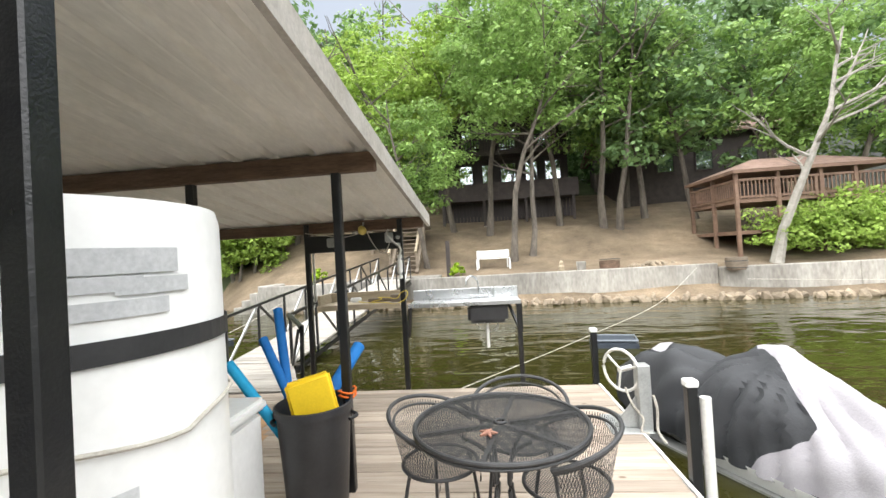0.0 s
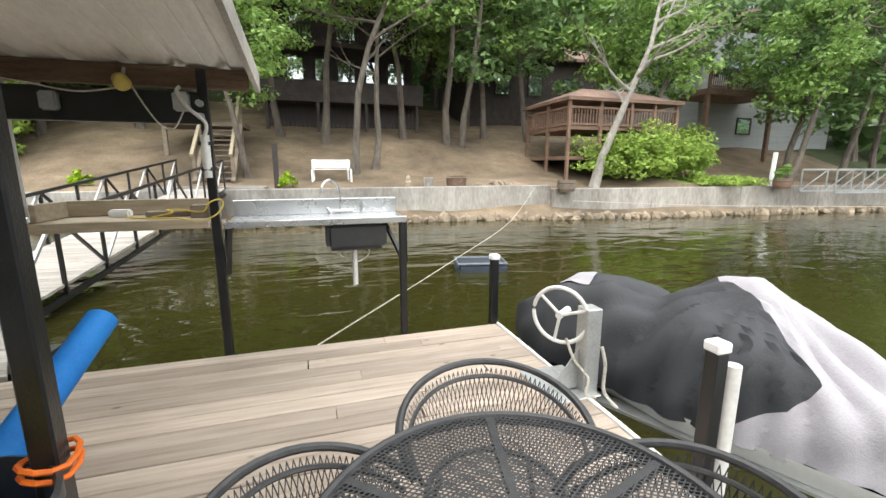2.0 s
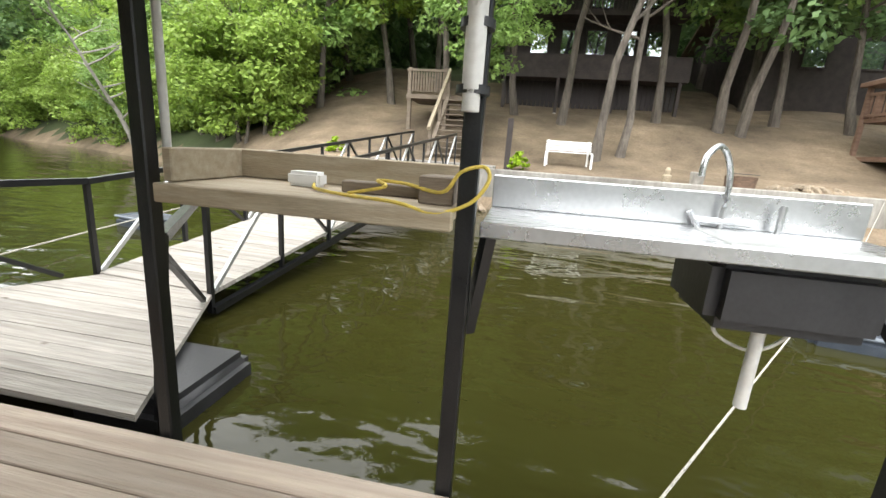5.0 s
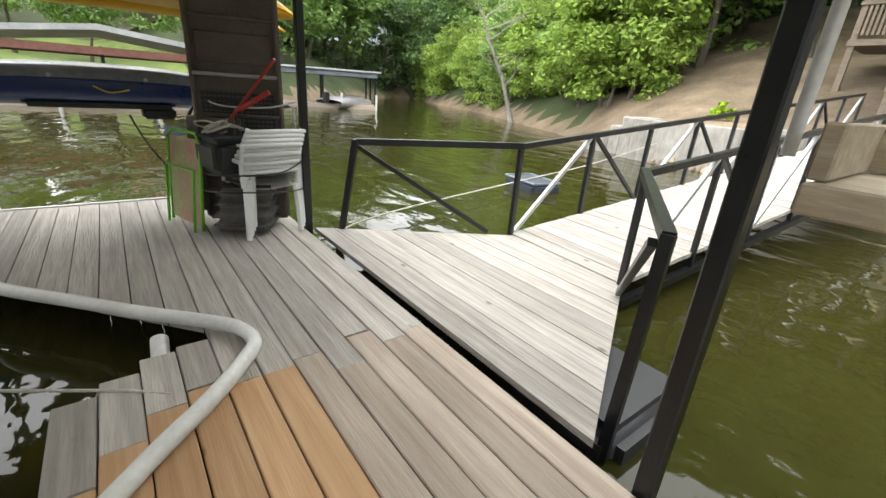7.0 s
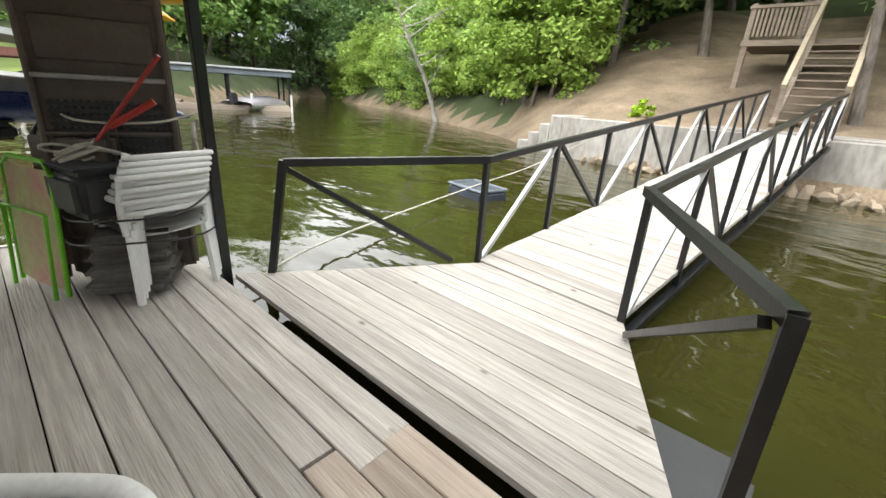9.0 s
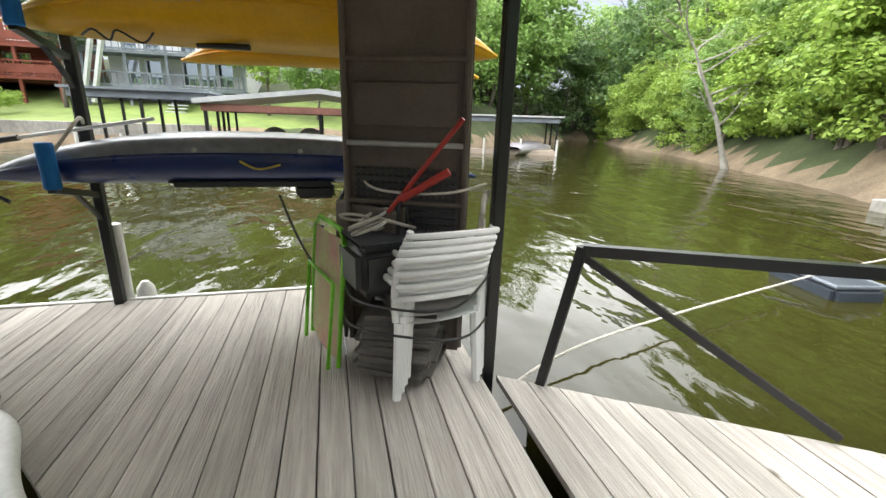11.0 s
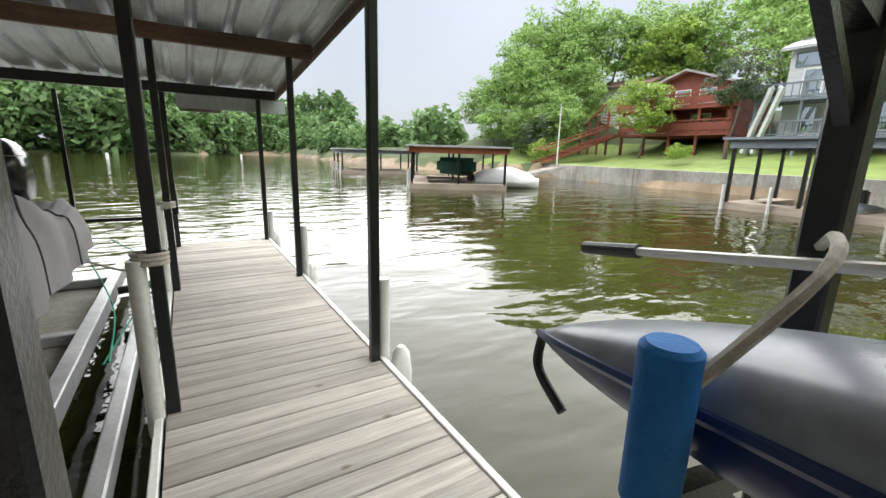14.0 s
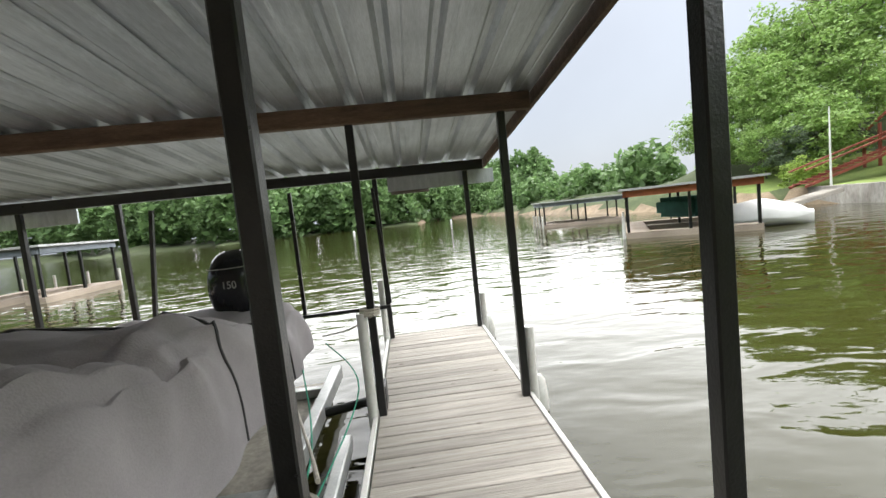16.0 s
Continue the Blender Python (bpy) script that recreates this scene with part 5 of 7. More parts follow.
part("wall", bm, mat("beige_siding", (0.55, 0.5, 0.42), (0.46, 0.42, 0.35), 0.8, scale=1), bh)
part("roof", gable(B(), -8, 0, -5, 6, 4.4, 6.2, 0.6, "y"), SHINGLE, bh)
bm = B()
box(bm, 0, 2, -5, 6, 1.2, 1.4)
part("balcony", bm, BROWNWOOD, bh)
railing(bh, (1.95, -5), (1.95, 6), 1.4, 0.9, BROWNWOOD, 0.3, 0.03)
for y in (-3.2, -0.5, 2.4, 4.6):
    window(bh, 0, y, 2.6, 1.4, 1.3, "x", WHITE)


def boat_dock(at, rz, w, l, roof, roof_mat, edge_mat, label, h=1.9, flat=False):
    d = thing("boat_dock", at, label, "boat dock", "docks across the cove", rz=rz)
    bm = B()
    box(bm, -w / 2, w / 2, -l / 2, -l / 2 + 0.9, -0.05, 0.25)
    for x in (-w / 2, -0.35, w / 2 - 0.7):
        box(bm, x, x + 0.7, -l / 2 + 0.9, l / 2, -0.05, 0.25)
    part("deck", bm, BOARD, d)
    bm = B()
    box(bm, -w / 2 + 0.1, w / 2 - 0.1, -l / 2 + 0.1, -l / 2 + 0.8, -0.3, -0.05)
    box(bm, -w / 2 + 0.1, -w / 2 + 0.6, -l / 2, l / 2, -0.3, -0.05)
    box(bm, w / 2 - 0.6, w / 2 - 0.1, -l / 2, l / 2, -0.3, -0.05)
    part("float", bm, BLACKPLASTIC, d)
    if roof:
        bm = B()
        if flat:
            box(bm, -w / 2 - 0.2, w / 2 + 0.2, -l / 2 - 0.2, l / 2 + 0.2, h, h + 0.08)
        else:
            gable(bm, -w / 2, w / 2, -l / 2, l / 2, h, h + 0.5, 0.25, "y" if w > l else "x")
        part("roof", bm, roof_mat, d)
        for y in (-l / 2, l / 2):
            bm = B()
            box(bm, -w / 2, w / 2, y - 0.05, y + 0.05, h - 0.27, h - 0.02)
            part("eave_beam", bm, edge_mat, d)
        for x in (-w / 2, w / 2):
            bm = B()
            box(bm, x - 0.05, x + 0.05, -l / 2 + 0.06, l / 2 - 0.06, h - 0.27, h - 0.02)
            part("eave_beam", bm, edge_mat, d)
        for x in (-w / 2 + 0.1, 0, w / 2 - 0.1):
            for y in (-l / 2 + 0.1, 0, l / 2 - 0.1):
                bm = B()
                bar(bm, (x, y, 0.2), (x, y, h), 0.05, square=True)
                part("post", bm, BLACK, d)
    for x in (-w / 2 + 0.05, -w / 6, w / 6, w / 2 - 0.05):
        bm = B()
        bar(bm, (x, -l / 2 - 0.08, -0.2), (x, -l / 2 - 0.08, 0.85), 0.06, 10)
        part("fender_pipe", bm, PVC, d)
    return d


def small_boat(at, rz, l, w, h, cover, label, cat="boat"):
    b = thing("boat", at, label, cat, "boats at the far docks", rz=rz)
    bm = B()
    grid(bm, lambda u, v: ((u - 0.5) * l, (w / 2) * (1 - max(0, u - 0.55) ** 2 * 4.4) * math.cos(math.pi * v), 0.32 - 0.42 * math.sin(math.pi * v)), 18, 10)
    part("hull", bm, WHITE, b, "white hull", True)
    bm = B()
    grid(bm, lambda u, v: ((u - 0.5) * l, (w / 2) * (1 - max(0, u - 0.55) ** 2 * 4.4) * math.cos(math.pi * v), 0.3 + h * (math.sin(math.pi * v) ** 0.7) * (0.25 + 0.75 * math.sin(math.pi * min(1, u * 1.05 + 0.02)) ** 0.6) + 0.03 * math.sin(15 * u)), 22, 12)
    part("cover", bm, cover, b, "", True)
    bm = B()
    box(bm, -l / 2 - 0.35, -l / 2 - 0.02, -0.16, 0.16, 0.3, 0.85)
    soften(bm, 0.06, 2)
    part("outboard", bm, BLACKPLASTIC, b, "black outboard motor", True)
    return b


ORUST = mat("rust_red_edge", (0.28, 0.12, 0.09), None, 0.7)
ROOFPALE = mat("pale_metal_roof", (0.55, 0.56, 0.56), (0.42, 0.43, 0.43), 0.5, 0.3, scale=2)
boat_dock((-18.6, -17.0, WL), 62, 7.4, 4.6, True, ROOFPALE, OBOARD, "covered boat dock with an orange roof edge and pale metal roof", 1.95, True)
bm = B()
box(bm, -18.9, -17.9, -17.8, -15.0, 0.35, 1.25)
soften(bm, 0.2, 2)
solid("canvas_boat", bm, CANVAS, "boat under a dark green canvas at a dock", "boat")
small_boat((-20.2, -14.3, WL), 150, 3.4, 1.6, 0.75, WHITE, "motor boat under a white cover")
boat_dock((-19.2, -30, WL), 80, 5.0, 6.0, True, ROOFPALE, GREYTRIM, "small covered dock far along the shore", 1.8, True)
boat_dock((-24.0, -2.4, WL), 90, 4.4, 4.0, True, GREYTRIM, GREYTRIM, "open dock with a blue-grey flat roof", 2.35, True)
boat_dock((-24.5, 3.9, WL), 90, 8.4, 5.6, True, ROOFPALE, ORUST, "large covered boat dock with a red-edged gable roof", 2.0)
boat_dock((-28.0, 14.2, WL), 70, 6, 4.5, True, ROOFPALE, GREYTRIM, "white-roofed boat dock in the back of the cove", 2.0, True)
boat_dock((10.5, -18, WL), 5, 4.4, 5.0, True, ROOFPALE, GREYTRIM, "small pale-roofed dock across the lake", 2.2, True)
for y, rz in ((1.9, 178), (3.4, 182)):
    small_boat((-24.2, y, WL + 0.1), rz, 2.8, 1.15, 0.75, TANHULL, "jet ski under a tan cover on a lift", "jet ski")
small_boat((-24.0, 6.2, WL + 0.15), 180, 4.6, 2.0, 0.9, NAVYCANVAS, "pontoon boat with a navy blue canvas cover")
small_boat((-22.6, -1.6, WL), 0, 3.2, 1.3, 0.2, GREYTRIM, "low open grey fishing boat")
small_boat((-26.6, 15.4, WL), 120, 4.2, 1.8, 0.4, COVER, "white pontoon boat moored in the cove")
bm = B()
for a, b in (((-21.5, -15.8, 0.05), (-30, -19.8, 0.6)),):
    bar(bm, a, b, 0.09, square=True)
    bar(bm, (a[0], a[1] - 0.8, a[2]), (b[0], b[1] - 0.8, b[2]), 0.09, square=True)
    for i in range(40):
        t = i / 40
        box(bm, a[0] + (b[0] - a[0]) * t - 0.1, a[0] + (b[0] - a[0]) * t + 0.1, a[1] + (b[1] - a[1]) * t - 0.85, a[1] + (b[1] - a[1]) * t + 0.05, a[2] + (b[2] - a[2]) * t + 0.08, a[2] + (b[2] - a[2]) * t + 0.12)
solid("far_gangway", bm, GREYBOARD, "long plank gangway to the far dock", "gangway")
bm = B()
bar(bm, (-31, -21.3, 0.5), (-31, -21.3, 5.4), 0.06, 8, 0.03)
solid("flagpole", bm, WHITE, "white flagpole on the lawn", "pole")
for x, y in ((2, -62), (-14, -75)):
    bm = B()
    lathe(bm, [(0.15, -0.2), (0.17, 0.3), (0.15, 0.7), (0.05, 0.75)], 10, (x, y, WL))
    solid("buoy", bm, WHITE, "white channel buoy on the lake", "buoy", "buoys")

# ---- trees ----
rng = np.random.default_rng(7)


def crown_mesh(name, material, rx, rz, clumps, per, leaf, seed, spread=1.0, droop=0.0):
    """Leaves in uneven clumps inside a lopsided crown; origin at the crown's middle."""
    r = np.random.default_rng(seed)
    d = r.normal(size=(clumps, 3))
    d /= np.linalg.norm(d, axis=1)[:, None]
    rad = r.uniform(0.35, 1.0, clumps) ** 0.6
    c = d * rad[:, None] * np.array([rx, rx, rz]) * (1 + 0.25 * np.sin(3 * np.arctan2(d[:, 1], d[:, 0]) + seed))[:, None]
    size = r.uniform(0.5, 1.1, clumps) * rx * 0.34 * spread
    k = clumps * per
    cc = np.repeat(c, per, 0)
    ss = np.repeat(size, per)
    o = r.normal(size=(k, 3))
    o /= np.linalg.norm(o, axis=1)[:, None]
    p = cc + o * (ss * r.uniform(0.35, 1.0, k) ** 0.5)[:, None] * np.array([1.15, 1.15, 0.6])
    p[:, 2] -= droop * np.hypot(p[:, 0], p[:, 1]) ** 2 / rx
    nrm = o * 0.6 + r.normal(size=(k, 3)) * 0.5 + np.array([0, 0, 0.8])
    nrm /= np.linalg.norm(nrm, axis=1)[:, None]
    t = np.cross(nrm, r.normal(size=(k, 3)))
    t /= np.linalg.norm(t, axis=1)[:, None] + 1e-9
    b = np.cross(nrm, t)
    L = (leaf * r.uniform(0.6, 1.35, k))[:, None]
    v = np.stack([p - t * L, p + b * L * 0.5 - nrm * L * 0.12, p + t * L, p - b * L * 0.5 - nrm * L * 0.12], 1).reshape(-1, 3)
    me = bpy.data.meshes.new(name)
    me.vertices.add(4 * k)
    me.vertices.foreach_set("co", v.ravel())
    me.loops.add(4 * k)
    me.loops.foreach_set("vertex_index", np.arange(4 * k))
    me.polygons.add(k)
    me.polygons.foreach_set("loop_start", np.arange(0, 4 * k, 4))
    me.update()
    me.validate()
    me.materials.append(material)
    return me


def trunk_mesh(name, h, r, seed, limbs=7, lean=0.0, start=0.45, material=None, reach=0.34, twigs=2):
    rd = random.Random(seed)
    bm = B()

    def limb(p, d, length, rad, depth):
        pts, n = [p.copy()], 6
        q = p.copy()
        dd = d.copy()
        for i in range(n):
            dd = (dd + Vector((rd.uniform(-0.16, 0.16), rd.uniform(-0.16, 0.16), rd.uniform(-0.05, 0.12)))).normalized()
            q = q + dd * length / n
            pts.append(q.copy())
        sides = 8 if depth == 0 else 5
        prev = None
        for i, pt in enumerate(pts):
            rr = rad * (1 - 0.85 * i / n) + 0.006
            if depth == 0 and i == 0:
                rr *= 1.35
            tan = (pts[min(i + 1, n)] - pts[max(i - 1, 0)]).to_track_quat("Z", "Y")
            ring = [bm.verts.new(pt + tan @ Vector((rr * math.cos(2 * math.pi * j / sides), rr * math.sin(2 * math.pi * j / sides), 0))) for j in range(sides)]
            if prev:
                for j in range(sides):
                    bm.faces.new((prev[j], prev[(j + 1) % sides], ring[(j + 1) % sides], ring[j]))
            prev = ring
        return pts

    main = limb(Vector((0, 0, -0.3)), Vector((lean, lean * 0.4, 1)).normalized(), h * 0.92, r, 0)
    for i in range(limbs):
        t = start + (0.95 - start) * i / limbs
        k = min(int(t * 6), 5)
        p = main[k].lerp(main[k + 1], t * 6 - k)
        a = rd.uniform(0, 6.28)
        up = rd.uniform(0.25, 0.9)
        sub = limb(p, Vector((math.cos(a), math.sin(a), up)).normalized(), h * rd.uniform(0.6, 1.0) * reach, r * 0.36, 1)
        for s in range(twigs):
            a2 = a + rd.uniform(-1, 1)
            limb(sub[3 + s % 3], Vector((math.cos(a2), math.sin(a2), rd.uniform(0, 0.7))).normalized(), h * 0.12, r * 0.13, 2)
    return mesh(name, bm, material or BARK, True)


CROWNS = {
    "oak": [crown_mesh("crown", LEAF, 2.6, 3.4, 70, 95, 0.115, s, 0.95) for s in (1, 2, 3)],
    "light": [crown_mesh("crown", LEAFY, 2.4, 2.6, 60, 95, 0.12, s, 0.95) for s in (11, 12)],
    "dark": [crown_mesh("crown", LEAFD, 2.8, 3.8, 55, 70, 0.15, s) for s in (21, 22)],
    "wide": [crown_mesh("crown", LEAF, 3.6, 3.4, 75, 75, 0.19, s) for s in (31, 32)],
    "widelight": [crown_mesh("crown", LEAFY, 3.6, 3.2, 75, 75, 0.19, s) for s in (35,)],
    "cedar": [crown_mesh("crown", LEAFC, 2.6, 2.4, 60, 80, 0.13, s, 0.7, 0.12) for s in (41,)],
    "shrub": [crown_mesh("crown", LEAFY, 1.5, 1.0, 45, 70, 0.09, s, 1.0) for s in (51,)],
}
TRUNKS = [trunk_mesh("trunk", 9, 0.12, s) for s in (1, 2, 3)]
LEANT = [trunk_mesh("trunk", 9, 0.16, s, lean=0.14) for s in (5, 6)]
NAMES = {"oak": "green oak tree with a slender grey trunk", "light": "bright yellow-green young tree", "dark": "dark green woodland tree", "wide": "broad full-crowned green tree",
         "widelight": "broad yellow-green lakeside tree", "cedar": "grey-green spreading cedar tree", "shrub": "rounded bright green shrub"}


def tree(kind, x, y, h=10.0, s=1.0, crown_at=0.68, trunk=None, turn=None, z=None, squash=1.0):
    g = gz(x, y) if z is None else z
    t = thing("tree" if kind != "shrub" else "shrub", (x, y, g), NAMES[kind], "tree" if kind != "shrub" else "shrub", "lakeside trees", rz=turn if turn is not None else rng.uniform(0, 360))
    if kind != "shrub":
        tb = new("trunk", trunk or TRUNKS[int(rng.integers(3))])
        tb.parent = t
        tb.scale = (h / 9, h / 9, h / 9)
    c = new("crown", CROWNS[kind][int(rng.integers(len(CROWNS[kind])))])
    c.parent = t
    c.location = (0.05 * h if trunk in LEANT else 0, 0, h * crown_at)
    c.scale = (s, s, s * squash)
    c.rotation_euler = (0, 0, rng.uniform(0, 6.28))
    return t


# trees in the near yard
for x, y, h, s, k in ((1.25, 18.0, 12, 1.0, "oak"), (-2.45, 18.0, 9, 0.75, "oak"), (2.1, 18.6, 11, 0.8, "oak"), (0.36, 22.0, 13, 1.15, "oak"), (-4.3, 21.5, 12, 1.1, "light"), (6.2, 22.0, 14, 1.25, "oak"),
                      (6.9, 21.8, 13, 1.1, "dark"), (8.8, 23.5, 13, 1.2, "oak"), (-7.4, 24.0, 13, 1.3, "light"), (-6, 28, 15, 1.5, "light"), (-1.5, 23, 12, 1.0, "light"), (4.2, 23, 13, 1.1, "oak"), (11, 22.5, 12, 1.2, "dark"),
                      (13.5, 19.2, 12, 1.0, "oak"), (15.3, 18.6, 11, 0.95, "oak"), (20.4, 15.4, 11, 0.9, "oak"), (22.5, 17, 12, 1.1, "dark"), (18.3, 20.5, 12, 1.1, "dark"), (24, 15.5, 11, 1.1, "dark"), (27.5, 16, 12, 1.2, "oak")):
    tree(k, x, y, h * 0.92, s * 1.05, 0.8 if -2 < x < 5 else 0.62)
for x, y, h, s, k in ((9, 33, 17, 1.7, "dark"), (3, 36, 18, 1.8, "oak"), (-3, 36, 17, 1.8, "light"), (-9, 34, 16, 1.7, "oak"), (14, 37, 18, 1.9, "dark"), (20, 36, 18, 1.9, "dark"), (26, 36, 17, 1.9, "oak"),
                      (32, 30, 16, 1.8, "dark"), (33, 20, 14, 1.5, "dark"), (9, 27, 14, 1.4, "dark"), (10.5, 29.5, 14, 1.4, "dark"), (-12, 30, 15, 1.6, "oak"), (38, 26, 17, 1.9, "dark"), (0, 42, 19, 2.1, "dark"), (8, 44, 19, 2.1, "dark"), (18, 45, 19, 2.2, "dark"), (-8, 43, 19, 2.1, "dark"), (28, 45, 19, 2.2, "dark")):
    tree(k, x, y, h, s, 0.55)
# half-bare tree by the wall
bt = thing("bare_tree", (10.2, 15.7, gz(10.2, 15.7)), "leaning tree with bare grey upper branches", "tree")
t1 = new("trunk", trunk_mesh("trunk", 9.5, 0.17, 77, limbs=9, lean=0.16, start=0.4, material=DEADWOOD, reach=0.3, twigs=4))
t1.parent = bt
# the yard's clipped shrubs
for x, y, s in ((11.4, 16.3, 0.9), (12.9, 16.2, 1.0), (14.4, 16.4, 1.0), (15.6, 16.6, 0.85), (13.6, 17.0, 1.05), (18.5, 19.6, 0.9)):
    tree("shrub", x, y, s=s, h=1.4 * s, crown_at=0.8)
bm = B()
lm = crown_mesh("leaves", LEAFL, 0.3, 0.28, 20, 30, 0.06, 5)
for x, y in ((-1.0, 15.75), (-6.6, 16.2)):
    sh = tagged(new("lime_shrub", lm), "small lime-green shrub by the landing", "shrub", "lime shrubs")
    sh.location = (x, y, gz(x, y) + 0.3)
bm.free()
pl = new("potted_plant", crown_mesh("leaves", LEAF, 0.3, 0.35, 16, 26, 0.09, 6))
pl.location = (17.9, 13.9, 1.2)
tagged(pl, "leafy plant in the brown planter", "plant")
gc = new("ground_cover", crown_mesh("leaves", LEAFY, 1.6, 0.16, 120, 40, 0.07, 9, 0.5))
gc.location = (16.3, 15.4, 0.95)
tagged(gc, "low pale green ground cover on the bank", "plants", kind="stuff")

# wooded bank of the cove
for i in range(34):
    s = i / 33
    px = np.interp(s, [0, 0.25, 0.6, 1], [-10.5, -15, -27, -50])
    py = np.interp(s, [0, 0.25, 0.6, 1], [18.8, 20.6, 26.5, 36.5])
    for row, (off, kinds) in enumerate(((1.2, ("light", "light", "oak")), (4.5, ("oak", "oak", "light")), (9.5, ("oak", "dark", "dark")), (16, ("dark", "oak", "dark")))):
        if row and i % 2 == row % 2:
            continue
        x, y = px - off * 0.25 + rng.uniform(-1, 1), py + off + rng.uniform(-0.8, 0.8)
        if row == 0 and x > -11:
            continue
        k = kinds[int(rng.integers(3))]
        tree(k, x, y, (5.5, 10, 13, 16)[row] * rng.uniform(0.85, 1.15), (0.8, 1.25, 1.6, 2.0)[row] * rng.uniform(0.85, 1.15), (0.5, 0.52, 0.55, 0.55)[row])
for i in range(46):
    x, y = rng.uniform(-74, -36), rng.uniform(17, 62)
    if gz(x, y) > 0.6:
        tree(("oak", "dark", "wide")[i % 3], x, y, rng.uniform(11, 15), rng.uniform(1.3, 1.8), 0.5)
for i in range(26):
    x, y = -14 - i * 1.5 + rng.uniform(-0.6, 0.6), float(np.interp(-14 - i * 1.5, [-50, -37, -25.5, -16.5, -13], [36.6, 29.8, 25.8, 21.2, 19.4])) + rng.uniform(0.2, 1.0)
    if i % 7 != 5:
        tree("shrub" if i % 3 else "light", x, y, 3.2, 0.75 + 0.3 * (i % 2), 0.55)
tree("light", -12.0, 19.4, 5.0, 0.85, 0.6)
tree("light", -14.2, 20.6, 5.5, 0.8, 0.5)
bmx = thing("bare_tree", (-18.5, 20.9, gz(-18.5, 21.6)), "pale leaning bare tree over the water", "tree")
t2 = new("trunk", trunk_mesh("trunk", 7, 0.12, 78, limbs=9, lean=-0.35, start=0.3, material=DEADWOOD, reach=0.3, twigs=3))
t2.parent = bmx

# far shore trees round the houses
for x, y, h, s, k in ((-38, -33, 7, 0.9, "wide"), (-33.5, -26.5, 4, 0.65, "cedar"), (-36, -26.5, 5, 0.75, "wide"), (-43, -38, 11, 1.15, "wide"), (-47, -36, 13, 1.2, "wide"), (-42, -34.5, 9, 1.0, "wide"), (-39.5, -36.5, 7, 0.9, "wide"),
                      (-38.2, -19.2, 6.5, 0.62, "widelight"), (-54, -30, 13, 1.2, "wide"), (-54, -24, 13, 1.25, "wide"), (-55, -14, 14, 1.3, "wide"), (-38.3, -12.6, 8.5, 0.75, "cedar"),
                      (-37.5, 0.0, 8, 0.8, "widelight"), (-36.5, 3.4, 6, 0.7, "wide"), (-56, -6, 15, 1.4, "widelight"), (-55, 4, 15, 1.4, "wide"), (-38, 15, 9, 1.1, "wide"), (-52, 14, 14, 1.5, "wide"), (-36, 9.5, 5, 0.7, "wide"),
                      (-46, 20, 14, 1.5, "wide"), (-50, 26, 15, 1.6, "wide"), (-62, -2, 17, 1.6, "wide"), (-62, -20, 16, 1.5, "wide"), (-40, -31, 8, 0.9, "wide"), (-44, -32, 10, 1.0, "wide"), (-37, -30, 6, 0.7, "wide"), (-51, -26, 12, 1.1, "widelight"), (-50, -33, 12, 1.2, "wide"), (-41, -28, 7, 0.7, "wide"), (-45, -12, 10, 0.9, "wide"), (-50, -9.5, 12, 1.1, "wide"), (-38, -37, 6, 0.8, "wide"), (-33, -32, 4, 0.55, "wide"), (-34.5, -36.5, 5, 0.65, "wide"), (-34, -29, 4, 0.5, "wide"), (-60, 20, 17, 1.8, "wide")):
    tree(k, x, y, h, s, 0.62)
tree("shrub", -32.5, -24.5, s=0.9, h=1.4)
tree("shrub", -34, -13.5, s=0.5, h=1.2)

# far wooded hills along the lake, one mass of foliage
def woods(name, spots, leaf, per, material, label, seed):
    r = np.random.default_rng(seed)
    ps, ls = [], []
    for x, y, z, rad in spots:
        k = per
        d = r.normal(size=(k, 3))
        d /= np.linalg.norm(d, axis=1)[:, None]
        lump = 1 + 0.22 * np.sin(5 * d[:, 0] + x) * np.sin(4 * d[:, 2] + y) + 0.12 * np.sin(11 * d[:, 1] + 7 * d[:, 2])
        ps.append(np.array([x, y, z]) + d * (rad * lump * r.uniform(0.8, 1.04, k))[:, None] * np.array([1, 1, 1.25]))
        ls.append(np.full(k, leaf * rad / 5))
    p, L = np.concatenate(ps), np.concatenate(ls)[:, None]
    k = len(p)
    n = r.normal(size=(k, 3)) + np.array([0, 0, 0.9])
    n /= np.linalg.norm(n, axis=1)[:, None]
    t = np.cross(n, r.normal(size=(k, 3)))
    t /= np.linalg.norm(t, axis=1)[:, None]
    b = np.cross(n, t)
    L = L * r.uniform(0.6, 1.4, (k, 1))
    v = np.stack([p - t * L, p + b * L * 0.6, p + t * L, p - b * L * 0.6], 1).reshape(-1, 3)
    me = bpy.data.meshes.new(name)
    me.from_pydata(v.tolist(), [], np.arange(4 * k).reshape(-1, 4).tolist())
    me.materials.append(material)
    tagged(new(name, me), label, "woods", kind="stuff")


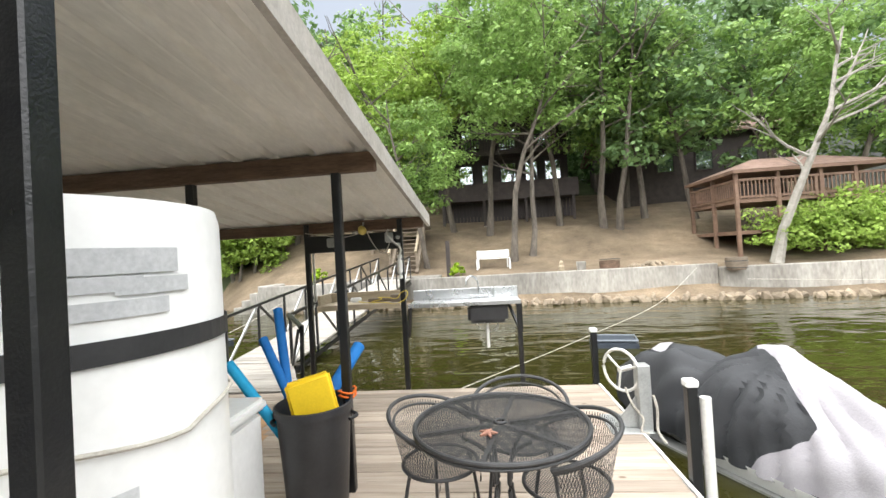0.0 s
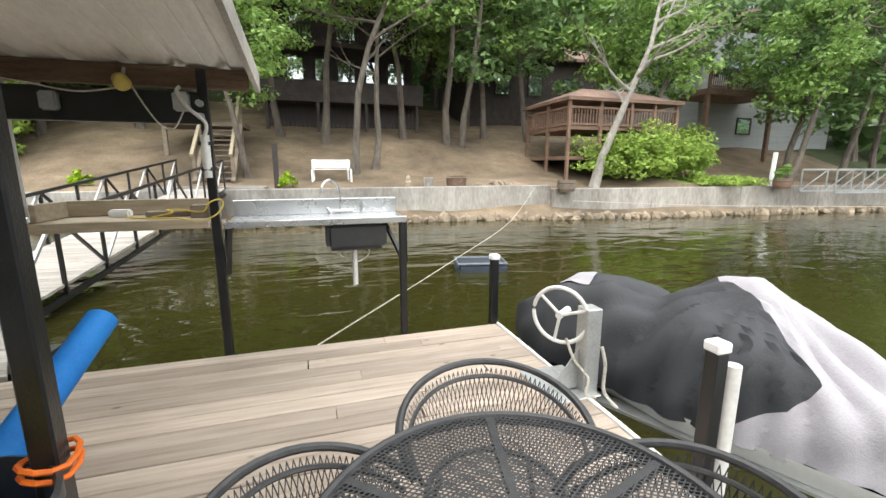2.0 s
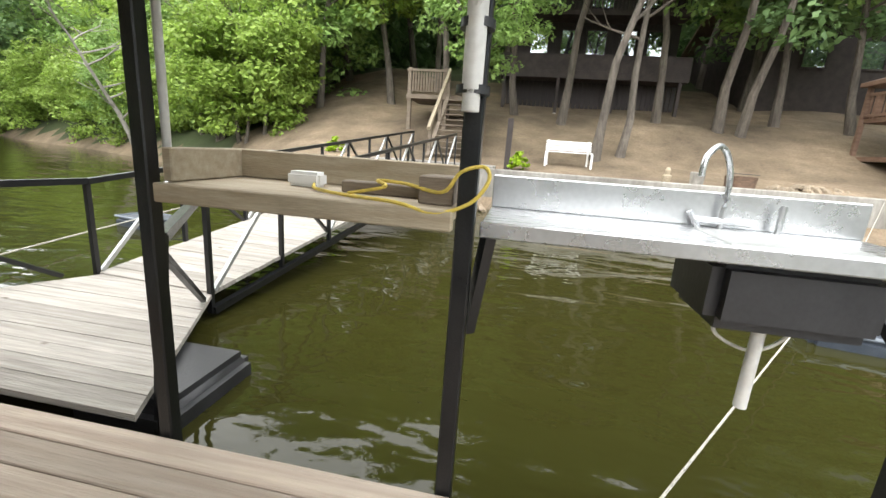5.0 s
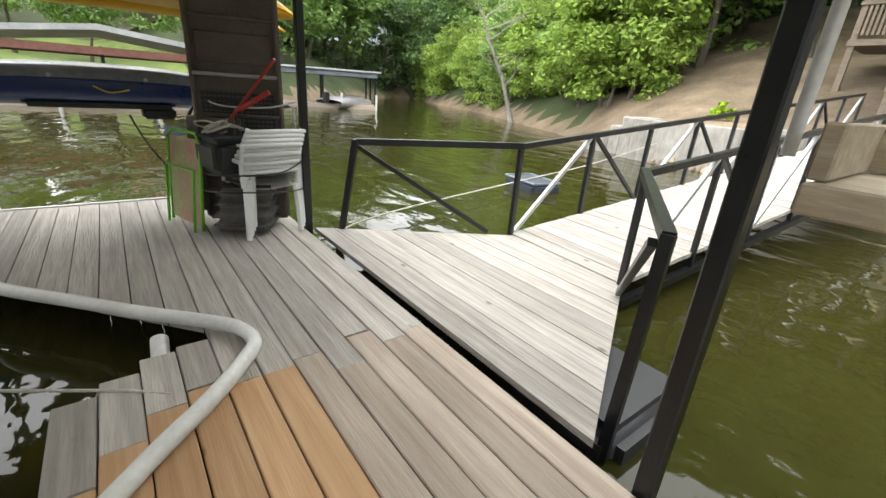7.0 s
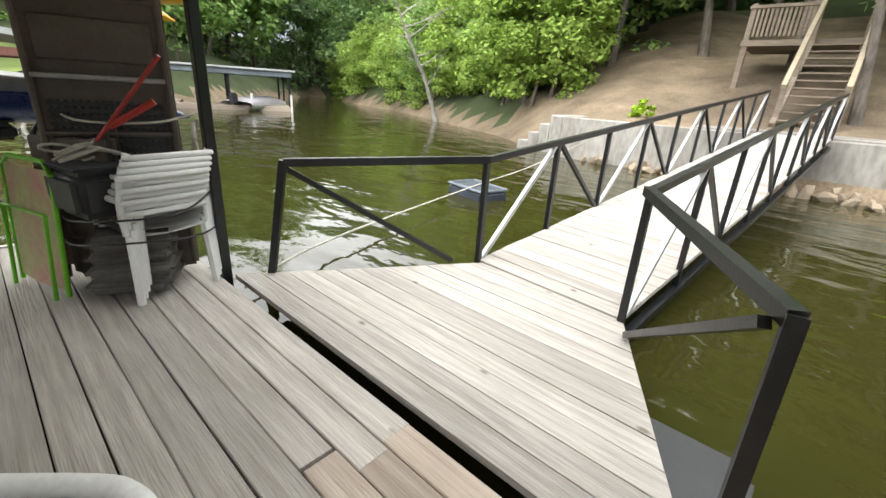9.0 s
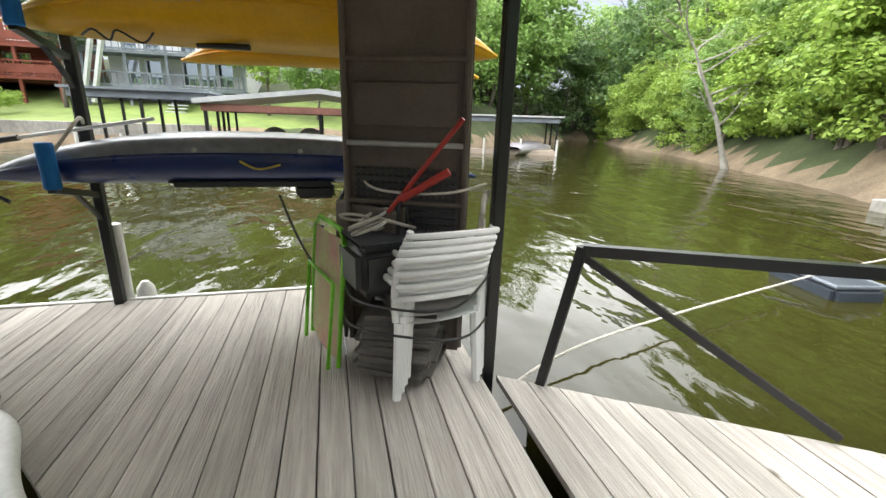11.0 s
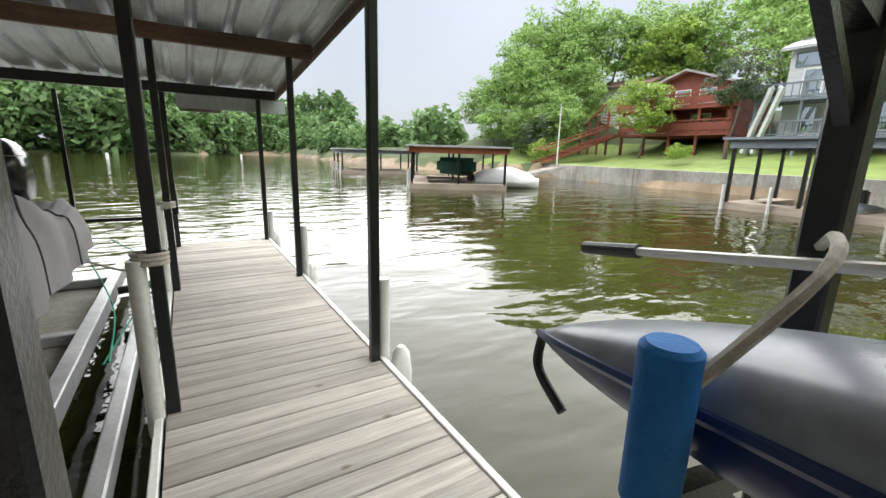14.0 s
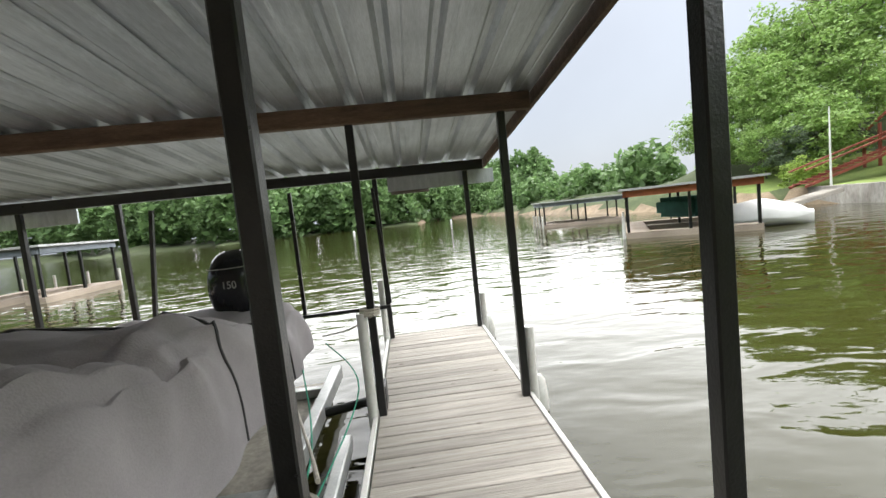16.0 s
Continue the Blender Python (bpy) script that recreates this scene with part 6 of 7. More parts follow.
spots = []
for i in range(46):
    x = -60 + i * 5.2
    base = float(np.interp(x, [-60, -30, 0, 40, 120, 180], [-152, -150, -112, -108, -152, -90]))
    for row in range(3):
        spots.append((x + rng.uniform(-2, 2), base - 4 - row * 9 + rng.uniform(-2, 2), 4.2 + row * 5.2 + rng.uniform(-1.5, 2.5) + max(0, x) * 0.06, rng.uniform(4.2, 6.5)))
woods("far_woods", spots, 0.85, 900, LEAFD, "dense green woods along the far shore", 3)
spots = []
for i in range(36):
    y = -90 + i * 5.5
    for row in range(2):
        spots.append((150 + row * 9 - 0.0 * y + rng.uniform(-3, 3), y + rng.uniform(-2, 2), 4 + row * 4 + rng.uniform(-1, 2), rng.uniform(5, 7.5)))
for i in range(34):
    spots.append((-33 - rng.uniform(0, 7), -46 - i * 3.2, 1.6 + rng.uniform(-0.6, 1.4), rng.uniform(2.6, 3.8)))
for i in range(22):
    spots.append((40 + i * 5, 16 + rng.uniform(0, 6) - i * 0.3, 5 + rng.uniform(-1, 3), rng.uniform(4.5, 6.5)))
woods("side_woods", spots, 0.85, 800, LEAFD, "dense green woods on the side shores", 4)
spots = []
for i in range(30):
    for row in range(2):
        spots.append((-62 + i * 4.2 + rng.uniform(-1.5, 1.5), 47 + row * 6 + rng.uniform(-2, 2) + (8 if i < 9 else 0), 9 + row * 6 + rng.uniform(-2, 2), rng.uniform(4.6, 6.2)))
for i in range(26):
    spots.append((-20 + i * 2.3, 40 + rng.uniform(-1.5, 1.5), 8 + rng.uniform(-1.5, 2.5), rng.uniform(3.0, 4.0)))
woods("hill_woods", spots, 0.5, 700, LEAFD, "dense dark green woods on the hill behind the houses", 5)

# ---- kayak rack on the finger ----
def noodle(a, b, r=0.05):
    bm = B()
    bar(bm, a, b, r, 20)
    soften(bm, 0.008)
    return solid("foam_sleeve", bm, BLUEFOAM, "blue foam sleeve on a kayak rack arm", "foam sleeve", "rack sleeves", smooth=True)


for y in (2.75, 4.95):
    for z in (0.9, 1.74):
        bm = B()
        bar(bm, (-6.93, y, z - 0.12), (-6.4, y, z), 0.02, square=True)
        bar(bm, (-6.9, y, z - 0.3), (-6.62, y, z - 0.06), 0.012, square=True)
        solid("rack_arm", bm, BLACK, "black steel kayak rack arm on a post", "rack arm", "rack arms")
        noodle((-6.42, y, z), (-6.42, y, z + 0.26), 0.042)
post(-6.93, 4.95, z1=2.3)


def kayak(name, label, y0, y1, x, z, w, h, low, top, tilt):
    k = thing(name, (x, 0, z), label, "kayak", "kayaks on the rack")
    L = y1 - y0

    def form(u):
        return max(0.02, (1 - abs(2 * u - 1) ** 2.6)) ** 0.75

    def skin(u, v, grow=1.0):
        a = 2 * math.pi * v
        f = form(u)
        rocker = 0.13 * (abs(2 * u - 1) ** 2.5)
        c, s = math.cos(a), math.sin(a)
        px = w * f * (abs(c) ** 0.75) * (1 if c > 0 else -1) * grow
        pz = (h * f * (abs(s) ** 0.85) * (1 if s > 0 else -1)) * grow
        if s > 0:
            pz *= 1.02 - 0.14 * abs(math.cos(3 * a)) * f
        t = radians(tilt)
        return (px * math.cos(t) - pz * math.sin(t), y0 + L * u, px * math.sin(t) + pz * math.cos(t) - rocker)

    bm = B()
    grid(bm, lambda u, v: skin(u, 0.5 + 0.5 * v), 40, 16)
    part("hull", bm, low, k, "", True)
    bm = B()
    grid(bm, lambda u, v: skin(u, 0.5 * v), 40, 16)
    part("hull_bottom", bm, top, k, "", True)
    bm = B()
    for v in (0.0, 0.5):
        pipe(bm, [skin(i / 40, v, 1.01) for i in range(41)], 0.012, 6)
    part("gunwale", bm, low, k, "", True)
    return k, skin


k1, f1 = kayak("blue_kayak", "navy blue and worn grey kayak lying upside down on the rack", 2.28, 5.35, -6.66, 1.07, 0.27, 0.165, BLUEHULL, GREYHULL, 8)
bm = B()
box(bm, -0.16, 0.18, 3.3, 4.3, -0.178, -0.11)
soften(bm, 0.03, 2)
part("seat", bm, BLACKPLASTIC, k1, "black seat and cockpit rim", True)
bm = B()
box(bm, -0.1, 0.15, 4.05, 4.3, -0.26, -0.17)
soften(bm, 0.02, 3)
part("seat_back", bm, BLACKPLASTIC, k1, "", True)
bm = B()
pipe(bm, smooth_path([(0.285, 3.75, -0.0), (0.3, 3.85, -0.045), (0.29, 3.98, -0.02)]), 0.007, 6)
part("deck_line", bm, YROPE, k1, "yellow cord")
bm = B()
pipe(bm, smooth_path([(0.02, 2.3, -0.12), (0.05, 2.32, -0.2), (0.06, 2.42, -0.27)]), 0.013, 8)
part("grab_handle", bm, BLACKPLASTIC, k1, "black strap handle", True)
for y in (3.5, 4.1):
    bm = B()
    bar(bm, (0.25, y, 0.06), (0.262, y + 0.002, 0.06), 0.016, 10)
    part("drain_plug", bm, ALU, k1)
k2, f2 = kayak("yellow_kayak", "bright yellow kayak lying on the upper rack", 2.6, 5.45, -6.62, 1.92, 0.3, 0.19, YELLOW, YELLOW, 4)
bm = B()
pipe(bm, smooth_path([(0.12, 3.0, -0.19), (0.18, 3.08, -0.165), (0.15, 3.14, -0.21), (0.2, 3.2, -0.165), (0.16, 3.3, -0.215), (0.22, 3.38, -0.17)]), 0.006, 6)
bar(bm, (0.05, 3.55, -0.19), (0.15, 3.85, -0.2), 0.018)
part("bungee", bm, BLACKPLASTIC, k2)
bm = B()
for i, wd in enumerate((0.03, 0.03, 0.028, 0.03, 0.03, 0.03)):
    pts = [f2((3.42 + i * 0.04 + j * 0.008 - 2.6) / 2.85, 0.985 + 0.012 * ((i + j) % 2), 1.004) for j in range(4)]
    pipe(bm, pts, 0.004, 5)
part("lettering_bars", bm, GREYPRINT, k2, "small pale lettering")
k3, f3 = kayak("yellow_kayak", "second yellow kayak behind the first on the upper rack", 3.3, 5.5, -7.15, 1.83, 0.24, 0.13, YELLOW, YELLOW, -6)
bm = B()
bar(bm, (-6.9, 2.37, 1.16), (-6.74, 3.2, 1.3), 0.012)
solid("paddle_shaft", bm, PVC, "pale paddle shaft lying on the kayak", "paddle")
bm = B()
bar(bm, (-6.94, 2.16, 1.125), (-6.9, 2.37, 1.16), 0.02, 12)
solid("paddle_grip", bm, BLACKPLASTIC, "black foam grip of a paddle", "paddle grip")
bm = B()
pipe(bm, smooth_path([(-6.4, 2.75, 1.05), (-6.55, 2.85, 1.26), (-6.75, 2.8, 1.29), (-6.93, 2.72, 1.22)]), 0.01, 6)
solid("kayak_rope", bm, ROPE, "pale rope lashing the kayak to the post", "rope")
bm = B()
pipe(bm, smooth_path([(-6.45, 3.95, 0.85), (-6.35, 4.05, 0.6), (-6.1, 4.2, 0.35), (-5.95, 4.2, 0.2)]), 0.008, 6)
solid("kayak_strap", bm, BLACKPLASTIC, "black strap from the kayak to the folded chairs", "strap")

# ---- folded furniture at the deck corner ----
br = thing("folding_table", (-5.80, 4.68, 0), "tall brown resin folding table standing on end", "folding table", rz=68)
bm = B()
box(bm, -0.33, 0.33, -0.05, 0.0, 0.05, 2.1)
soften(bm, 0.02, 2)
part("tabletop", bm, BROWNPLASTIC, br)
for x in (-0.31, 0.31):
    bm = B()
    bar(bm, (x, -0.075, 0.1), (x, -0.075, 2.08), 0.018)
    part("leg_tube", bm, BROWNPLASTIC, br)
for i, z in enumerate((0.32, 0.92, 1.22, 1.62, 1.95)):
    bm = B()
    bar(bm, (-0.3, -0.085, z), (0.3, -0.085, z), 0.014)
    part("cross_tube", bm, ALU if i == 2 else BROWNPLASTIC, br)
bm = B()
box(bm, -0.27, 0.27, -0.072, -0.05, 1.3, 1.52)
part("panel", soften(bm, 0.01), BROWNPLASTIC, br)
bm = B()
for i in range(14):
    box(bm, -0.27, 0.27, -0.068, -0.05, 0.6 + i * 0.036, 0.622 + i * 0.036)
for i in range(16):
    box(bm, -0.26 + i * 0.034, -0.25 + i * 0.034, -0.066, -0.05, 0.6, 1.1)
part("vent_grid", bm, BLACKPLASTIC, br)
for i, (x, y) in enumerate(((-5.86, 4.48), (-5.78, 4.42))):
    fc = thing("folded_chair", (x, y, 0), "folded dark sling chair leaning on the folding table", "folding chair", "folded chairs", rz=38)
    for s in (-0.24, 0.24):
        bm = B()
        pipe(bm, smooth_path([(s, 0, 0.0), (s, 0.04, 0.45), (s * 0.95, 0.05, 0.85), (s * 0.8, 0.1, 0.98)]), 0.013, 8)
        part("frame_tube", bm, BLACK, fc)
    bm = B()
    box(bm, -0.23, 0.23, 0.02, 0.05, 0.12, 0.9)
    part("sling", soften(bm, 0.01), BROWNPLASTIC, fc)
lc = thing("beach_chair", (-5.90, 4.2, 0), "folded lime-green beach chair with a striped sling", "beach chair", rz=18)
bm = B()
pipe(bm, [(-0.25, 0, 0.02), (-0.25, 0.06, 0.72), (-0.18, 0.07, 0.78), (0.18, 0.07, 0.78), (0.25, 0.06, 0.72), (0.25, 0, 0.02)], 0.014, 8)
part("frame_tube", bm, LIME, lc, "", True)
bm = B()
pipe(bm, [(-0.22, -0.05, 0.01), (-0.22, 0.0, 0.5), (0.22, 0.0, 0.5), (0.22, -0.05, 0.01)], 0.012, 8)
part("leg_tube", bm, LIME, lc, "", True)
bm = B()
grid(bm, lambda u, v: (-0.24 + 0.48 * u, 0.06 * v - 0.02 * math.sin(math.pi * u), 0.06 + 0.68 * v), 10, 12)
part("sling", bm, SLING, lc, "faded striped fabric", True)
bm = B()
pipe(bm, smooth_path([(-0.27, 0.1, 0.7), (-0.27, 0.12, 0.4), (-0.26, 0.1, 0.05)]), 0.012, 8)
part("arm_tube", bm, mat("purple_tube", (0.08, 0.03, 0.2), None, 0.5), lc)

st = [thing("stacking_chair", (-5.57, 4.74, 0.0), "white plastic stacking chair in a stack of four", "chair", "stacked white chairs", rz=-80)]
st[0].scale = (0.86, 0.86, 0.95)
bm = B()
grid(bm, lambda u, v: (-0.24 + 0.48 * u, -0.22 + 0.44 * v, 0.43 - 0.02 * math.sin(math.pi * u)), 8, 8)
bmesh.ops.solidify(bm, geom=bm.faces[:], thickness=0.018)
part("seat", bm, WHITE, st[0], "", True)
for i in range(4):
    bm = B()
    z = 0.56 + i * 0.072
    pipe(bm, [(0.25 * math.sin(radians(a)) * (1 + 0.03 * i), 0.2 + 0.06 * math.cos(radians(a)) + 0.02 * i, z + 0.01 * math.cos(radians(a))) for a in range(-88, 89, 11)], 0.017, 8)
    part("back_slat", bm, WHITE, st[0], "", True)
for s in (-1, 1):
    bm = B()
    pipe(bm, smooth_path([(s * 0.26, 0.2, 0.44), (s * 0.265, 0.2, 0.6), (s * 0.25, 0.25, 0.8)]), 0.02, 8)
    part("back_post", bm, WHITE, st[0], "", True)
    bm = B()
    pipe(bm, smooth_path([(s * 0.26, 0.2, 0.64), (s * 0.29, 0.0, 0.65), (s * 0.28, -0.2, 0.62), (s * 0.26, -0.24, 0.43)]), 0.02, 8)
    part("armrest", bm, WHITE, st[0], "", True)
    for y in (-0.2, 0.2):
        bm = B()
        v = [(s * 0.21, y * 0.85), (s * 0.26, y * 0.85), (s * 0.26, y * 1.15), (s * 0.235, y * 1.15)]
        bar(bm, (s * 0.26, y * 1.12, 0.0), (s * 0.235, y, 0.43), 0.026, 6, 0.032)
        part("leg", bm, WHITE, st[0], "", True)
for i in (1, 2, 3):
    copy_thing(st[0], pose(-5.57 - 0.015 * i, 4.74 + 0.018 * i, 0.032 * i, 0, 0, -80))
for i in range(4):
    bm = B()
    z = 0.03 + i * 0.09
    box(bm, -0.24, 0.24, -0.22, 0.22, 0, 0.095, pose(-5.66 + 0.015 * (i % 2), 4.64, z, 0, 0, -30 + 5 * i))
    soften(bm, 0.04, 3)
    solid("cushion", bm, GREYCUSHION, "grey-brown seat cushion in a pile on the deck", "cushion", "piled cushions", smooth=True)
bag = thing("tool_bag", (-5.62, 4.54, 0.5), "black soft cooler bag on the stacked chairs with coiled rope", "bag", rz=-75)
bm = B()
box(bm, -0.24, 0.2, -0.2, 0.16, 0.0, 0.26)
soften(bm, 0.05, 3)
part("body", bm, BLACKPLASTIC, bag, "", True)
bm = B()
box(bm, -0.23, 0.19, -0.19, 0.15, 0.262, 0.28)
soften(bm, 0.012, 2)
part("lid", bm, mat("dark_grey_fabric", (0.05, 0.052, 0.058), None, 0.8), bag)
bm = B()
rd = random.Random(4)
for i in range(9):
    cx, cy = rd.uniform(-0.1, 0.16), rd.uniform(-0.12, 0.12)
    r0, tl = rd.uniform(0.05, 0.09), rd.uniform(-0.6, 0.6)
    pipe(bm, [(cx + r0 * math.cos(a * 0.52), cy + r0 * 0.8 * math.sin(a * 0.52), 0.31 + 0.03 * math.sin(a * 0.52 + tl * 3) + 0.008 * i) for a in range(12)], 0.008, 6, True)
part("rope_coil", bm, ROPE, bag, "white coiled rope")
bm = B()
bar(bm, (-5.6, 4.55, 0.9), (-5.38, 4.85, 1.35), 0.012)
bar(bm, (-5.5, 4.6, 0.98), (-5.4, 4.8, 1.12), 0.018)
solid("red_handle_tool", bm, REDPAINT, "red-handled tool strapped to the folding table", "tool")
line([(-5.98, 4.5, 1.35), (-5.95, 4.45, 1.08), (-5.7, 4.5, 1.0), (-5.52, 4.8, 1.0), (-5.5, 5.02, 1.05)], 0.007, "pale rope tied round the stacked furniture")
line([(-5.95, 4.3, 0.62), (-5.72, 4.33, 0.5), (-5.38, 4.4, 0.52), (-5.15, 4.75, 0.56), (-5.45, 5.05, 0.6)], 0.006, "black cord tied round the stacked furniture", BLACKPLASTIC)
line([(-5.95, 4.32, 0.42), (-5.7, 4.32, 0.36), (-5.36, 4.38, 0.4), (-5.14, 4.78, 0.42), (-5.45, 5.05, 0.36)], 0.006, "black cord tied round the stacked furniture", BLACKPLASTIC)
bm = B()
pipe(bm, smooth_path([(-5.47, 5.0, 1.0), (-5.42, 4.98, 0.92), (-5.44, 5.0, 0.75), (-5.47, 5.03, 0.7), (-5.5, 5.0, 0.85), (-5.5, 5.03, 1.02)]), 0.013, 8)
solid("post_rope", bm, ROPE, "thick pale rope looped on a post", "rope")

# ---- boat on its lift in the slip ----
lift = thing("boat_lift", (-4.1, -0.9, 0), "aluminium boat lift with long dull tanks and rails", "boat lift")
for x in (-0.62, 0.62):
    bm = B()
    box(bm, x - 0.34, x + 0.34, -2.0, 2.3, -0.5, -0.06)
    soften(bm, 0.06, 2)
    part("tank", bm, TANK, lift, "dull brown-grey lift tank", True)
for x in (-1.02, 1.02):
    bm = B()
    box(bm, x - 0.05, x + 0.05, -2.1, 2.4, -0.08, 0.06)
    part("rail", soften(bm, 0.008), ALU, lift)
for y in (-1.6, 0.0, 1.5):
    bm = B()
    box(bm, -1.0, 1.0, y - 0.05, y + 0.05, -0.055, 0.03)
    part("cross_beam", soften(bm, 0.008), ALU, lift)
for y in (-1.2, 0.4):
    for s in (-1, 1):
        bm = B()
        bar(bm, (s * 0.35, y, 0.02), (s * 0.62, y, 0.16), 0.03, square=True)
        part("bunk_arm", bm, ALU, lift)
bm = B()
bar(bm, (-1.1, -1.0, 0.03), (-1.58, -1.1, 0.05), 0.04, 12)
part("pivot_bar", bm, BLACK, lift, "black pivot bar")
bm = B()
box(bm, -1.37, -1.29, -0.6, 2.3, -0.1, 0.02)
part("guide_rail", soften(bm, 0.01), ALU, lift)
bm = B()
box(bm, -1.62, -1.5, -1.2, -0.95, -0.2, 0.22)
part("gear_box", soften(bm, 0.03, 2), BLACKPLASTIC, lift, "", True)
boat = thing("covered_boat", (-3.95, -0.7, 0.2), "motor boat under a mauve-grey fabric cover on a lift", "boat")


def boat_skin(u, v):
    """u from stern to bow, v across."""
    y = -2.35 + 4.6 * u
    w = 0.98 * (1 - max(0, (u - 0.6) / 0.4) ** 2 * 0.75) * (0.93 + 0.07 * min(1, u * 6))
    peak = float(np.interp(u, [0, 0.08, 0.16, 0.3, 0.5, 0.7, 0.9, 1], [0.62, 0.68, 0.58, 0.8, 1.0, 1.0, 0.85, 0.6]))
    a = math.pi * v
    c, s = math.cos(a), math.sin(a)
    x = w * (abs(c) ** 0.42) * (1 if c > 0 else -1)
    z = 0.1 + (peak - 0.1) * (s ** 0.55)
    ridge = abs(math.sin(math.pi * (u * 3.2 + 0.2)))
    wr = 0.03 * math.sin(34 * v + 9 * u + 4 * math.sin(6 * u)) * s * (0.4 + u) + 0.02 * math.sin(70 * v + 15 * u) * s + 0.07 * noise.noise((u * 7, v * 9, 3.3))
    ang = math.atan2(y - 0.2, x)
    wr += 0.045 * (abs(math.sin(9 * ang + 0.5 * math.sin(3 * y))) - 0.5) * min(1, math.hypot(x, y - 0.2) / 0.6)
    wr *= min(1.0, 2.5 * s)
    rays = math.atan2(y - 0.2, 1.25 - z)
    x += 0.03 * math.sin(13 * rays + 1.5 * math.sin(3 * y)) * min(1.0, 6 * v, 6 * (1 - v)) * (abs(c) ** 2)
    skirt = -0.03 * max(0, abs(c) - 0.9) / 0.1
    return (x * (1 + 0.03 * math.sin(37 * u + 8 * v)), y, z - 0.10 * (1 - ridge) * s + wr + skirt)


bm = B()
grid(bm, boat_skin, 90, 60)
part("cover", bm, BOATCOVER, boat, "", True)
bm = B()
grid(bm, lambda u, v: (0.72 * (1 - max(0, (u - 0.22) / 0.8) ** 1.5 * 0.9) * math.cos(math.pi * v), -2.3 + 4.5 * u, 0.12 - 0.3 * math.sin(math.pi * v) ** 0.7 * (1 - 0.5 * u)), 30, 14)
part("hull", bm, mat("grey_hull", (0.3, 0.3, 0.31), None, 0.35), boat, "", True)
for u0 in (0.2, 0.42):
    bm = B()
    pipe(bm, [Vector(boat_skin(u0 + 0.015 * math.sin(0.3 * j), j / 30)) + Vector((0, 0, 0.012)) for j in range(1, 31)], 0.011, 6)
    part("strap", bm, BLACKPLASTIC, boat, "black tie-down strap")
ob_ = thing("outboard_motor", (-4.3, -2.85, 0.36), "black outboard motor marked 150", "outboard motor")
bm = B()


def cowl(u, v):
    """A boxy rounded engine cover, a little longer towards its top."""
    c, q = math.cos(2 * math.pi * v), math.sin(2 * math.pi * v)
    k = max(0.02, math.sin(math.pi * (0.2 + 0.79 * u))) ** 0.32
    return (0.19 * math.copysign(abs(c) ** 0.6, c) * k, 0.02 + (0.25 + 0.05 * u) * math.copysign(abs(q) ** 0.6, q) * k, 0.42 + 0.52 * u)


grid(bm, cowl, 18, 32, True)
bmesh.ops.scale(bm, vec=(1.25, 1.25, 1.15), verts=bm.verts)
part("cowl", bm, mat("gloss_black", (0.012, 0.014, 0.018), (0.02, 0.022, 0.026), 0.15, scale=3, bump=0.0), ob_, "", True)
bm = B()
box(bm, -0.1, 0.1, -0.14, 0.14, -0.75, 0.45)
soften(bm, 0.04, 2)
part("leg", bm, BLACKPLASTIC, ob_, "", True)
bm = B()
grid(bm, lambda u, v: (0.255 * math.cos(0.4 + 2.3 * v), 0.02 + 0.385 * math.sin(0.4 + 2.3 * v), 0.92 + 0.008 * u), 1, 12)
part("trim_line", bm, ALU, ob_)
tx = bpy.data.curves.new("number", "FONT")
tx.body, tx.size, tx.extrude, tx.align_x = "150", 0.1, 0.002, "CENTER"
num = new("number", tx)
num.parent = ob_
num.matrix_local = pose(-0.06, 0.43, 0.74, 90, 0, 170)
tx.materials.append(ALU)
for a, b, c in (((-5.1, -2.7, 0.4), (-5.5, -1.9, 0.2), (-5.3, -0.2, 0.02)), ((-4.95, -2.3, 0.3), (-5.25, -1.2, 0.1), (-5.4, 0.2, 0.2))):
    line([a, b, c], 0.006, "thin green line tied to the boat cover", GROPE)
line([(-5.72, -1.7, 0.85), (-5.45, -2.1, 0.66), (-5.1, -2.6, 0.5)], 0.008, "pale mooring line from a post to the boat")
line([(-5.72, 0.4, 0.85), (-5.5, -0.3, 0.6), (-5.1, -1.4, 0.45)], 0.008, "pale mooring line from a post to the boat")
for y in (0.55, -1.79):
    bm = B()
    for i in range(3):
        pipe(bm, [(-5.68 + 0.075 * math.cos(k * math.pi / 6), y + 0.01 + 0.055 * math.sin(k * math.pi / 6), 0.84 + i * 0.022) for k in range(12)], 0.011, 6, True)
    solid("post_rope", bm, ROPE, "pale rope wound round a post", "rope")

# ---- deck planks ----
PLANKS = {}


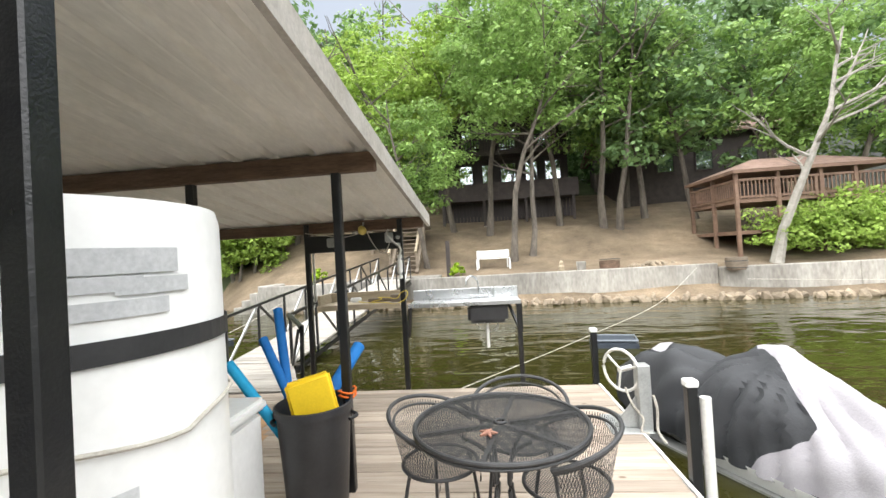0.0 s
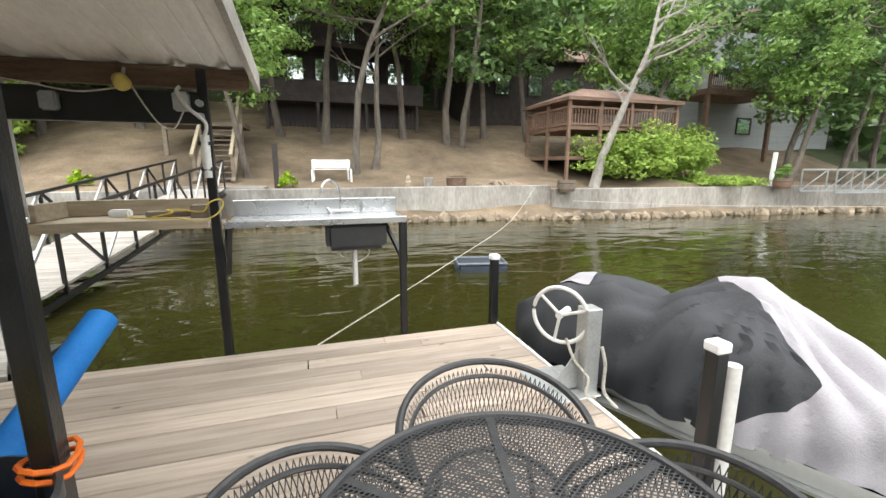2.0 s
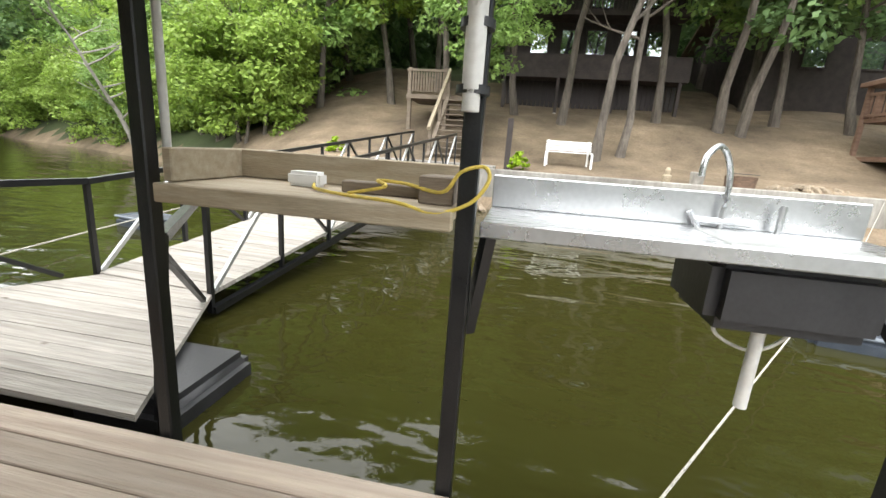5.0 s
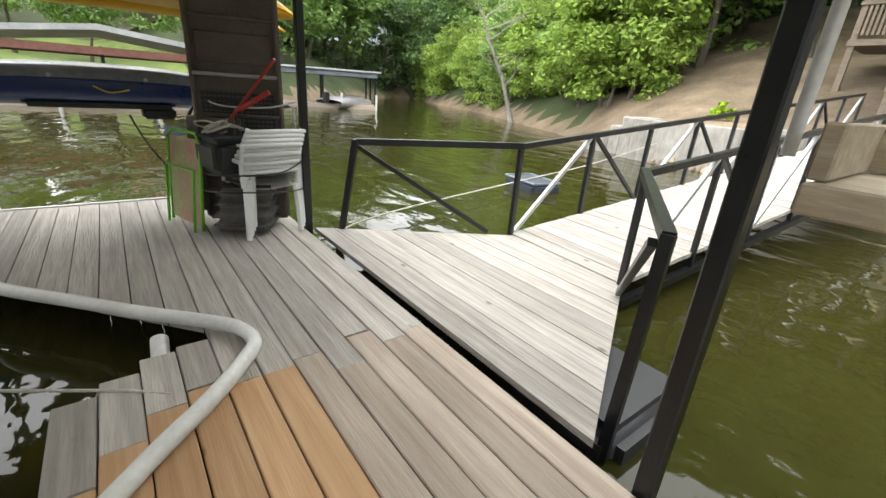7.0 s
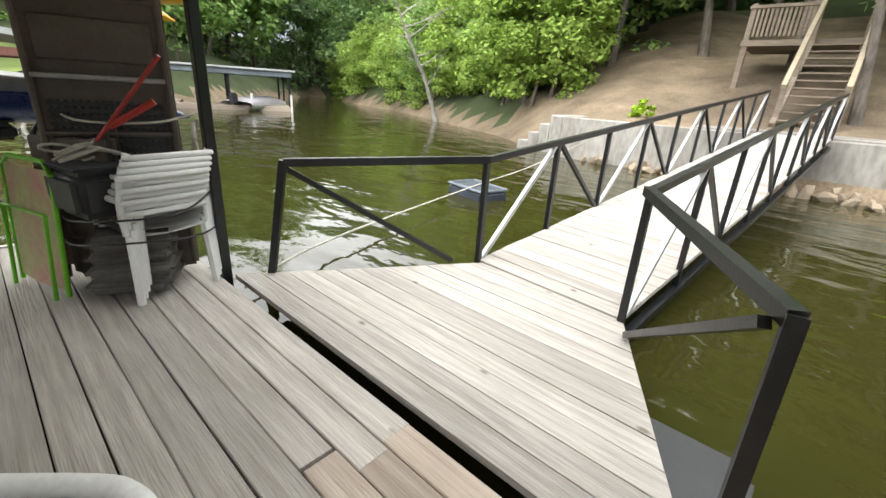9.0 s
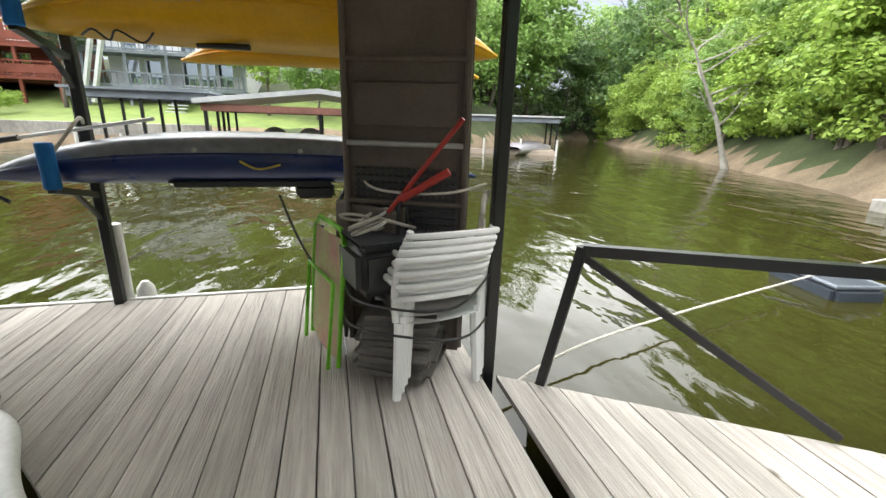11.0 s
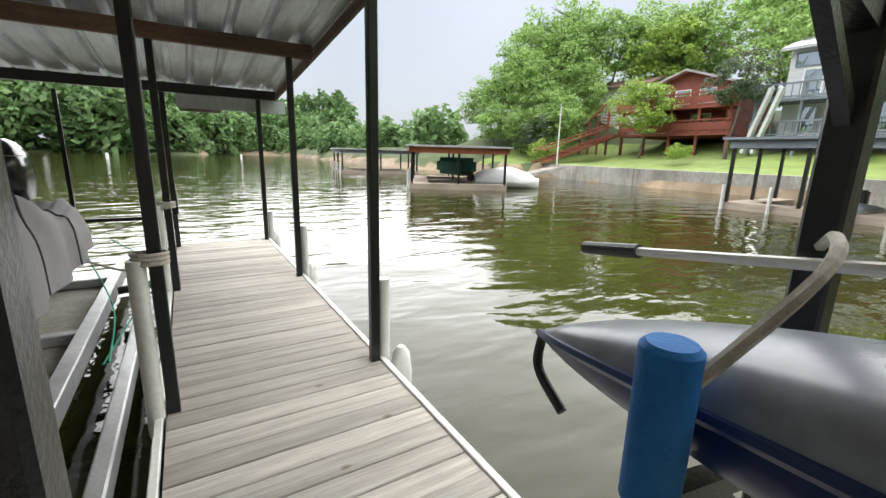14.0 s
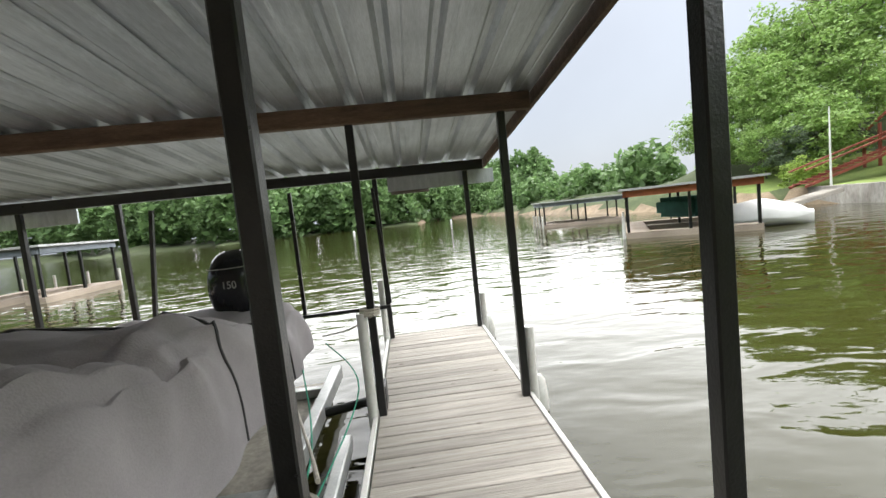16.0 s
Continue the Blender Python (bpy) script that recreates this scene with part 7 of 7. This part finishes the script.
def plank(parent, x0, x1, y, material, z=0.0, width=BW, m=None):
    """One board with eased edges from x0 to x1, its middle at y, top at z."""
    ln_ = round((x1 - x0) / 0.04) * 0.04
    key = (ln_, width, material.name)
    if key not in PLANKS:
        h, w, c = 0.036, width / 2, 0.005
        sec = [(-w, -h), (w, -h), (w, -c), (w - c, 0), (-w + c, 0), (-w, -c)]
        v = [(s * ln_ / 2, a, b) for s in (-1, 1) for a, b in sec]
        f = [(0, 1, 2, 3, 4, 5)[::-1], tuple(range(6, 12))] + [(i, (i + 1) % 6, 6 + (i + 1) % 6, 6 + i) for i in range(6)]
        me = bpy.data.meshes.new("plank")
        me.from_pydata(v, [], [q[::-1] for q in f])
        me.update()
        me.materials.append(material)
        PLANKS[key] = me
    ob = new("plank", PLANKS[key])
    ob.parent = parent
    p = pose((x0 + x1) / 2, y, z + random.uniform(-0.003, 0.002), random.uniform(-0.8, 0.8), 0, random.uniform(-0.12, 0.12))
    ob.matrix_local = (m @ p) if m else p
    return ob




def cut_plank(parent, lo, hi, y, material, z=0.0):
    """A board whose ends are sawn slanting: its x ends at the near and the far long edge."""
    w, h = BW / 2, 0.036
    cx = (lo[0] + lo[1]) / 2
    v = [(x - cx, s * w, zz) for zz in (-h, 0) for s, e in ((-1, lo), (1, hi)) for x in e]
    me = bpy.data.meshes.new("plank")
    me.from_pydata(v, [], [(0, 2, 3, 1), (4, 5, 7, 6), (0, 1, 5, 4), (2, 6, 7, 3), (0, 4, 6, 2), (1, 3, 7, 5)])
    me.materials.append(material)
    ob = new("plank", me)
    ob.parent = parent
    ob.matrix_local = pose(cx, y, z + random.uniform(-0.002, 0.002))
    return ob


def inner(y):
    return XI if y < 2.7 else -5.66 + (y - 2.7) * 1.14


random.seed(12)
gap = 0.004
row = 0
y = YF - PITCH / 2
while y > YB:
    spans = []
    jit = (0.0, 0.3, -0.62, 0.9, -0.25, 0.6, 0.1, -0.5)[row % 8]
    if 4.05 < y < 4.33:
        spans = [(XL, -3.6, GREYBOARD), (-3.6, -2.3 + 0.2 * jit, NEWBOARD), (-2.3 + 0.2 * jit, 0.2 + jit, BOARD), (0.2 + jit, XR, BOARD)]
    elif y > 4.16:
        spans = [(XL, -3.6 + jit * 0.15, GREYBOARD), (-3.6 + jit * 0.15, 0.15 + jit, BOARD), (0.15 + jit, XR, BOARD)]
    elif y > 3.45:
        cut_plank(deck, (XL, inner(y - BW / 2)), (XL, inner(y + BW / 2)), y, GREYBOARD)
        spans = [(-4.02 + max(0, 3.9 - y) * 0.6, -3.65 + max(0, 3.9 - y) * 0.95, GREYBOARD), (-3.64 + max(0, 3.9 - y) * 0.95, -2.3 + 0.2 * jit, NEWBOARD), (-2.3 + 0.2 * jit, 0.2 + jit, BOARD), (0.2 + jit, XR, BOARD)]
    else:
        if y > 2.7:
            cut_plank(deck, (XL, inner(y - BW / 2)), (XL, inner(y + BW / 2)), y, GREYBOARD)
        else:
            spans = [(XL, XI, GREYBOARD)]
        if y > -2.4:
            spans += [(-2.45, -0.2 + jit * 0.5, BOARD), (-0.2 + jit * 0.5, XR, BOARD)]
    for a, b, mt in spans:
        if b - a > 0.1:
            plank(deck, a + gap / 2, b - gap / 2, y, mt)
    row += 1
    y -= PITCH
# flared platform of the gangway
y = 5.19
while y < 6.68:
    ends = [(-5.44 + 0.94 * t, -2.54 - 0.79 * t) for t in ((y - BW / 2 - 5.12) / 1.5, (y + BW / 2 - 5.12) / 1.5)]
    cut_plank(gang, ends[0], ends[1], y, GREYBOARD, -0.002)
    y += PITCH
d = G1 - G0
ang = math.degrees(math.atan2(-d.x, d.y))
slope = math.degrees(math.atan2(d.z, math.hypot(d.x, d.y)))
n = int(d.length / PITCH)
for i in range(n):
    p = G0 + d * ((i + 0.5) / n)
    plank(gang, -0.6, 0.6, 0, GREYBOARD, 0, BW, pose(p.x, p.y, p.z, slope, 0, ang))
